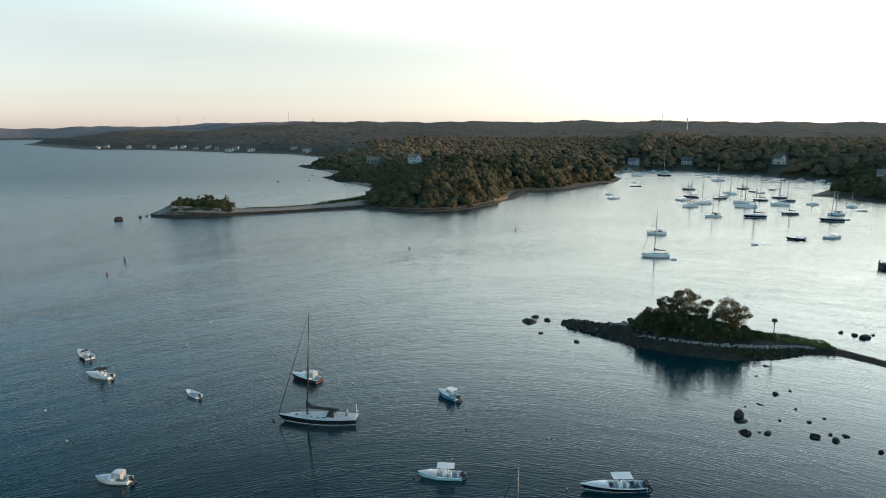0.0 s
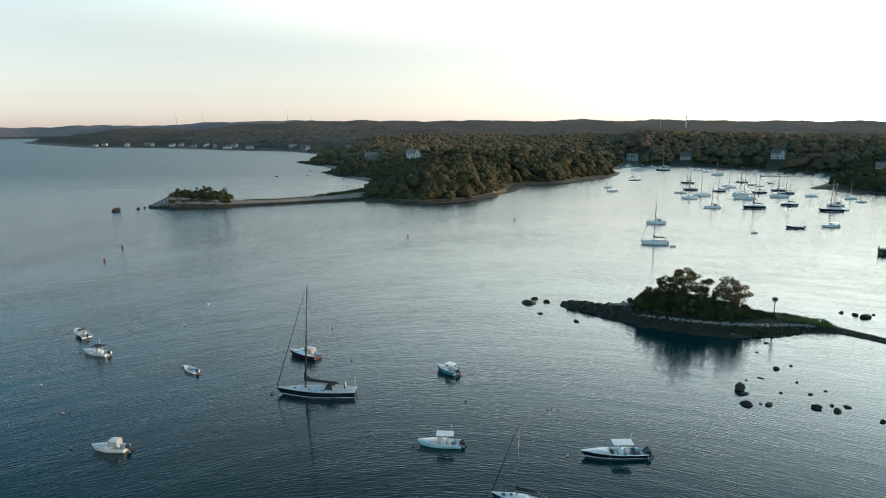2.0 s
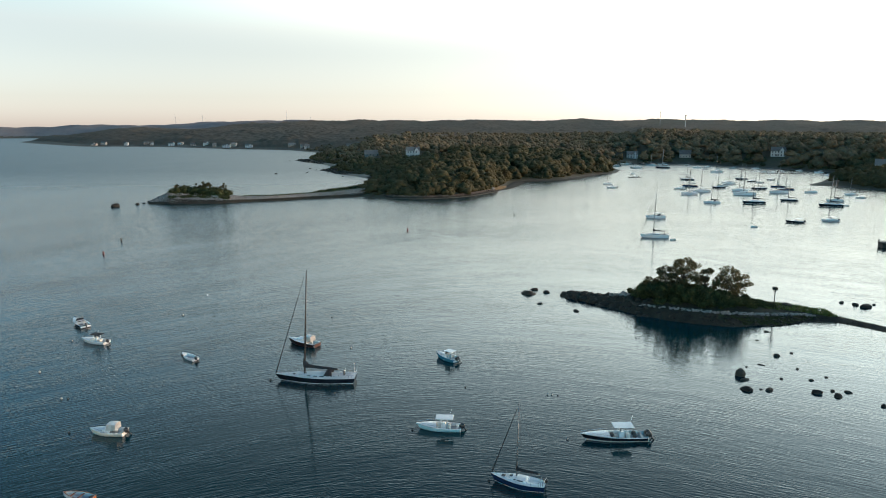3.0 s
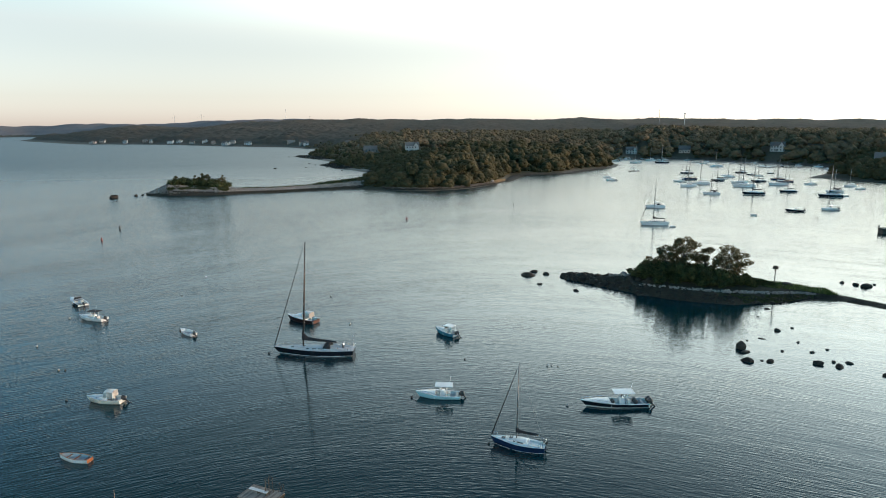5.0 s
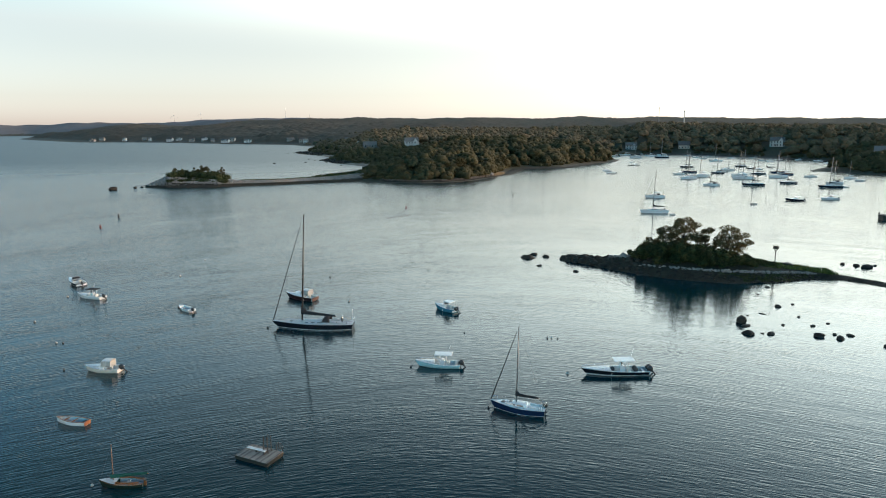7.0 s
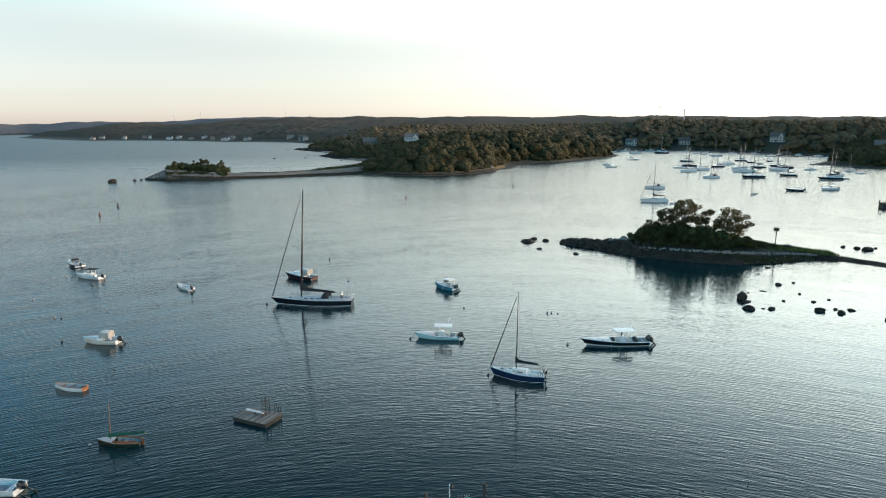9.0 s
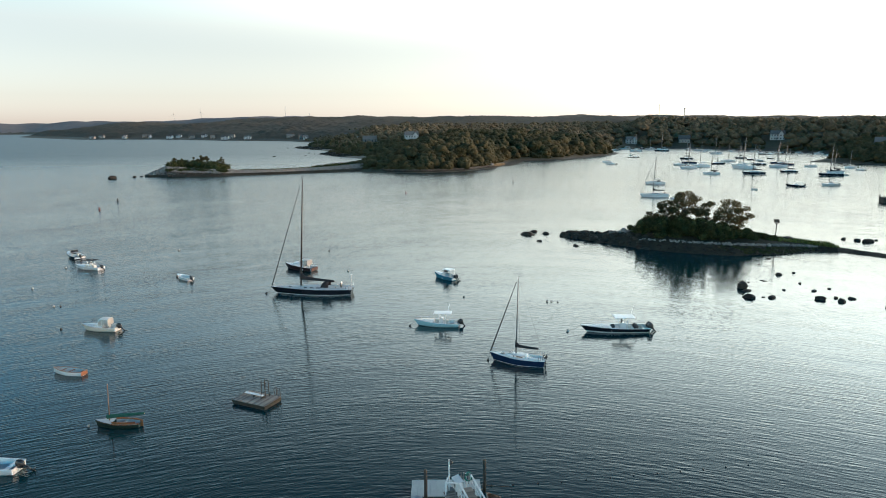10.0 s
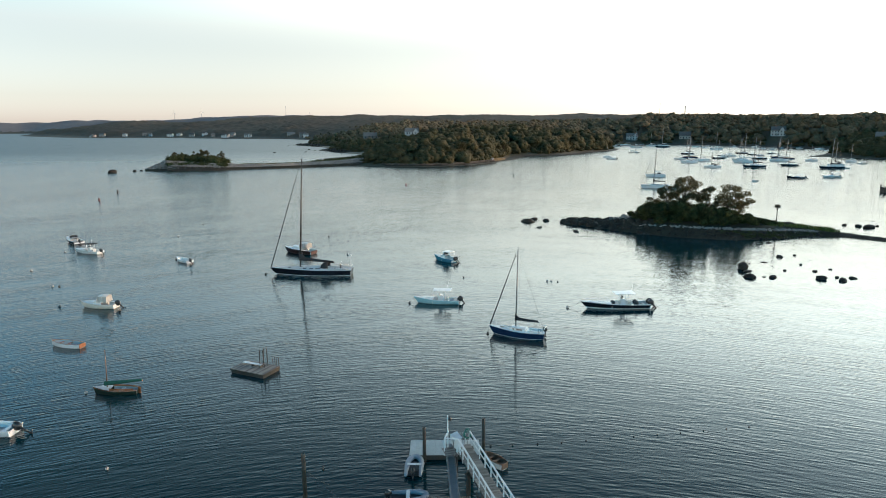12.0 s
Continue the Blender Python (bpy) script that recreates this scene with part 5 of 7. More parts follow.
    mast = part("mast", Geo().tube([(mx, 0, foot), (mx - rake * 0.5, 0, (foot + mast_top) / 2), tip], [r * 1.25, r * 1.15, r * 0.7], 8), spar, root, "", True)
    if fine:
        for q in (0.42, 0.70):
            z = foot + (mast_top - foot) * q
            part("spreader", Geo().tube([(mx - rake * q - 0.15, -beam * 0.26, z), (mx - rake * q, 0, z + 0.06), (mx - rake * q - 0.15, beam * 0.26, z)], r * 0.35, 5), spar, mast)
        part("masthead_wand", Geo().tube([tip, (tip[0] - 0.1, 0, tip[2] + 0.55)], 0.012, 4).tube([(tip[0] - 0.35, 0, tip[2] + 0.25), (tip[0] + 0.1, 0, tip[2] + 0.1)], 0.012, 4), WIRE, mast)
    bz = foot + boom_up * 0.35
    end = h.x(mast_s - 0.45, 1)
    boom = part("boom", Geo().tube([(mx - 0.05, 0, bz), (end, 0, bz - droop)], r * 0.9, 7), spar, root, "", True)
    rows = []
    n = 18
    for i in range(n):
        k = i / (n - 1)
        x = mx + 0.12 - k * (mx + 0.12 - end - 0.15)
        top = 0.10 + 0.034 * length * (1 - 0.72 * k) + (0.07 * length * max(0, 1 - k * 5.5) if k < 0.18 else 0)
        w = 0.016 * length * (1.15 - 0.6 * k)
        rows.append([(x, w * math.cos(a), bz + 0.02 - droop * k + (top if math.sin(a) > 0 else 0.10) * math.sin(a) + 0.012 * math.sin(9 * k)) for a in [2 * math.pi * j / 8 for j in range(8)]])
    g = Geo().loft(rows, True)
    g.add(rows[0], [tuple(range(8))]).add(rows[-1], [tuple(reversed(range(8)))])
    part("sail_cover", g, cover, boom, "dark cover over the stowed mainsail" if cover is CANVAS else "stowed mainsail", True, 50)
    # standing rigging
    bx = h.x(0.985, 1)
    thick = 0.012 if fine else 0.02
    part("furled_jib", Geo().tube([(bx, 0, h.bow + 0.15), (bx + (tip[0] - bx) * 0.94, 0, h.bow + (mast_top - h.bow) * 0.95)], [jib, jib * 0.4] if fine else 0.03, 6), WIRE if not fine else cover if cover is CANVAS else WHITE_CANVAS, root, "jib rolled round the forestay", True)
    part("backstay", Geo().tube([(h.x(0.01, 1), 0, h.stern), tip], thick * 0.8, 4), WIRE, root)
    for side in (1, -1):
        x, y, z = h.edge(mast_s - 0.02, 0.05, 0, side)
        part("shroud", Geo().tube([(x, y, z), (mx - rake * 0.7 - 0.15, side * beam * 0.26, foot + (mast_top - foot) * 0.70), (tip[0], 0, tip[2] - 0.2)], thick * 0.7, 4), WIRE, root)
    part("pulpit", h.rail(0.90, 0.995, 0.55, 0.014, 2, 0.04, True), STEEL, root, "steel bow rail")
    part("pushpit", h.rail(0.10, 0.005, 0.60, 0.022, 3, 0.06, True), STEEL, root, "steel stern rail")
    if fine:
        part("lifeline", h.rail(0.10, 0.90, 0.5, 0.007, 6, 0.06), STEEL, root, "wire lifelines on stanchions")
    if dodger:
        rows = []
        dx = h.x(0.335, 1)
        for k, (dxx, hh) in enumerate(((0.95, 0.05), (0.6, 0.55), (0.1, 0.72), (-0.55, 0.70))):
            w = beam * 0.27
            hh *= big_hood
            rows.append([(dx + dxx, w * math.cos(a), zt + cz * 0.6 + 0.05 + hh * max(0, math.sin(a)) ** 0.45) for a in [math.pi * j / 8 for j in range(9)]])
        ob = part("sprayhood", Geo().loft(rows), CANVAS, root, "black canvas sprayhood", True)
        ob.modifiers.new("thick", "SOLIDIFY").thickness = 0.03
        part("sprayhood_window", Geo().add([(dx + 0.80, -w * 0.6, zt + cz * 0.6 + 0.30), (dx + 0.80, w * 0.6, zt + cz * 0.6 + 0.30), (dx + 0.66, w * 0.55, zt + cz * 0.6 + 0.50), (dx + 0.66, -w * 0.55, zt + cz * 0.6 + 0.50),
                                             (dx + 0.84, -w * 0.6, zt + cz * 0.6 + 0.30), (dx + 0.84, w * 0.6, zt + cz * 0.6 + 0.30), (dx + 0.70, w * 0.55, zt + cz * 0.6 + 0.50), (dx + 0.70, -w * 0.55, zt + cz * 0.6 + 0.50)],
                                            [(4, 5, 6, 7), (3, 2, 1, 0), (0, 1, 5, 4), (2, 3, 7, 6)]), TINT, ob)
    if wheel:
        wx = h.x(0.13, 1)
        part("steering_wheel", Geo().tube([(wx, 0.55 * math.cos(a), zt + 0.75 + 0.55 * math.sin(a)) for a in [2 * math.pi * i / 18 for i in range(19)]], 0.025, 5).tube([(wx, -0.55, zt + 0.75), (wx, 0.55, zt + 0.75)], 0.015, 4).tube([(wx, 0, zt + 0.2), (wx, 0, zt + 1.3)], 0.015, 4), STEEL, root)
        part("binnacle", Geo().box(wx + 0.05, wx + 0.32, -0.14, 0.14, zt, zt + 0.95, 0.05), DARK_SEAT, root)
        for y in (-0.75, 0.75):
            part("winch", Geo().tube([(wx + 1.0, y * beam * 0.3, zt + 0.2), (wx + 1.0, y * beam * 0.3, zt + 0.42)], [0.11, 0.08], 10), STEEL, root)
        part("stern_pole", Geo().tube([(h.x(0.005, 1), 0.7, h.stern), (h.x(0.005, 1) - 0.05, 0.7, h.stern + 2.6)], 0.02, 5).blob((h.x(0.005, 1) - 0.05, 0.7, h.stern + 2.6), (0.16, 0.16, 0.1), 8, 4), WHITE_PAINT, root, "white pole with an aerial on the stern")
    if motor:
        outboard(root, h.x(0, 1) + 0.28, -0.35, h.stern - 0.05, 0.7, 4)
    return root


def motor_boat(name, label, length, beam, hull_mat, at=(0, 0, 0), heading=0, group="", bow=1.05, stern=0.7, style="console", engines=1, tilt=44, top=True, stripe=None, seats=1, inside=None, big=1.0, cover=None, fine=True, top_mat=None):
    """An open or half-decked motorboat. style: console, cabin, cuddy, skiff."""
    root = thing(name, label, "motorboat", group, at, heading)
    h = Hull(length, beam, bow, stern, 0.35, 0.9, 2.6, 0.12, 0.78)
    white = inside or WHITE_GEL
    part("hull", h.shell(), hull_mat, root, "", True, 45)
    if stripe:
        part("hull_stripe", h.band(0.24, 0.95, 0.008, True), stripe, root, "contrasting stripe along the topsides")
    part("waterline_stripe", h.band(0.0, 0.09), BLACK_HULL if hull_mat is not BLACK_HULL else WHITE_GEL, root, "stripe at the waterline")
    fore = {"console": 0.62, "cabin": 0.30, "cuddy": 0.52, "skiff": 0.82}[style]
    for side in (1, -1):
        part("gunwale", h.gunwale(0.0, fore + 0.02, 0.16 * beam / 2.4, 0.0, sides=(side,)), white, root, "", True, 40)
    part("cockpit_sole", h.sole(0.01, fore + 0.01, 0.16, 0.18 * beam / 2.4), COCKPIT if inside is None else inside, root, "cockpit floor")
    part("foredeck", h.deck(fore, 0.998, 0.0, 0.03, 0.06), white, root, "", True)
    # bulkhead under the foredeck's end, and the transom board
    x, y, z = h.edge(fore, 0.1)
    part("bulkhead", Geo().box(x - 0.03, x + 0.03, -y, y, 0.14, z + 0.02), white, root)
    x, y, z = h.edge(0.0, 0.05)
    part("transom_board", Geo().box(x + 0.02, x + 0.14, -y, y, 0.12, z - 0.06, 0.02), white, root)
    mid = h.x(0.42, 1)
    if style == "console":
        cs = part("console", Geo().add([(mid - 0.3 * big, -0.42, 0.16), (mid + 0.45 * big, -0.42, 0.16), (mid + 0.45 * big, 0.42, 0.16), (mid - 0.3 * big, 0.42, 0.16),
                                         (mid - 0.22 * big, -0.36, 1.18 * big), (mid + 0.22 * big, -0.36, 1.25 * big), (mid + 0.22 * big, 0.36, 1.25 * big), (mid - 0.22 * big, 0.36, 1.18 * big)],
                                        [(3, 2, 1, 0), (4, 5, 6, 7), (0, 1, 5, 4), (1, 2, 6, 5), (2, 3, 7, 6), (3, 0, 4, 7)]), white, root, "steering console")
        part("windscreen", Geo().add([(mid + 0.24 * big, -0.36, 1.22 * big), (mid + 0.24 * big, 0.36, 1.22 * big), (mid + 0.08 * big, 0.32, 1.62 * big), (mid + 0.08 * big, -0.32, 1.62 * big),
                                      (mid + 0.21 * big, -0.36, 1.22 * big), (mid + 0.21 * big, 0.36, 1.22 * big), (mid + 0.05 * big, 0.32, 1.62 * big), (mid + 0.05 * big, -0.32, 1.62 * big)],
                                     [(0, 1, 2, 3), (7, 6, 5, 4), (0, 4, 5, 1), (2, 6, 7, 3)]), TINT, cs)
        part("wheel", Geo().tube([(mid - 0.27 * big, 0.19 * math.cos(a), 1.05 * big + 0.19 * math.sin(a)) for a in [2 * math.pi * i / 12 for i in range(13)]], 0.018, 4), STEEL, cs)
        part("leaning_post", Geo().box(mid - 1.05 * big, mid - 0.65 * big, -0.45, 0.45, 0.16, 0.92 * big, 0.06), SEAT, root, "helm seat")
        part("forward_seat", Geo().box(mid + 0.5 * big, mid + 0.95 * big, -0.35, 0.35, 0.16, 0.62 * big, 0.06), SEAT, root, "cushioned seat before the console")
        if top:
            z = 1.98 * big
            tt = part("t_top", Geo().box(mid - 1.45 * big, mid + 1.2 * big, -0.85 * big, 0.85 * big, z, z + 0.07, 0.05), top_mat or WHITE_GEL, root, "black canvas sun top" if top_mat else "white hard top")
            for sx in (-0.55, 0.42):
                for sy in (-0.5, 0.5):
                    part("top_leg", Geo().tube([(mid + sx * big, sy * 0.9, 0.16), (mid + sx * big * 0.85, sy * 1.02, 1.2 * big), (mid + sx * big * 1.1, sy * 1.1 * big, z)], 0.045, 6), WHITE_PAINT, tt)
            part("aerial", Geo().tube([(mid - 0.8 * big, 0.5, z), (mid - 1.2 * big, 0.5, z + 1.6 * big)], 0.012, 4), WHITE_PAINT, tt)
    elif style in ("cabin", "cuddy"):
        s0, s1 = (0.32, 0.74) if style == "cabin" else (0.38, 0.66)
        hh = 0.62 if style == "cabin" else 0.42
        rows = []
        for s, k in ((s0, 1.0), (s0 + 0.18, 1.0), (s1 - 0.06, 0.9), (s1, 0.1)):
            x, y, z = h.edge(s)
            y *= 0.74
            rows.append([(x, -y, z), (x, -y * 0.88, z + hh * k), (x, 0, z + hh * k * 1.12), (x, y * 0.88, z + hh * k), (x, y, z)])
        trunk = part("cabin_trunk", Geo().loft(rows), white, root, "", True, 40)
        # windscreen frame and glass in panels
        xw, y, z = h.edge(s0 + 0.10)
        y *= 0.66
        base, hi = z + hh, z + hh + 0.55
        frame_geo = Geo()
        for a in (-1.0, -0.34, 0.34, 1.0):
            frame_geo.tube([(xw + 0.28 * (1 - abs(a) * 0.5), a * y, base), (xw - 0.02, a * y * 0.9, hi)], 0.025, 5)
        frame_geo.tube([(xw - 0.02, -y * 0.9, hi), (xw + 0.02, 0, hi + 0.04), (xw - 0.02, y * 0.9, hi)], 0.028, 5)
        screen = part("windscreen", frame_geo, ALUMINIUM, root, "framed windscreen")
        for a, b in ((-0.97, -0.37), (-0.31, 0.31), (0.37, 0.97)):
            pa, pb = (xw + 0.28 * (1 - abs(a) * 0.5), a * y, base), (xw + 0.28 * (1 - abs(b) * 0.5), b * y, base)
            qa, qb = (xw - 0.02, a * y * 0.9, hi), (xw - 0.02, b * y * 0.9, hi)
            ob = part("pane", Geo().add([pa, pb, qb, qa], [(0, 1, 2, 3)]), TINT, screen)
            ob.modifiers.new("thick", "SOLIDIFY").thickness = 0.012
        if cover:
            # boxy canvas roof on bent bows, with clear curtains let down all round
            x0, lo, ht = h.x(s0 - 0.17, 1), z + hh * 0.55, hi + 0.30
            stations = [(xw + 0.02, 0.94), (xw - 0.40, 1.0), ((xw + x0) / 2, 1.0), (x0, 0.95)]
            rows = [[(px, q * y * 0.95, lo + (ht - lo) * k - 0.16 * abs(q) ** 3) for q in (-1, -0.8, -0.4, 0, 0.4, 0.8, 1)] for px, k in stations]
            g = Geo().loft(rows)
            g.loft([[(c[0], c[1], c[2] - 0.05) for c in reversed(r)] for r in rows])
            hood = part("canvas_roof", g, WHITE_CANVAS, root, "pale canvas roof", True, 40)
            for sy in (-1, 1):
                rim = [r[0] if sy < 0 else r[-1] for r in rows]
                g = Geo().loft([[c, (c[0] + (0.22 if i == 0 else 0), sy * y * 1.04, lo)] for i, c in enumerate(rim)])
                side_sheet = part("side_curtain", g, cover, hood, "clear plastic side curtain")
                side_sheet.modifiers.new("thick", "SOLIDIFY").thickness = 0.015
                for i, c in enumerate(rim):
                    part("bow_frame", Geo().tube([(c[0] + (0.22 if i == 0 else 0), sy * y * 1.05, lo), (c[0], c[1], c[2] + 0.01)], 0.028, 5), WHITE_CANVAS, hood)
            for row, dx, name in ((rows[0], 0.22, "front_curtain"), (rows[-1], 0.0, "aft_curtain")):
                g = Geo().loft([list(row), [(c[0] + dx, c[1] * 1.04, lo) for c in row]])
                sheet = part(name, g, cover if name == "aft_curtain" else TINT, hood, "clear plastic curtain")
                sheet.modifiers.new("thick", "SOLIDIFY").thickness = 0.015
        elif top:
            x0, hi = h.x(s0 - 0.24, 1), hi + 0.10
            roof = part("hard_top", Geo().box(x0, xw + 0.30, -y * 1.06, y * 1.06, hi + 0.03, hi + 0.13, 0.06), white, root, "hard top over the helm")
            for sy in (-1, 1):
                part("top_post", Geo().tube([(xw - 0.05, sy * y * 0.92, base), (xw - 0.02, sy * y * 0.95, hi + 0.04)], 0.03, 6), white, roof)
                part("top_post", Geo().tube([(x0 + 0.1, sy * y * 0.92, h.sheer(0.2)), (x0 + 0.1, sy * y * 0.9, hi + 0.04)], 0.03, 6), white, roof)
        part("helm_seat", Geo().box(h.x(s0 - 0.10, 1), h.x(s0 - 0.05, 1), -y * 0.8, -y * 0.2, 0.16, 1.0, 0.05), SEAT, root)
    for i in range(seats):
        x = h.x(0.10 + 0.2 * i if style == "skiff" else 0.06, 1)
        y = h.edge(0.1 + 0.1 * i, 0.2)[1]
        part("bench_seat", Geo().box(x, x + 0.4, -y, y, 0.42, 0.52, 0.03), SEAT if style != "skiff" else white, root, "bench across the stern")
    if style == "console" and engines > 1:
        for x, y in ((mid - 1.7 * big, 0.35), (mid - 1.7 * big, -0.35), (mid + 1.3 * big, 0.0)):
            part("dark_seat", Geo().blob((x, y, 0.75), (0.36, 0.32, 0.38), 10, 6), DARK_SEAT, root, "dark moulded seat", True)
    if hull_mat is RED_HULL:
        x, y, z = h.edge(0.0, 0.06)
        part("transom_panel", Geo().box(x - 0.10, x - 0.02, -y, y, 0.12, z - 0.05, 0.02), MAHOGANY, root, "dark varnished red-brown transom")
    if engines:
        for i in range(engines):
            outboard(root, h.x(0, 1), (i - (engines - 1) / 2) * 0.62 * big, stern - 0.32, 1.0 * big, tilt)
    if style != "skiff" and fine:
        part("bow_rail", h.rail(fore if fore > 0.5 else 0.6, 0.99, 0.32, 0.014, 3, 0.06, True), STEEL, root, "steel bow rail")
    return root


def rowing_boat(name, label, length, beam, hull_mat, rim, inner, at, heading, group="", motor=False):
    root = thing(name, label, "rowing boat", group, at, heading)
    h = Hull(length, beam, 0.72, 0.5, 0.18, 0.7, 2.2, 0.08, 0.8)
    part("hull", h.shell(), hull_mat, root, "", True, 45)
    part("gunwale", h.gunwale(0.0, 0.99, 0.07, 0.004, None), rim, root, "wooden gunwale")
    part("inner_lining", h.gunwale(0.0, 0.99, 0.05, -0.03), inner, root)
    part("floor", h.sole(0.01, 0.97, 0.12, 0.1), inner, root)
    for s in (0.12, 0.45, 0.72):
        x, y, z = h.edge(s, 0.05)
        part("thwart", Geo().box(x - 0.12, x + 0.12, -y, y, z - 0.16, z - 0.12, 0.01), rim, root)
    x, y, z = h.edge(0.0, 0.02)
    part("transom_board", Geo().box(x + 0.0, x + 0.05, -y, y, 0.05, z + 0.02, 0.01), rim, root)
    x, y, z = h.edge(0.93, 0.05)
    part("breasthook", Geo().prism([(h.x(0.985, 1), 0), (x - 0.1, y + 0.02), (x - 0.1, -y - 0.02)], z + 0.0, z + 0.05), rim, root)
    if motor:
        outboard(root, h.x(0, 1), 0, 0.25, 0.6, 20)
    return root


def catboat(at, heading):
    root = thing("catboat", "dark-hulled wooden catboat with a varnished rim and green sail cover", "sailboat", "", at, heading)
    h = Hull(4.4, 1.55, 0.70, 0.46, 0.25, 0.66, 2.2, 0.05, 0.85)
    part("hull", h.shell(), GREEN_HULL, root, "", True, 45)
    part("rubbing_strake", h.band(0.86, 0.94, 0.015, True), VARNISH, root, "varnished rubbing strake")
    part("gunwale", h.gunwale(0.0, 0.62, 0.10, 0.0, None), VARNISH, root, "varnished side deck")
    part("inner_lining", h.gunwale(0.0, 0.62, 0.08, -0.03), DECK, root, "pale inside planking")
    part("foredeck", h.deck(0.60, 0.998, 0.0, 0.03), DECK, root, "pale foredeck", True)
    part("cockpit_sole", h.sole(0.02, 0.6, 0.15, 0.2), DECK, root)
    g = Geo()
    for side in (1, -1):
        g.loft([[h.edge(s, 0.2, 0.0, side), h.edge(s, 0.2, 0.16, side), h.edge(s, 0.225, 0.16, side), h.edge(s, 0.225, 0.0, side)] for s in [0.08 + 0.54 * i / 10 for i in range(11)]])
    part("coaming", g, VARNISH, root, "varnished cockpit coaming")
    part("thwart", Geo().box(-0.8, -0.5, -0.58, 0.58, 0.36, 0.41, 0.01), DECK, root)
    mast = part("mast", Geo().tube([(0.80, 0, 0.4), (0.62, 0, 4.5)], [0.06, 0.035], 8), TEAK, root, "weathered wooden mast", True)
    boom = part("boom", Geo().tube([(0.78, 0, 0.98), (-2.75, 0, 1.30)], 0.045, 7), VARNISH, root, "wooden boom", True)
    rows = []
    for i in range(9):
        k = i / 8
        x, z = 1.00 - 3.70 * k, 0.98 + 0.32 * k
        w = 0.17 * (1 - 0.55 * k)
        rows.append([(x, w * math.cos(a), z + 0.05 + (0.24 - 0.12 * k) * math.sin(a)) for a in [2 * math.pi * j / 8 for j in range(8)]])
    g = Geo().loft(rows, True)
    g.add(rows[0], [tuple(range(8))]).add(rows[-1], [tuple(reversed(range(8)))])
    part("sail_cover", g, GREEN_CANVAS, boom, "green canvas sail cover", True, 50)
    part("forestay", Geo().tube([(2.1, 0, 0.72), (0.63, 0, 4.35)], 0.006, 4), WIRE, root)
    part("rudder", Geo().box(-2.5, -2.22, -0.03, 0.03, -0.3, 0.62, 0.02), VARNISH, root)
    part("tiller", Geo().tube([(-2.35, 0, 0.62), (-1.5, 0, 0.72)], 0.025, 5), VARNISH, root)


def inflatable(at, heading, length=2.9, label="grey inflatable dinghy with a small black outboard"):
    root = thing("inflatable_dinghy", label, "dinghy", "inflatable dinghies by the dock", at, heading)
    w, r = 0.55, 0.21
    path = [(-length / 2, -w, r * 0.9), (length * 0.15, -w, r * 0.95), (length * 0.34, -w * 0.8, r * 1.1), (length * 0.46, -w * 0.35, r * 1.3), (length * 0.48, 0, r * 1.35), (length * 0.46, w * 0.35, r * 1.3), (length * 0.34, w * 0.8, r * 1.1), (length * 0.15, w, r * 0.95), (-length / 2, w, r * 0.9)]
    part("tube", Geo().tube(path, [r * 0.55] + [r] * 7 + [r * 0.55], 10), HYPALON, root, "grey inflated tube", True, 60)
    part("floor", Geo().box(-length * 0.44, length * 0.36, -w + 0.1, w - 0.1, 0.06, 0.12), DARK_SEAT, root)
    part("seat_board", Geo().box(-0.1, 0.16, -w, w, 0.34, 0.38, 0.01), WHITE_GEL, root)
    part("transom_board", Geo().box(-length * 0.44, -length * 0.44 + 0.05, -w + 0.15, w - 0.15, 0.05, 0.48, 0.01), DARK_SEAT, root)
    outboard(root, -length * 0.44, 0, 0.2, 0.62, 30)


# ---- the moored boats nearby ----
sail_yacht("sailing_yacht", "long black-hulled sailing yacht with dark mast and black sail cover", 14.6, 3.8, 20.4, BLACK_HULL, DECK, CANVAS, DARK_SPAR, (-23.5, 108.2, 0), 176.5, bow=1.26, stern=1.04,
           dodger=True, wheel=True, boom_up=3.4, jib=0.09, mast_s=0.672, rake=1.2, transom=0.72, droop=0.45, big_hood=1.3)
sail_yacht("sailing_sloop", "small navy-hulled sloop with a white cabin and black sail cover", 7.0, 2.4, 10.9, NAVY_HULL, WHITE_GEL, CANVAS, ALUMINIUM, (9.3, 73.4, 0), 160, bow=1.05, stern=0.8,
           motor=True, boom_up=2.6, jib=0.085, rake=0.15, mast_s=0.56)
motor_boat("centre_console_boat", "black and white centre-console boat with hard top and twin outboards", 9.6, 2.5, WHITE_GEL, (24.6, 85.4, 0), 181, stripe=BLACK_HULL, engines=2, bow=1.04, stern=0.66, seats=1, big=1.1)
motor_boat("centre_console_boat", "pale blue centre-console boat with a white hard top, on a mooring", 6.7, 2.4, PALE_BLUE, (-0.9, 88.9, 0), 175, bow=0.92, stern=0.54, engines=1)
motor_boat("cabin_boat", "blue-hulled walkaround boat with a white hard top and outboards", 5.1, 2.3, BLUE_HULL, (0.4, 118.6, 0), 141, style="cuddy", bow=1.12, stern=0.72, engines=2, big=0.85)
motor_boat("picnic_boat", "dark red-hulled launch with a white deckhouse, on a mooring", 7.3, 2.6, RED_HULL, (-29.9, 127.8, 0), 155, style="cabin", bow=1.2, stern=0.8, engines=0, cover=CLEAR_CANVAS)
motor_boat("cabin_boat", "dark-hulled open cruiser with a windscreen and brown cockpit seats", 7.4, 2.6, BLACK_HULL, (-85.6, 143.0, 0), 138, style="cuddy", bow=1.0, stern=0.65, engines=1, top=False, seats=1)
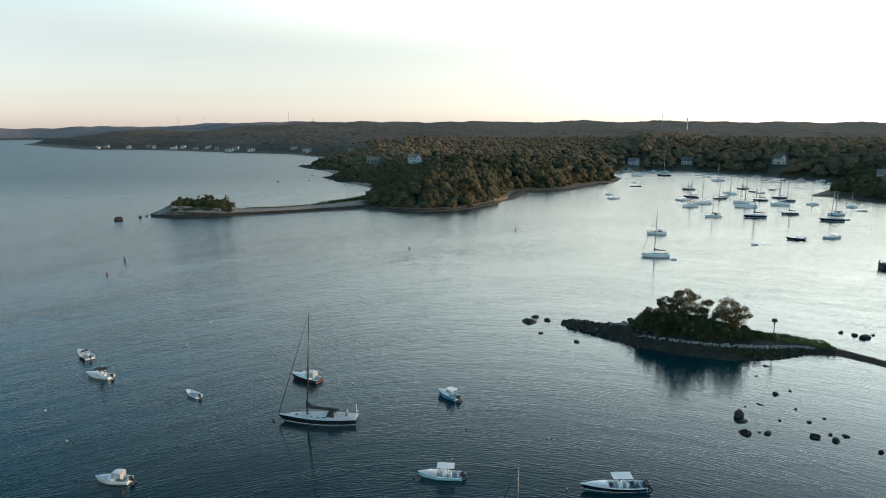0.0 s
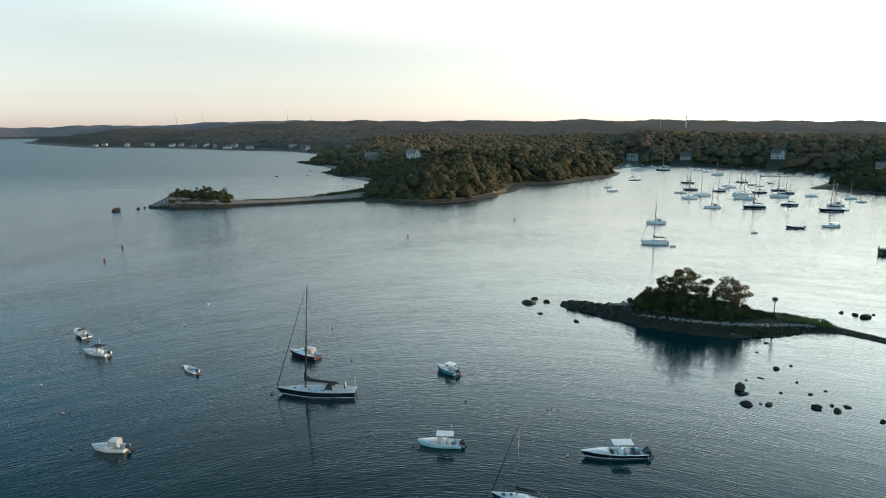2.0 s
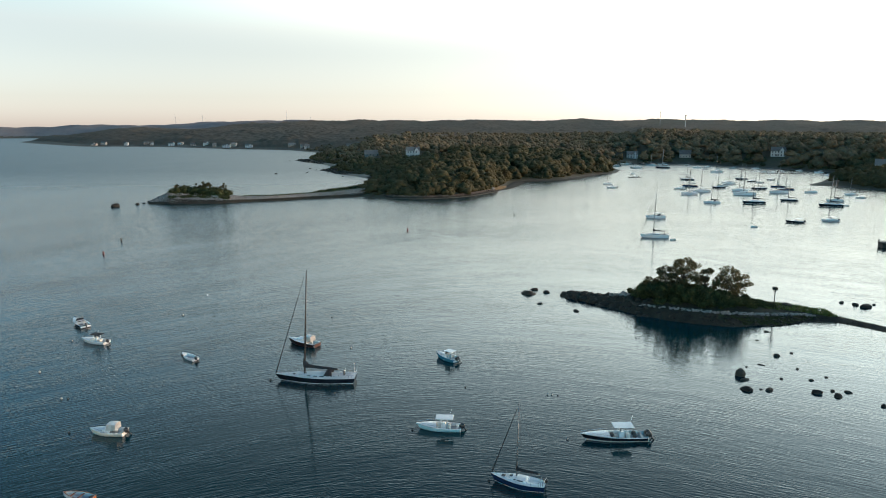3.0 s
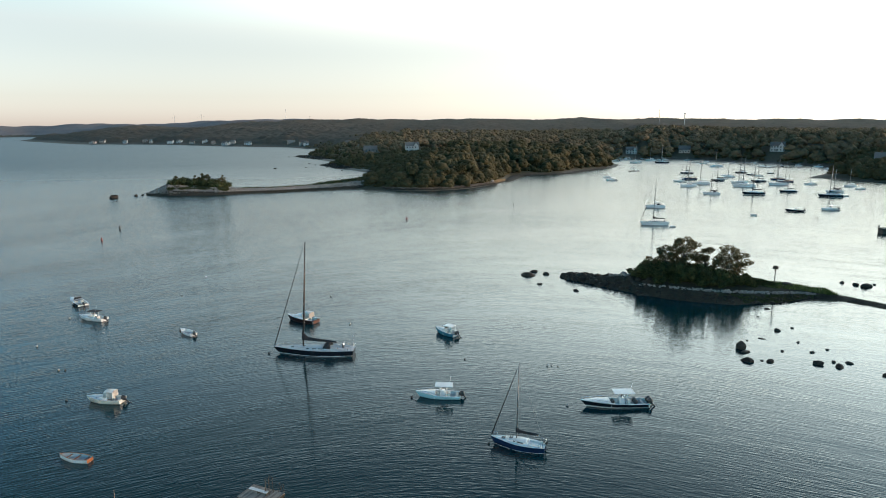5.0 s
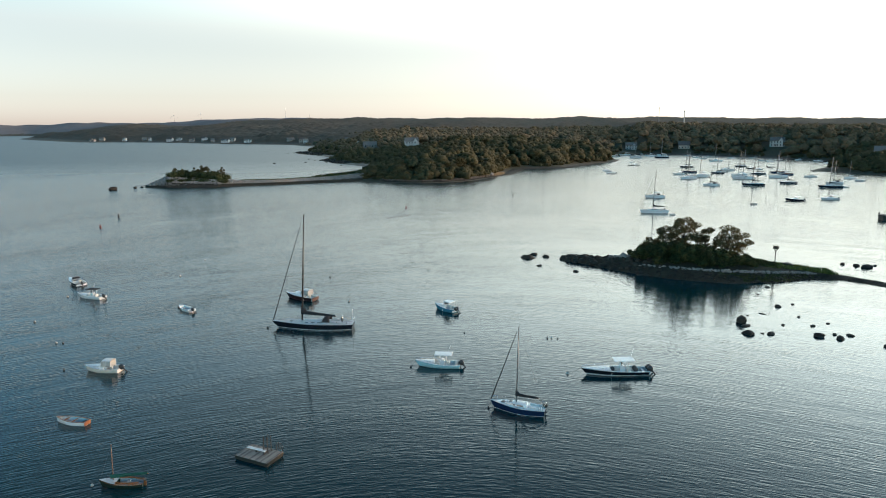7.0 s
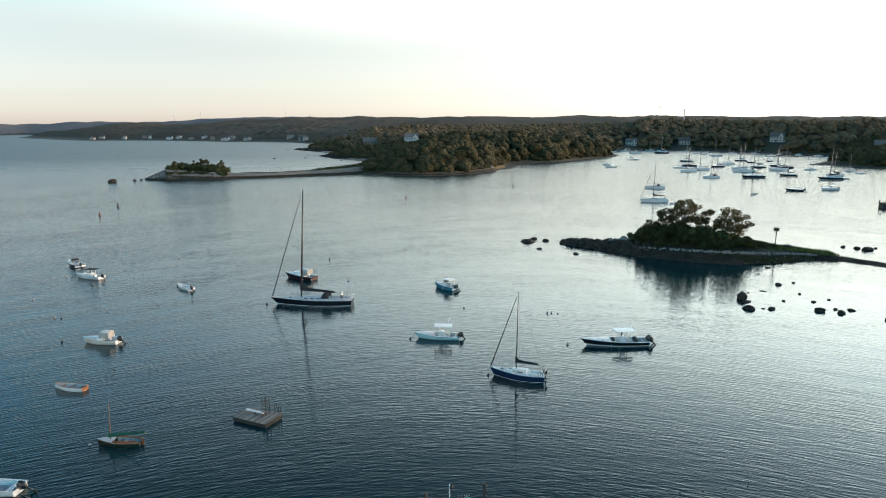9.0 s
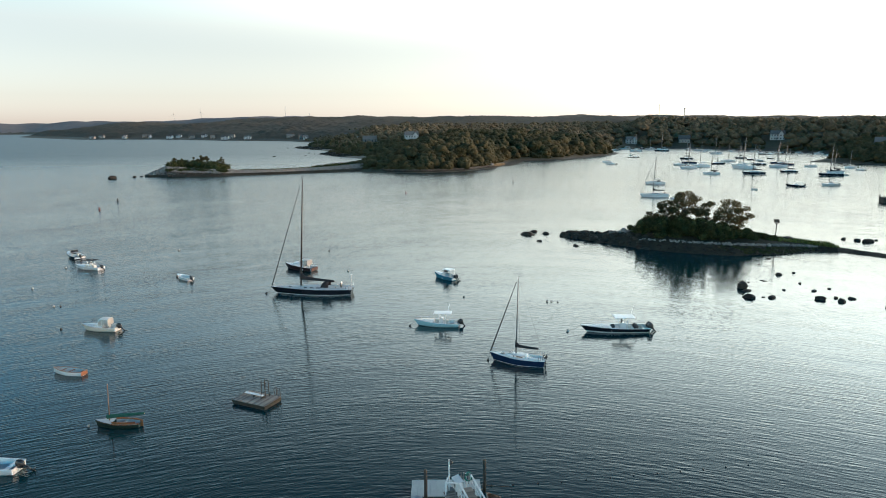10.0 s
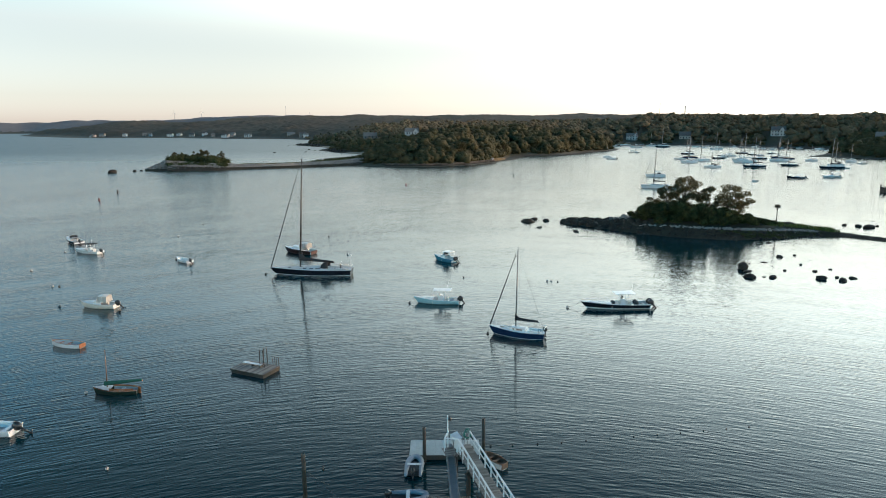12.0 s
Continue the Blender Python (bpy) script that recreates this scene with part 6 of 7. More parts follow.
motor_boat("centre_console_boat", "white centre-console boat with a dark flat sun top and black outboard", 6.6, 2.4, WHITE_GEL, (-75.2, 130.0, 0), 164, engines=1, bow=0.95, stern=0.58, top_mat=CANVAS)
motor_boat("skiff", "small white open skiff with a black outboard", 4.6, 1.8, WHITE_GEL, (-50.9, 120.0, 0), 143, style="skiff", engines=1, bow=0.75, stern=0.5, tilt=55)
motor_boat("cuddy_cruiser", "cream cuddy cruiser with a canvas-curtained top and outboard", 5.5, 2.2, CREAM_GEL, (-50.6, 88.0, 0), 176, style="cuddy", bow=0.95, stern=0.6, engines=1, cover=CLEAR_CANVAS, tilt=50)
rowing_boat("rowing_boat", "white wooden rowing boat with orange varnished rim and stern", 4.3, 1.5, WHITE_GEL, VARNISH, DECK, (-45.4, 70.9, 0), 168)
catboat((-32.4, 56.9, 0), 181)
motor_boat("skiff", "white open motorboat with a black outboard near the dock", 5.4, 2.1, WHITE_GEL, (-39.6, 48.6, 0), 178, style="skiff", engines=1, bow=0.85, stern=0.6, tilt=62)
sail_yacht("sailing_yacht", "white-hulled sailing yacht with a dark sail cover and stern arch", 11.2, 3.5, 15.6, WHITE_GEL, DECK, CANVAS, ALUMINIUM, (85.6, 256.5, 0), 172, bow=1.35, stern=1.15, wheel=True, boom_up=3.0)
sail_yacht("sailing_yacht", "white-hulled sailing yacht with a pale sun awning", 9.6, 3.1, 13.8, WHITE_GEL, DECK, WHITE_CANVAS, ALUMINIUM, (104, 312, 0), 172, bow=1.25, stern=1.05, dodger=True, boom_up=2.4)


# ---- the fleet inside the harbour ----
def build_fleet():
    group = "boats moored inside the harbour"
    pale = sail_yacht("sailing_yacht", "white-hulled sailing yacht on a harbour mooring", 9.5, 3.0, 13.0, WHITE_GEL, DECK, WHITE_CANVAS, ALUMINIUM, group=group, fine=False, bow=1.25, stern=1.0)
    covered = sail_yacht("sailing_yacht", "white-hulled sailing yacht with a black sail cover on a harbour mooring", 9.5, 3.0, 13.2, WHITE_GEL, DECK, CANVAS, ALUMINIUM, group=group, fine=False, bow=1.25, stern=1.0, dodger=True)
    dark = sail_yacht("sailing_yacht", "dark-hulled sailing yacht on a harbour mooring", 9.5, 2.9, 13.0, BLACK_HULL, DECK, CANVAS, ALUMINIUM, group=group, fine=False, bow=1.15, stern=0.95)
    navy = sail_yacht("sailing_yacht", "navy-hulled daysailer on a harbour mooring", 8.0, 2.4, 11.0, NAVY_HULL, TEAK, WHITE_CANVAS, ALUMINIUM, group=group, fine=False, bow=1.0, stern=0.75)
    launch = motor_boat("motorboat", "white cabin motorboat on a harbour mooring", 7.5, 2.6, WHITE_GEL, group=group, style="cuddy", engines=1, fine=False)
    darkm = motor_boat("motorboat", "dark-hulled motorboat with a white deck on a harbour mooring", 8.0, 2.6, BLACK_HULL, group=group, style="cuddy", engines=1, fine=False, bow=1.2)
    small = rowing_boat("rowing_boat", "small grey rowing dinghy lying to a mooring", 3.0, 1.3, WHITE_GEL, TEAK, DECK, (0, 0, 0), 0, group)
    base = {"p": (pale, 9.5), "c": (covered, 9.5), "d": (dark, 9.5), "n": (navy, 8.0), "m": (launch, 7.5), "k": (darkm, 8.0), "s": (small, 3.0)}
    used = set()
    for x, y, kind, length, turn in FLEET:
        ob, own = base[kind]
        m = pose(x, y, 0, 0, 0, turn) @ Matrix.Scale(length / own, 4)
        if kind in used:
            copy_thing(ob, m)
        else:
            used.add(kind)
            ob.matrix_basis = m


FLEET = [
    (123, 470, "m", 7.7, 173), (202, 533, "d", 10.7, 168), (168, 456, "m", 8.3, 169), (182, 474, "n", 10.8, 155), (161, 420, "p", 11.4, 185), (175, 435, "p", 10.2, 180),
    (156, 371, "c", 9.5, 170), (198, 462, "d", 8.7, 177), (207, 476, "m", 6.8, 174), (222, 506, "m", 6.0, 168), (219, 492, "p", 7.9, 179), (248, 535, "d", 8.6, 170),
    (203, 439, "p", 8.8, 170), (195, 415, "p", 11.8, 166), (245, 511, "k", 6.8, 175), (246, 500, "m", 5.5, 171), (179, 368, "d", 11.3, 176), (222, 451, "d", 9.0, 168),
    (268, 526, "k", 7.0, 173), (242, 464, "n", 7.2, 166), (222, 424, "p", 10.6, 178), (238, 445, "n", 7.6, 173), (205, 379, "d", 8.9, 174), (244, 425, "p", 6.8, 175),
    (214, 352, "d", 11.1, 165), (230, 375, "c", 10.0, 177), (261, 410, "p", 6.9, 186), (256, 392, "m", 5.5, 161), (224, 354, "s", 2.7, 160), (163, 294, "k", 9.3, 161),
    (181, 297, "m", 7.8, 178), (138, 281, "s", 3.1, 173), (91, 250, "s", 2.6, 180), (261, 616, "p", 10.3, 177), (267, 661, "m", 7.0, 173), (191, 718, "m", 9.6, 174),
    (211, 748, "m", 13.0, 171), (205, 687, "p", 11.0, 178), (235, 731, "p", 9.4, 164), (232, 684, "d", 13.0, 169), (269, 685, "m", 8.5, 174), (284, 695, "m", 7.3, 185),
    (321, 664, "m", 7.7, 167), (306, 619, "m", 6.7, 164), (307, 603, "m", 6.5, 168), (323, 617, "k", 7.5, 179), (351, 602, "m", 8.0, 170), (302, 654, "k", 5.7, 181),
    (302, 673, "m", 7.0, 159), (345, 625, "m", 6.5, 180), (340, 570, "m", 6.0, 179), (177, 604, "s", 3.6, 162), (233, 760, "k", 8.1, 173), (127, 498, "p", 5.5, 181),
    (251, 739, "p", 9.2, 173), (275, 727, "m", 6.4, 179),
]
build_fleet()


# ---- the dock ----
def local_box(name, parent, mat, size, at, turn=0.0, label="", cut=0.0):
    g = Geo().box(-size[0] / 2, size[0] / 2, -size[1] / 2, size[1] / 2, 0, size[2], cut)
    ob = part(name, g, mat, parent, label)
    ob.matrix_basis = pose(*at, 0, 0, turn)
    return ob


def beam(name, parent, mat, p, q, wide, high, label=""):
    """A squared bar from p to q."""
    p, q = Vector(p), Vector(q)
    d = (q - p).normalized()
    side = d.cross(Vector((0, 0, 1)) if abs(d.z) < 0.95 else Vector((0, 1, 0))).normalized() * wide / 2
    up = side.cross(d).normalized() * high / 2
    ring = lambda c: [c - side - up, c + side - up, c + side + up, c - side + up]
    g = Geo().loft([ring(p), ring(q)], True)
    g.add(ring(p), [(3, 2, 1, 0)]).add(ring(q), [(0, 1, 2, 3)])
    return part(name, g, mat, parent, label)


def pile(x, y, top, r=0.135, wet=0.9, group="dock piles"):
    root = thing("mooring_pile", "tall weathered timber mooring pile, dark and wet below", "pile", group, (x, y, 0))
    part("shaft", Geo().tube([(0, 0, wet), (0.01, 0, (top + wet) / 2), (0, 0, top - 0.04), (0, 0, top)], [r, r * 0.98, r * 0.95, r * 0.8], 12), PILE_WOOD, root, "", True, 50)
    part("wet_foot", Geo().tube([(0, 0, -2.0), (0, 0, wet)], [r * 1.02, r * 1.01], 12), WET_PILE, root, "dark wet foot", True, 50)
    return root


PIER_END, PIER_WAY = Vector((1.68, 41.7, 0)), Vector((1.9, -7.05, 0)).normalized()
PIER_SIDE = Vector((-PIER_WAY.y, PIER_WAY.x, 0))  # towards the right
PIER_DECK, PIER_WIDE, PIER_LONG = 2.2, 1.24, 27.0


def pier_point(along, across, z):
    return PIER_END + PIER_WAY * along + PIER_SIDE * across + Vector((0, 0, z))


def build_pier():
    root = thing("pier", "narrow wooden pier with white painted railings", "pier")
    turn = math.degrees(math.atan2(PIER_WAY.y, PIER_WAY.x))
    plank = None
    for i in range(int(PIER_LONG / 0.15)):
        p = pier_point(0.075 + i * 0.15, 0, PIER_DECK - 0.04)
        if plank is None:
            plank = local_box("plank", root, DOCK_WOOD, (0.14, PIER_WIDE, 0.04), p, turn, cut=0.006)
        else:
            ob = new("plank", plank.data)
            ob.parent = root
            ob.matrix_basis = pose(p.x, p.y, p.z + 0.003 * math.sin(i * 7.3), 0, 0, turn + 0.5 * math.sin(i * 3.1))
    for s in (-0.55, 0, 0.55):
        beam("stringer", root, WET_PILE, pier_point(0, s, PIER_DECK - 0.14), pier_point(PIER_LONG, s, PIER_DECK - 0.14), 0.09, 0.18)
    for i in range(9):
        for s in (-0.62, 0.62):
            p = pier_point(0.4 + i * 3.2, s, 0)
            part("pile", Geo().tube([(p.x, p.y, -2), (p.x, p.y, PIER_DECK - 0.06)], 0.13, 9), WET_PILE, root, "", True, 50)
        beam("cross_beam", root, WET_PILE, pier_point(0.4 + i * 3.2, -0.8, PIER_DECK - 0.28), pier_point(0.4 + i * 3.2, 0.8, PIER_DECK - 0.28), 0.14, 0.14)
    for s, first in ((-0.58, 0.9), (0.58, -0.2)):
        rail = beam("top_rail", root, WHITE_PAINT, pier_point(first, s, PIER_DECK + 1.02), pier_point(PIER_LONG, s, PIER_DECK + 1.02), 0.12, 0.05, "white painted handrail")
        beam("mid_rail", root, WHITE_PAINT, pier_point(first, s, PIER_DECK + 0.52), pier_point(PIER_LONG, s, PIER_DECK + 0.52), 0.04, 0.09, "white painted rail")
        n = int((PIER_LONG - first) / 1.25)
        for i in range(n + 1):
            a = first + i * 1.25
            beam("rail_post", root, WHITE_PAINT, pier_point(a, s * 1.04, PIER_DECK - 0.25), pier_point(a, s * 1.04, PIER_DECK + 1.0), 0.09, 0.09, "white post")
    # sloping rail and gate frame at the head
    beam("sloping_rail", root, WHITE_PAINT, pier_point(-0.2, 0.58, PIER_DECK + 1.02), pier_point(-1.35, 0.56, PIER_DECK + 0.35), 0.10, 0.05)
    beam("rail_post", root, WHITE_PAINT, pier_point(-1.3, 0.62, 0.5), pier_point(-1.3, 0.62, PIER_DECK + 0.4), 0.08, 0.08)
    beam("head_rail", root, WHITE_PAINT, pier_point(0.9, -0.58, PIER_DECK + 1.02), pier_point(0.55, -1.55, PIER_DECK + 1.0), 0.1, 0.06)
    beam("head_rail", root, WHITE_PAINT, pier_point(0.9, -0.58, PIER_DECK + 0.98), pier_point(1.5, -0.58, PIER_DECK - 0.1), 0.08, 0.06)
    for a, s in ((0.55, -1.55), (0.1, -1.35), (0.9, -0.70)):
        beam("rail_post", root, WHITE_PAINT, pier_point(a, s, PIER_DECK - 0.35), pier_point(a, s, PIER_DECK + 1.0), 0.09, 0.09)
    beam("head_rail", root, WHITE_PAINT, pier_point(0.55, -1.55, PIER_DECK + 0.98), pier_point(-0.5, -0.95, PIER_DECK + 0.98), 0.1, 0.06)
    # landing boards beside the head
    for i in range(8):
        local_box("landing_plank", root, DOCK_WOOD, (0.14, 0.9, 0.04), pier_point(0.15 + i * 0.16, -1.18, PIER_DECK - 0.05), turn, cut=0.005)
    # ladder and cleats on the outside of the pier
    for a in (1.6, 4.2, 6.5):
        p = pier_point(a, -0.9, 0)
        lad = Geo()
        for dx in (-0.2, 0.2):
            e = p + PIER_WAY * dx
            lad.tube([(e.x, e.y, -0.4), (e.x, e.y, PIER_DECK)], 0.03, 6)
        for k in range(7):
            e, f = p + PIER_WAY * -0.2, p + PIER_WAY * 0.2
            lad.tube([(e.x, e.y, 0.1 + 0.3 * k), (f.x, f.y, 0.1 + 0.3 * k)], 0.02, 5)
        part("ladder", lad, PILE_WOOD, root, "wooden ladder down to the water")


def build_dock_float():
    root = thing("dock_float", "floating dock with a pale painted deck", "dock", at=(0.35, 44.6, 0))
    part("float_body", Geo().box(-2.75, 2.75, -1.15, 1.15, -0.15, 0.30, 0.03), WET_PILE, root, "dark float under the deck")
    for i in range(11):
        part("deck_panel", Geo().box(-2.8 + i * 0.51, -2.8 + i * 0.51 + 0.504, -1.22, 1.22, 0.31, 0.46, 0.02), PALE_DECK, root)
    part("fender_board", Geo().box(-2.85, 2.85, -1.29, -1.23, 0.08, 0.44, 0.01), PILE_WOOD, root, "weathered fender board")
    for i in range(5):
        x = 0.95 + i * 0.22
        part("kayak_rack", Geo().tube([(x, 0.5, 0.46), (x, 0.5, 1.15), (x + 0.05, 0.8, 1.22), (x + 0.08, 1.1, 1.15), (x + 0.08, 1.1, 0.46)], 0.022, 6), ALUMINIUM, root, "bent metal rack")
    # ramp down to the inner float
    ramp = thing("gangway", "narrow grey aluminium gangway sloping down to a float", "gangway")
    p, q = Vector((0.66, 42.2, 1.95)), Vector((1.12, 34.5, 0.62))
    beam("tread", ramp, GREY_RAMP, p, q, 0.5, 0.08, "grey ribbed walkway")
    for s in (-0.27, 0.27):
        off = Vector((s, 0, 0))
        beam("side_beam", ramp, GREY_RAMP, p + off, q + off, 0.06, 0.2)
        part("hand_rail", Geo().tube([p + off + Vector((0, 0, 0.85)), q + off + Vector((0, 0, 0.85))], 0.025, 6), ALUMINIUM, ramp, "thin metal handrail")
        for k in range(7):
            c = p.lerp(q, k / 6) + off
            part("rail_post", Geo().tube([c, c + Vector((0, 0, 0.85))], 0.02, 5), ALUMINIUM, ramp)
    root = thing("dock_float", "low weathered boarded float at the foot of the gangway", "dock", at=(0.35, 35.6, 0))
    part("float_body", Geo().box(-1.35, 1.75, -3.0, 2.2, -0.15, 0.30, 0.03), WET_PILE, root)
    for i in range(26):
        part("plank", Geo().box(-1.4, 1.8, -3.05 + i * 0.203, -3.05 + i * 0.203 + 0.19, 0.31, 0.36, 0.006), DOCK_WOOD, root)
    lamp = thing("lamp_post", "white lamp post with a dark lamp head on the pier", "lamp")
    e = pier_point(-0.35, -0.85, 0) - Vector((0.18, 0, 0))
    part("post", Geo().box(e.x - 0.045, e.x + 0.045, e.y - 0.045, e.y + 0.045, 0.4, 4.5, 0.01), WHITE_PAINT, lamp)
    part("lamp_head", Geo().blob((e.x + 0.16, e.y, 4.22), (0.15, 0.13, 0.17), 10, 6).tube([(e.x, e.y, 4.46), (e.x + 0.16, e.y, 4.45), (e.x + 0.16, e.y, 4.35)], 0.025, 6), OUTBOARD, lamp, "dark lamp head", True, 50)
    box = thing("dock_locker", "white painted dock locker with a sloping lid", "locker")
    e = pier_point(-0.15, -0.45, 0)
    b = part("locker_body", Geo().box(-0.27, 0.27, -0.52, 0.52, 0, 0.6, 0.02), WHITE_PAINT, box)
    b.matrix_basis = pose(e.x, e.y, PIER_DECK - 0.02, 0, 0, 20)
    b = part("lid", Geo().loft([[(-0.38, -0.8, 0), (0.38, -0.8, 0.14), (0.38, -0.8, 0.19), (-0.38, -0.8, 0.05)], [(-0.38, 0.8, 0), (0.38, 0.8, 0.14), (0.38, 0.8, 0.19), (-0.38, 0.8, 0.05)]], True).add([(-0.38, -0.8, 0), (0.38, -0.8, 0.14), (0.38, -0.8, 0.19), (-0.38, -0.8, 0.05)], [(0, 1, 2, 3)]).add([(-0.38, 0.8, 0), (0.38, 0.8, 0.14), (0.38, 0.8, 0.19), (-0.38, 0.8, 0.05)], [(3, 2, 1, 0)]), WHITE_PAINT, box)
    b.matrix_basis = pose(e.x, e.y, PIER_DECK + 0.59, 0, 0, 20)
    b.scale = (0.76, 0.68, 1)
    rope = Geo()
    e = pier_point(-0.15, 0.45, PIER_DECK + 0.85)
    for k in range(5):
        rope.tube([(e.x + (0.22 + 0.02 * k) * math.cos(a), e.y + 0.03 * k - 0.06, e.z + (0.38 - 0.03 * k) * math.sin(a) - 0.06 * k) for a in [2 * math.pi * i / 14 for i in range(15)]], 0.022, 5)
    tagged(part("rope_coil", rope, ROPE, smooth=True), "coil of green rope hung on the pier railing", "rope")
    pile(-1.25, 43.1, 2.95)
    pile(3.45, 44.6, 2.9)
    pile(-9.6, 38.4, 3.35, 0.155, 2.2)
    pole = thing("outhaul_pole", "thin horizontal pole with a line hanging to the water", "pole")
    part("spar", Geo().tube([(3.5, 44.4, 0.75), (5.6, 44.2, 0.72)], 0.03, 6), PILE_WOOD, pole)
    part("line", Geo().tube([(5.6, 44.2, 0.72), (5.62, 44.2, -0.3)], 0.012, 4), WIRE, pole)
    lines = thing("mooring_line", "thin slack mooring lines on the outer pile", "rope")
    for k, (ex, ey, ez) in enumerate(((-8.0, 39.6, 0.15), (-7.0, 38.0, 0.1), (-6.4, 37.2, 0.1))):
        part("line", Geo().tube([(-9.5, 38.4, 2.1 - 0.2 * k), ((-9.5 + ex) / 2, (38.4 + ey) / 2, 1.0), (ex, ey, ez)], 0.014, 4), WIRE, lines)
    part("block", Geo().blob((-8.4, 39.2, 1.75), (0.12, 0.12, 0.2), 8, 5), OUTBOARD, lines, "dark pulley block")
    inflatable((-2.0, 42.1, 0.05), 88, 2.7)
    inflatable((-2.3, 38.0, 0.05), 2, 2.8)
    rowing_boat("rowing_boat", "small white wooden dinghy with a bare wood inside, beside the pier", 2.1, 1.05, WHITE_GEL, TEAK, TEAK, (4.2, 42.7, 0), 132)


build_pier()
build_dock_float()


# ---- swimming float ----
def build_swim_float():
    root = thing("swim_float", "square wooden swimming float with a diving board and ladders", "swim float", at=(-20.05, 62.3, 0.14), heading=-25)
    part("float_body", Geo().box(-2.15, 2.15, -1.3, 1.3, -0.35, 0.28, 0.02), WET_PILE, root, "dark floats under the deck")
    for i in range(18):
        x = -2.2 + i * 0.2445
        part("plank", Geo().box(x, x + 0.235, -1.35, 1.35, 0.30, 0.345 + 0.004 * math.sin(i * 5), 0.006), DOCK_WOOD, root)
    for y in (-1.37, 1.33):
        part("skirt_board", Geo().box(-2.2, 2.2, y, y + 0.04, 0.10, 0.30, 0.005), WET_PILE, root)
    for x in (-2.24, 2.2):
        part("skirt_board", Geo().box(x, x + 0.04, -1.35, 1.35, 0.10, 0.30, 0.005), WET_PILE, root)
    board = part("diving_board", Geo().box(-1.75, 0.75, 0.05, 0.45, 0.62, 0.67, 0.015), WHITE_GEL, root, "white diving board")
    for x in (-0.5, 0.6):
        part("board_support", Geo().box(x, x + 0.08, 0.0, 0.5, 0.345, 0.62, 0.01), PILE_WOOD, board)
    tower = Geo()
    for x in (0.35, 0.95):
        for y in (0.35, 0.95):
            tower.tube([(x, y, 0.33), (0.65 + (x - 0.65) * 0.7, y, 2.25)], 0.045, 6)
    for k in range(5):
        z = 0.65 + 0.36 * k
        tower.tube([(0.38 + 0.03 * k, 0.35, z), (0.92 - 0.03 * k, 0.35, z)], 0.025, 5).tube([(0.38 + 0.03 * k, 0.95, z), (0.92 - 0.03 * k, 0.95, z)], 0.025, 5)
    part("ladder_frame", tower, PILE_WOOD, root, "grey metal climbing frame")
    for dx in (1.45, 1.95):
        part("ladder_rail", Geo().tube([(dx, 1.2, 0.3), (dx, 1.15, 1.2), (dx, 1.28, 1.32), (dx, 1.5, 1.25), (dx, 1.55, -0.4)], 0.035, 6), PILE_WOOD, root, "metal boarding ladder rail")
    for k in range(3):
        part("ladder_rung", Geo().tube([(1.45, 1.54, 0.1 - 0.25 * k + 0.2), (1.95, 1.54, 0.1 - 0.25 * k + 0.2)], 0.02, 5), STEEL, root)


build_swim_float()


# ---- buoys ----
def buoy(x, y, r, mat, label, group="mooring buoys"):
    root = thing("mooring_buoy", label, "buoy", group, (x, y, 0))
    part("ball", Geo().blob((0, 0, r * 0.3), (r * 0.65, r * 0.65, r * 0.62), 12, 8), mat, root, "", True)
    part("stem", Geo().tube([(0, 0, r * 0.8), (0, 0, r * 1.25)], r * 0.12, 6), BUOY_DARK, root, "short stem with a ring")
    return root


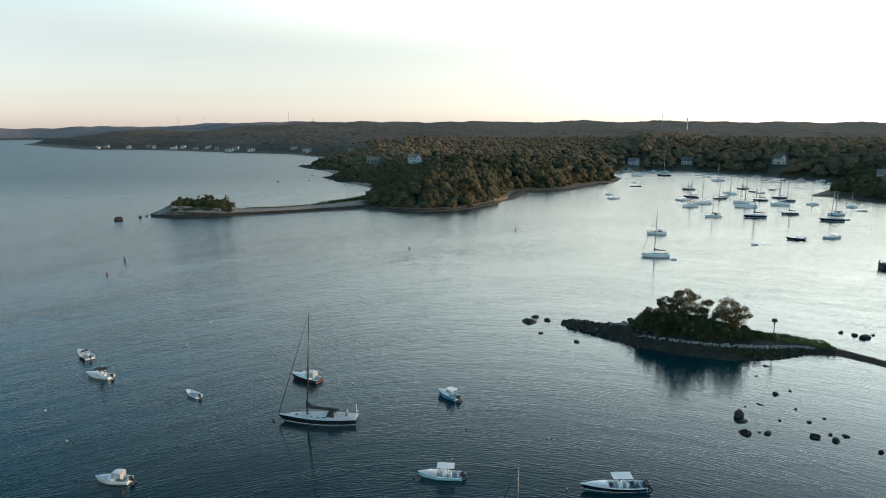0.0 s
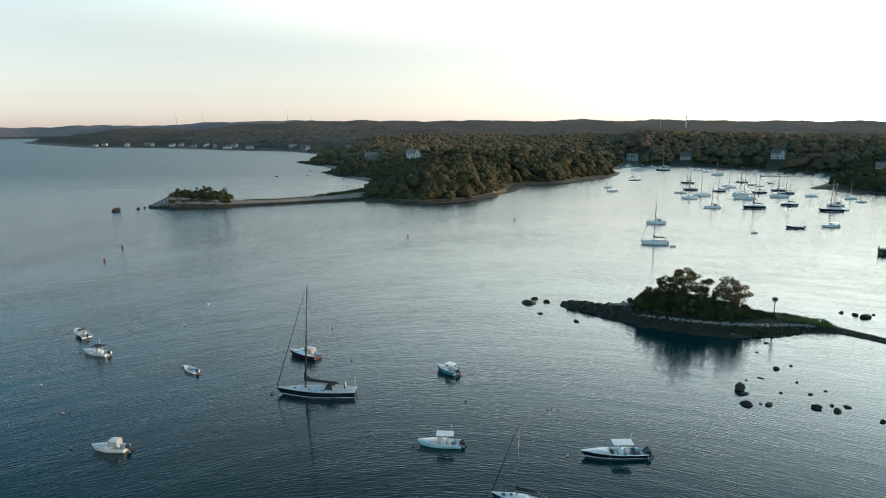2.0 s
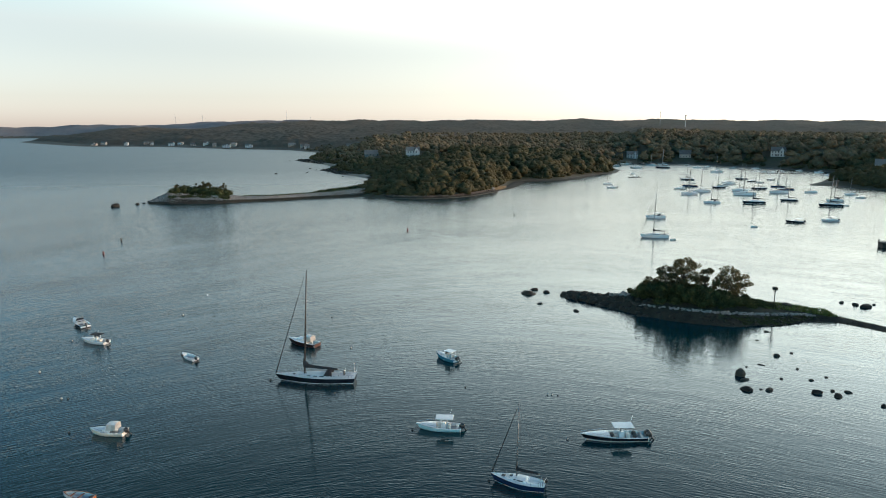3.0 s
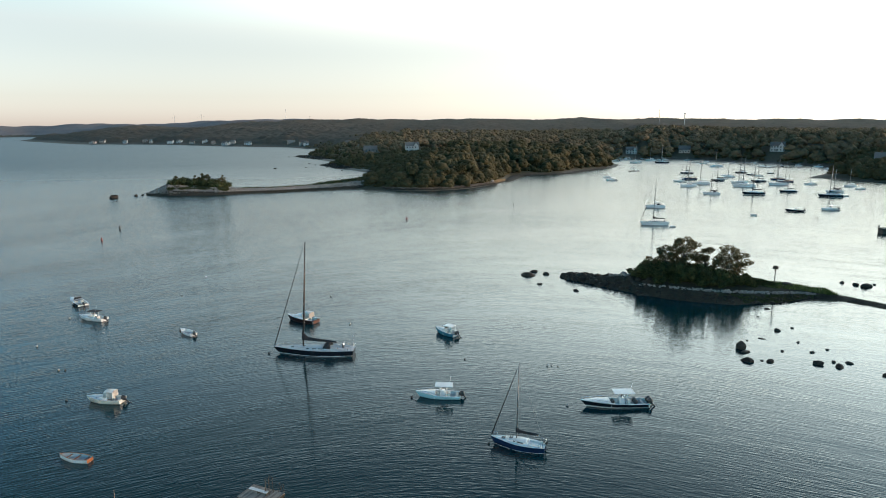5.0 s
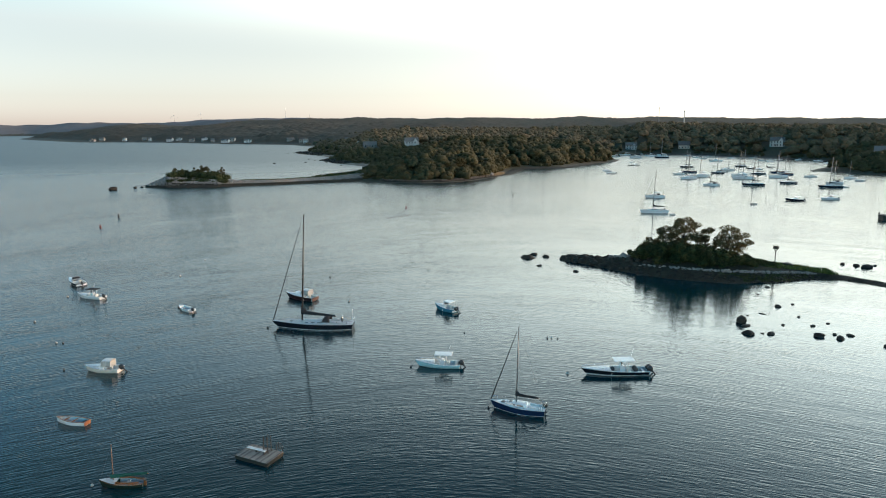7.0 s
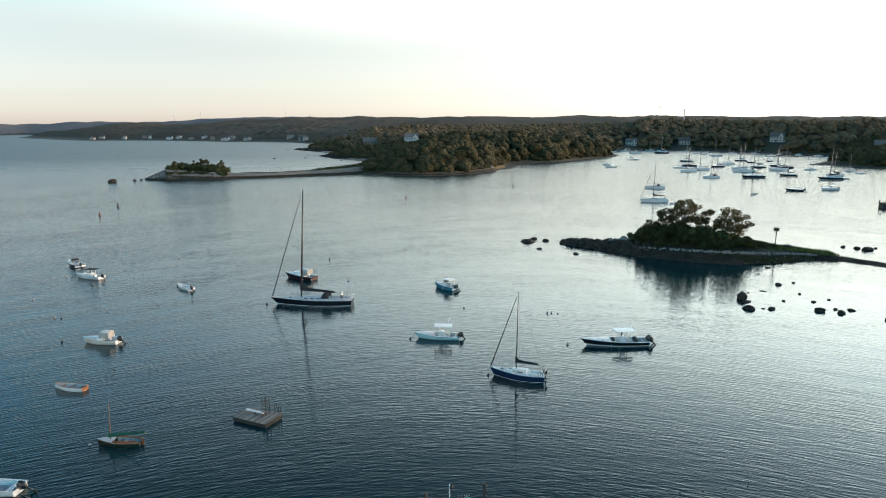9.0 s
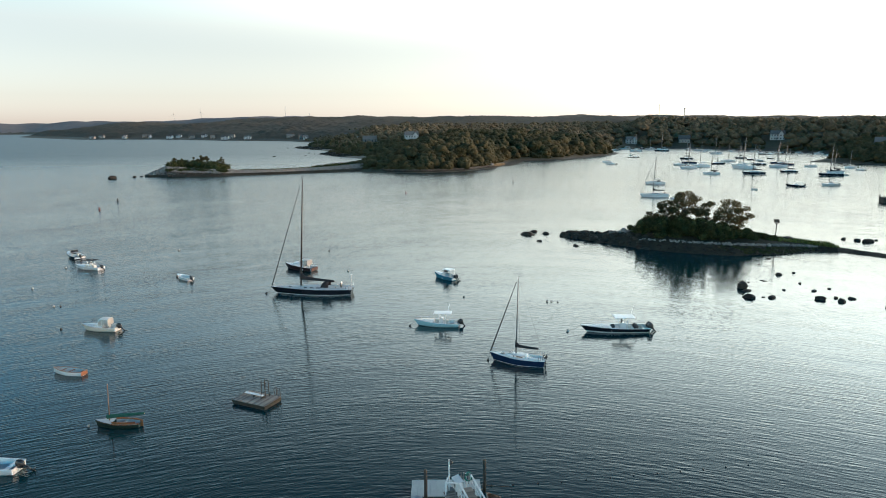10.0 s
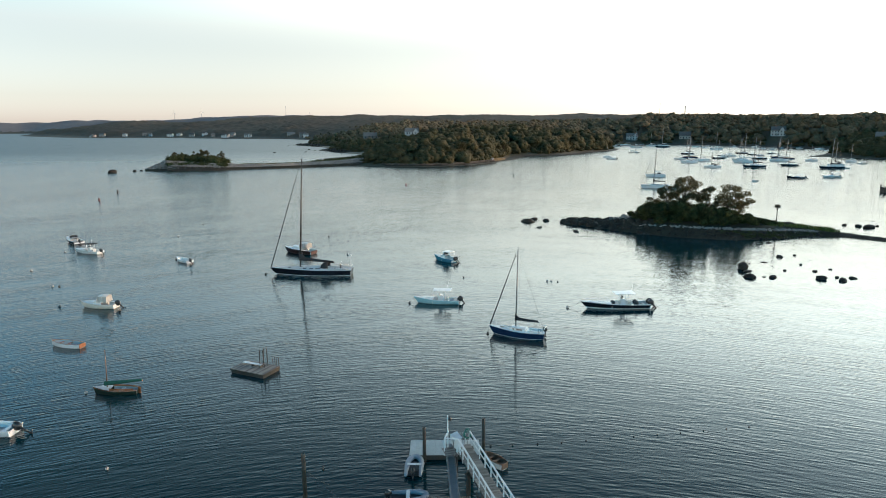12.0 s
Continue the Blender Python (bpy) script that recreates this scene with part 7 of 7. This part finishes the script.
def build_buoys():
    white = "round white mooring buoy afloat"
    dark = "small dark mooring buoy afloat"
    for x, y, r, m in ((-35.4, 56.9, 0.24, 0), (-25.8, 42.4, 0.22, 0), (-76.4, 113, 0.34, 0), (-65.1, 100.8, 0.3, 0), (-63.9, 100.7, 0.24, 1), (-80.6, 131, 0.34, 0), (-64.1, 150, 0.36, 0), (-65, 169, 0.3, 0),
                       (-31.5, 108.3, 0.3, 1), (-4.8, 88.6, 0.26, 1), (3.7, 104.6, 0.24, 1), (17.6, 101.3, 0.28, 0), (18.3, 101.3, 0.24, 0), (19.3, 100.9, 0.2, 1), (18.0, 85.5, 0.3, 0), (5.8, 74.3, 0.24, 1),
                       (-27.1, 147.4, 0.28, 1), (-19.4, 125.5, 0.34, 0), (-53, 121.8, 0.3, 1), (-56.6, 88.4, 0.26, 1), (4.1, 45.5, 0.13, 1), (5.9, 45.6, 0.13, 1), (8.0, 45.8, 0.12, 1)):
        buoy(x, y, r, (BUOY_WHITE, BUOY_DARK)[m], (white, dark)[m])
    for a, b in (((18.0, 85.5, 0.2), (20.0, 85.4, 1.1)), ((5.8, 74.3, 0.2), (6.0, 74.6, 0.9)), ((-4.8, 88.6, 0.2), (-4.0, 89.1, 0.9)), ((-31.5, 108.3, 0.2), (-30.2, 107.6, 1.3))):
        line = part("mooring_line", Geo().tube([a, ((a[0] + b[0]) / 2, (a[1] + b[1]) / 2, 0.35), b], 0.02, 5), WIRE)
        tagged(line, "thin mooring line from a buoy to a boat's bow", "rope", "mooring lines")
    for i in range(9):
        buoy(10.0 + i * 2.08, 46.0 + i * 0.31, 0.10, BUOY_DARK, "small dark float of a swimming-area line", "floats of the swimming line")
    for x, y, tall, mat, label in ((-16.2, 278, 1.25, BUOY_RED, "red channel marker buoy with a conical top"), (36, 326, 1.2, BUOY_DARK, "dark channel marker buoy with a flat top"), (-132.4, 257, 1.3, BUOY_DARK, "dark channel marker buoy with a flat top"), (-125.1, 229, 1.25, BUOY_RED, "red channel marker buoy with a conical top")):
        root = thing("channel_buoy", label, "buoy", "channel markers", (x, y, 0))
        part("float_drum", Geo().tube([(0, 0, -0.3), (0, 0, tall * 0.35)], [0.4, 0.34], 12), mat, root, "", True, 50)
        part("top_cone", Geo().tube([(0, 0, tall * 0.35), (0, 0, tall * 0.75), (0, 0, tall)], [0.32, 0.28 if mat is BUOY_DARK else 0.2, 0.24 if mat is BUOY_DARK else 0.05], 12), mat, root, "", True, 50)


build_buoys()


# ---- sign with a nest on the island, far pier ----
def build_marks():
    root = thing("nest_pole", "wooden pole on the island carrying an osprey nest platform", "pole", at=(79.6, 148.2, 0))
    part("pole", Geo().tube([(0, 0, 1.2), (0.05, 0, 6.0)], [0.12, 0.10], 8), PILE_WOOD, root, "", True)
    part("platform", Geo().box(-0.55, 0.55, -0.5, 0.5, 5.9, 6.0, 0.02), PILE_WOOD, root)
    rng = np.random.default_rng(3)
    nest = Geo()
    for i in range(60):
        a, z = rng.uniform(0, 6.28), rng.uniform(6.02, 6.6)
        p = Vector((0.42 * math.cos(a), 0.42 * math.sin(a), z))
        d = Vector((-math.sin(a), math.cos(a), rng.uniform(-0.2, 0.2))) * 0.45
        nest.tube([p - d, p + d], 0.035, 4)
    nest.blob((0, 0, 6.25), (0.45, 0.45, 0.3), 9, 5, 0.3)
    part("nest", nest, BARK, root, "nest of sticks")
    for s in (-1, 1):
        beam("brace", root, PILE_WOOD, (0.5 * s, 0, 5.9), (0.08 * s, 0, 5.3), 0.07, 0.07)
    far = thing("pile_dock", "low timber dock on close-set piles at the harbour's edge", "dock", at=(164.7, 231, 0), heading=-8)
    for i in range(8):
        for y in (-1.6, 1.6):
            part("pile", Geo().tube([(i * 1.4 - 3.5, y, -1), (i * 1.4 - 3.5, y, 2.5 + 0.4 * math.sin(i * 2.7 + y))], 0.2, 8), WET_PILE, far, "", True, 50)
    part("deck", Geo().box(-3.9, 7.0, -1.8, 1.8, 1.7, 1.95, 0.03), PILE_WOOD, far)
    part("cribbing", Geo().box(-3.6, 6.8, -1.4, 1.4, -0.5, 1.69), WET_PILE, far, "dark timber cribbing under the deck")
    raft = thing("float_line", "long low dark floats moored in a line", "float", at=(318, 598, 0), heading=-2)
    for i in range(12):
        part("float", Geo().box(i * 3.4 - 24, i * 3.4 - 21, -0.8, 0.8, -0.1, 0.35, 0.05), WET_PILE, raft)
    raft = thing("work_raft", "dark low work raft moored in the cove", "raft", at=(168, 566, 0), heading=5)
    part("deck", Geo().box(-5, 5, -1.6, 1.6, 0.0, 0.5, 0.05), PILE_WOOD, raft)
    part("deck_box", Geo().box(1, 3, -0.8, 0.8, 0.5, 1.3, 0.05), WHITE_PAINT, raft)


build_marks()


# ---- houses and towers on the land ----
def house(x, y, wide, deep, eaves, ridge, wall, heading=0.0, label="white clapboard house with a grey roof among trees", base=None, wing=True, chimney=1, windows=4, storeys=2):
    if base is None:
        d = inside_distance(np.array([float(x)]), np.array([float(y)]), MAINLAND)
        base = float(ground_height(np.array([float(x)]), np.array([float(y)]), d)[0])
    root = thing("house", label, "house", "houses along the shore", (x, y, base - 0.6), heading)

    def block(x0, x1, y0, y1, e, r, along):
        part("wall", Geo().box(x0, x1, y0, y1, 0, e), wall, root)
        o = 0.45
        if along:  # ridge along x
            m = (y0 + y1) / 2
            gable = [(x0, y0, e), (x0, y1, e), (x0, m, r - 0.12), (x1, y0, e), (x1, y1, e), (x1, m, r - 0.12)]
            rows = [[(x0 - o, y0 - o, e - 0.25), (x0 - o, m, r), (x0 - o, y1 + o, e - 0.25), (x0 - o, y1 + o, e - 0.45), (x0 - o, m, r - 0.22), (x0 - o, y0 - o, e - 0.45)],
                    [(x1 + o, y0 - o, e - 0.25), (x1 + o, m, r), (x1 + o, y1 + o, e - 0.25), (x1 + o, y1 + o, e - 0.45), (x1 + o, m, r - 0.22), (x1 + o, y0 - o, e - 0.45)]]
        else:
            m = (x0 + x1) / 2
            gable = [(x0, y0, e), (x1, y0, e), (m, y0, r - 0.12), (x0, y1, e), (x1, y1, e), (m, y1, r - 0.12)]
            rows = [[(x0 - o, q, e - 0.25), (m, q, r), (x1 + o, q, e - 0.25), (x1 + o, q, e - 0.45), (m, q, r - 0.22), (x0 - o, q, e - 0.45)] for q in (y0 - o, y1 + o)]
        part("gable", Geo().add(gable, [(0, 1, 2), (5, 4, 3), (0, 2, 5, 3), (1, 4, 5, 2)]), wall, root)
        g = Geo().loft(rows, True)
        g.add(rows[0], [tuple(range(6))]).add(rows[1], [tuple(reversed(range(6)))])
        part("roof", g, ROOF, root, "grey shingle roof")

    def window(cx, cz, face, w=1.1, hgt=1.5):
        f = part("window", Geo().box(cx - w / 2 - 0.12, cx + w / 2 + 0.12, face - 0.10, face - 0.02, cz - hgt / 2 - 0.12, cz + hgt / 2 + 0.12), WHITE_WALL, root, "white window frame")
        part("pane", Geo().box(cx - w / 2, cx + w / 2, face - 0.12, face - 0.103, cz - hgt / 2, cz + hgt / 2), PANE, f)

    block(-wide / 2, wide / 2, -deep / 2, deep / 2, eaves, ridge, True)
    if wing:
        block(wide * 0.06, wide * 0.40, -deep * 0.72, -deep * 0.30, eaves * 0.98, ridge * 0.97, False)
    for k in range(storeys):
        z = 1.9 + k * eaves / storeys * 0.98
        for i in range(windows):
            cx = -wide / 2 + wide * (i + 0.5) / windows
            face = -deep * 0.72 if wing and wide * 0.06 < cx < wide * 0.40 else -deep / 2
            window(cx, min(z, eaves - 0.9), face)
    part("door", Geo().box(-wide * 0.1 - 0.5, -wide * 0.1 + 0.5, -deep / 2 - 0.06, -deep / 2 - 0.01, 0.6, 2.7), PANE, root)
    for i in range(chimney):
        cx = wide * (0.3 - 0.5 * i)
        part("chimney", Geo().box(cx - 0.45, cx + 0.45, -0.4, 0.4, eaves, ridge + 1.3, 0.04), BRICK, root)
    return root


def build_houses():
    grey = "grey shingled house with white trim near the shore"
    house(-36, 742, 15, 9, 7.5, 11.5, WHITE_WALL, 12, "large white house with a porch on the wooded rise", windows=5)
    house(366, 708, 14, 9, 6.5, 10.5, WHITE_WALL, -22, "large white gabled house above the harbour", chimney=2, windows=5)
    house(352, 512, 15, 10, 8, 12, WHITE_WALL, -35, "white and grey shingled house on the promontory", windows=5, chimney=2)
    house(292, 782, 13, 9, 4.5, 9.0, SHINGLE, -20, "grey shingled boathouse at the head of the harbour", wing=False, chimney=0, storeys=1)
    house(233, 800, 13, 8, 5.5, 9, WHITE_WALL, -10, "pale house at the head of the harbour", wing=True)
    house(-90, 800, 17, 9, 4.0, 8.5, SHINGLE, 15, "low house with a broad grey roof among shrubs", wing=False)
    for x, y, wide, wall, seed in HOUSES:
        if x < -230:  # beach houses stand close behind the sand
            ray = np.linspace(1.0, 0.7, 240)
            d = inside_distance(x * ray, y * ray, MAINLAND)
            back = 9 + seed * 3 % 5 * 5
            near = ray[np.nonzero(d < back)[0][0]] if (d < back).any() else 1.0
            x, y = x * near, y * near
        house(x, y, wide * 1.15, 8.5, 5.2 + seed % 3, 8.6 + seed % 3, wall, -12 + 9 * (seed % 5), grey if wall is SHINGLE else "white beach house near the shore", wing=seed % 2 == 0, windows=3, chimney=seed % 2)


build_houses()


def build_towers():
    for x, y, base, top, r, label in ((-1603, 4330, 60, 168, 1.2, "white wind turbine on a far hill"), (-1770, 4300, 60, 158, 1.2, "white wind turbine on a far hill")):
        root = thing("wind_turbine", label, "wind turbine", "wind turbines", (x, y, 0))
        hub = top - 40
        part("tower", Geo().tube([(0, 0, base), (0, 0, hub)], [r * 1.3, r * 0.8], 10), TOWER_WHITE, root, "", True, 50)
        part("nacelle", Geo().box(-2, 2, -5, 4, hub - 1.6, hub + 2, 0.5), TOWER_WHITE, root)
        for k in range(3):
            a = radians(90 + 120 * k)
            part("blade", Geo().tube([(0, -5.5, hub), (12 * math.cos(a), -5.5, hub + 12 * math.sin(a)), (30 * math.cos(a), -5.5, hub + 30 * math.sin(a))], [0.25, 0.32, 0.12], 6), TOWER_WHITE, root, "", True)
    for x, y, base, top, r, label in ((740, 2000, 20, 76, 1.5, "white water-tower stem above the woods"), (679, 2050, 20, 88, 0.6, "thin radio mast above the woods"), (-1080, 4480, 60, 165, 1.3, "thin radio mast on a far hill"), (-920, 4500, 60, 120, 1.0, "thin radio mast on a far hill")):
        root = thing("radio_mast", label, "mast", "masts above the woods", (x, y, 0))
        part("shaft", Geo().tube([(0, 0, base), (0, 0, top)], [r * 1.15, r * 0.85], 8), TOWER_WHITE, root, "", True, 50)
        part("antenna_ring", Geo().tube([(0, 0, top - 5), (0, 0, top - 1.5)], r * 1.5, 8), TOWER_WHITE, root, "", True, 50)


build_towers()
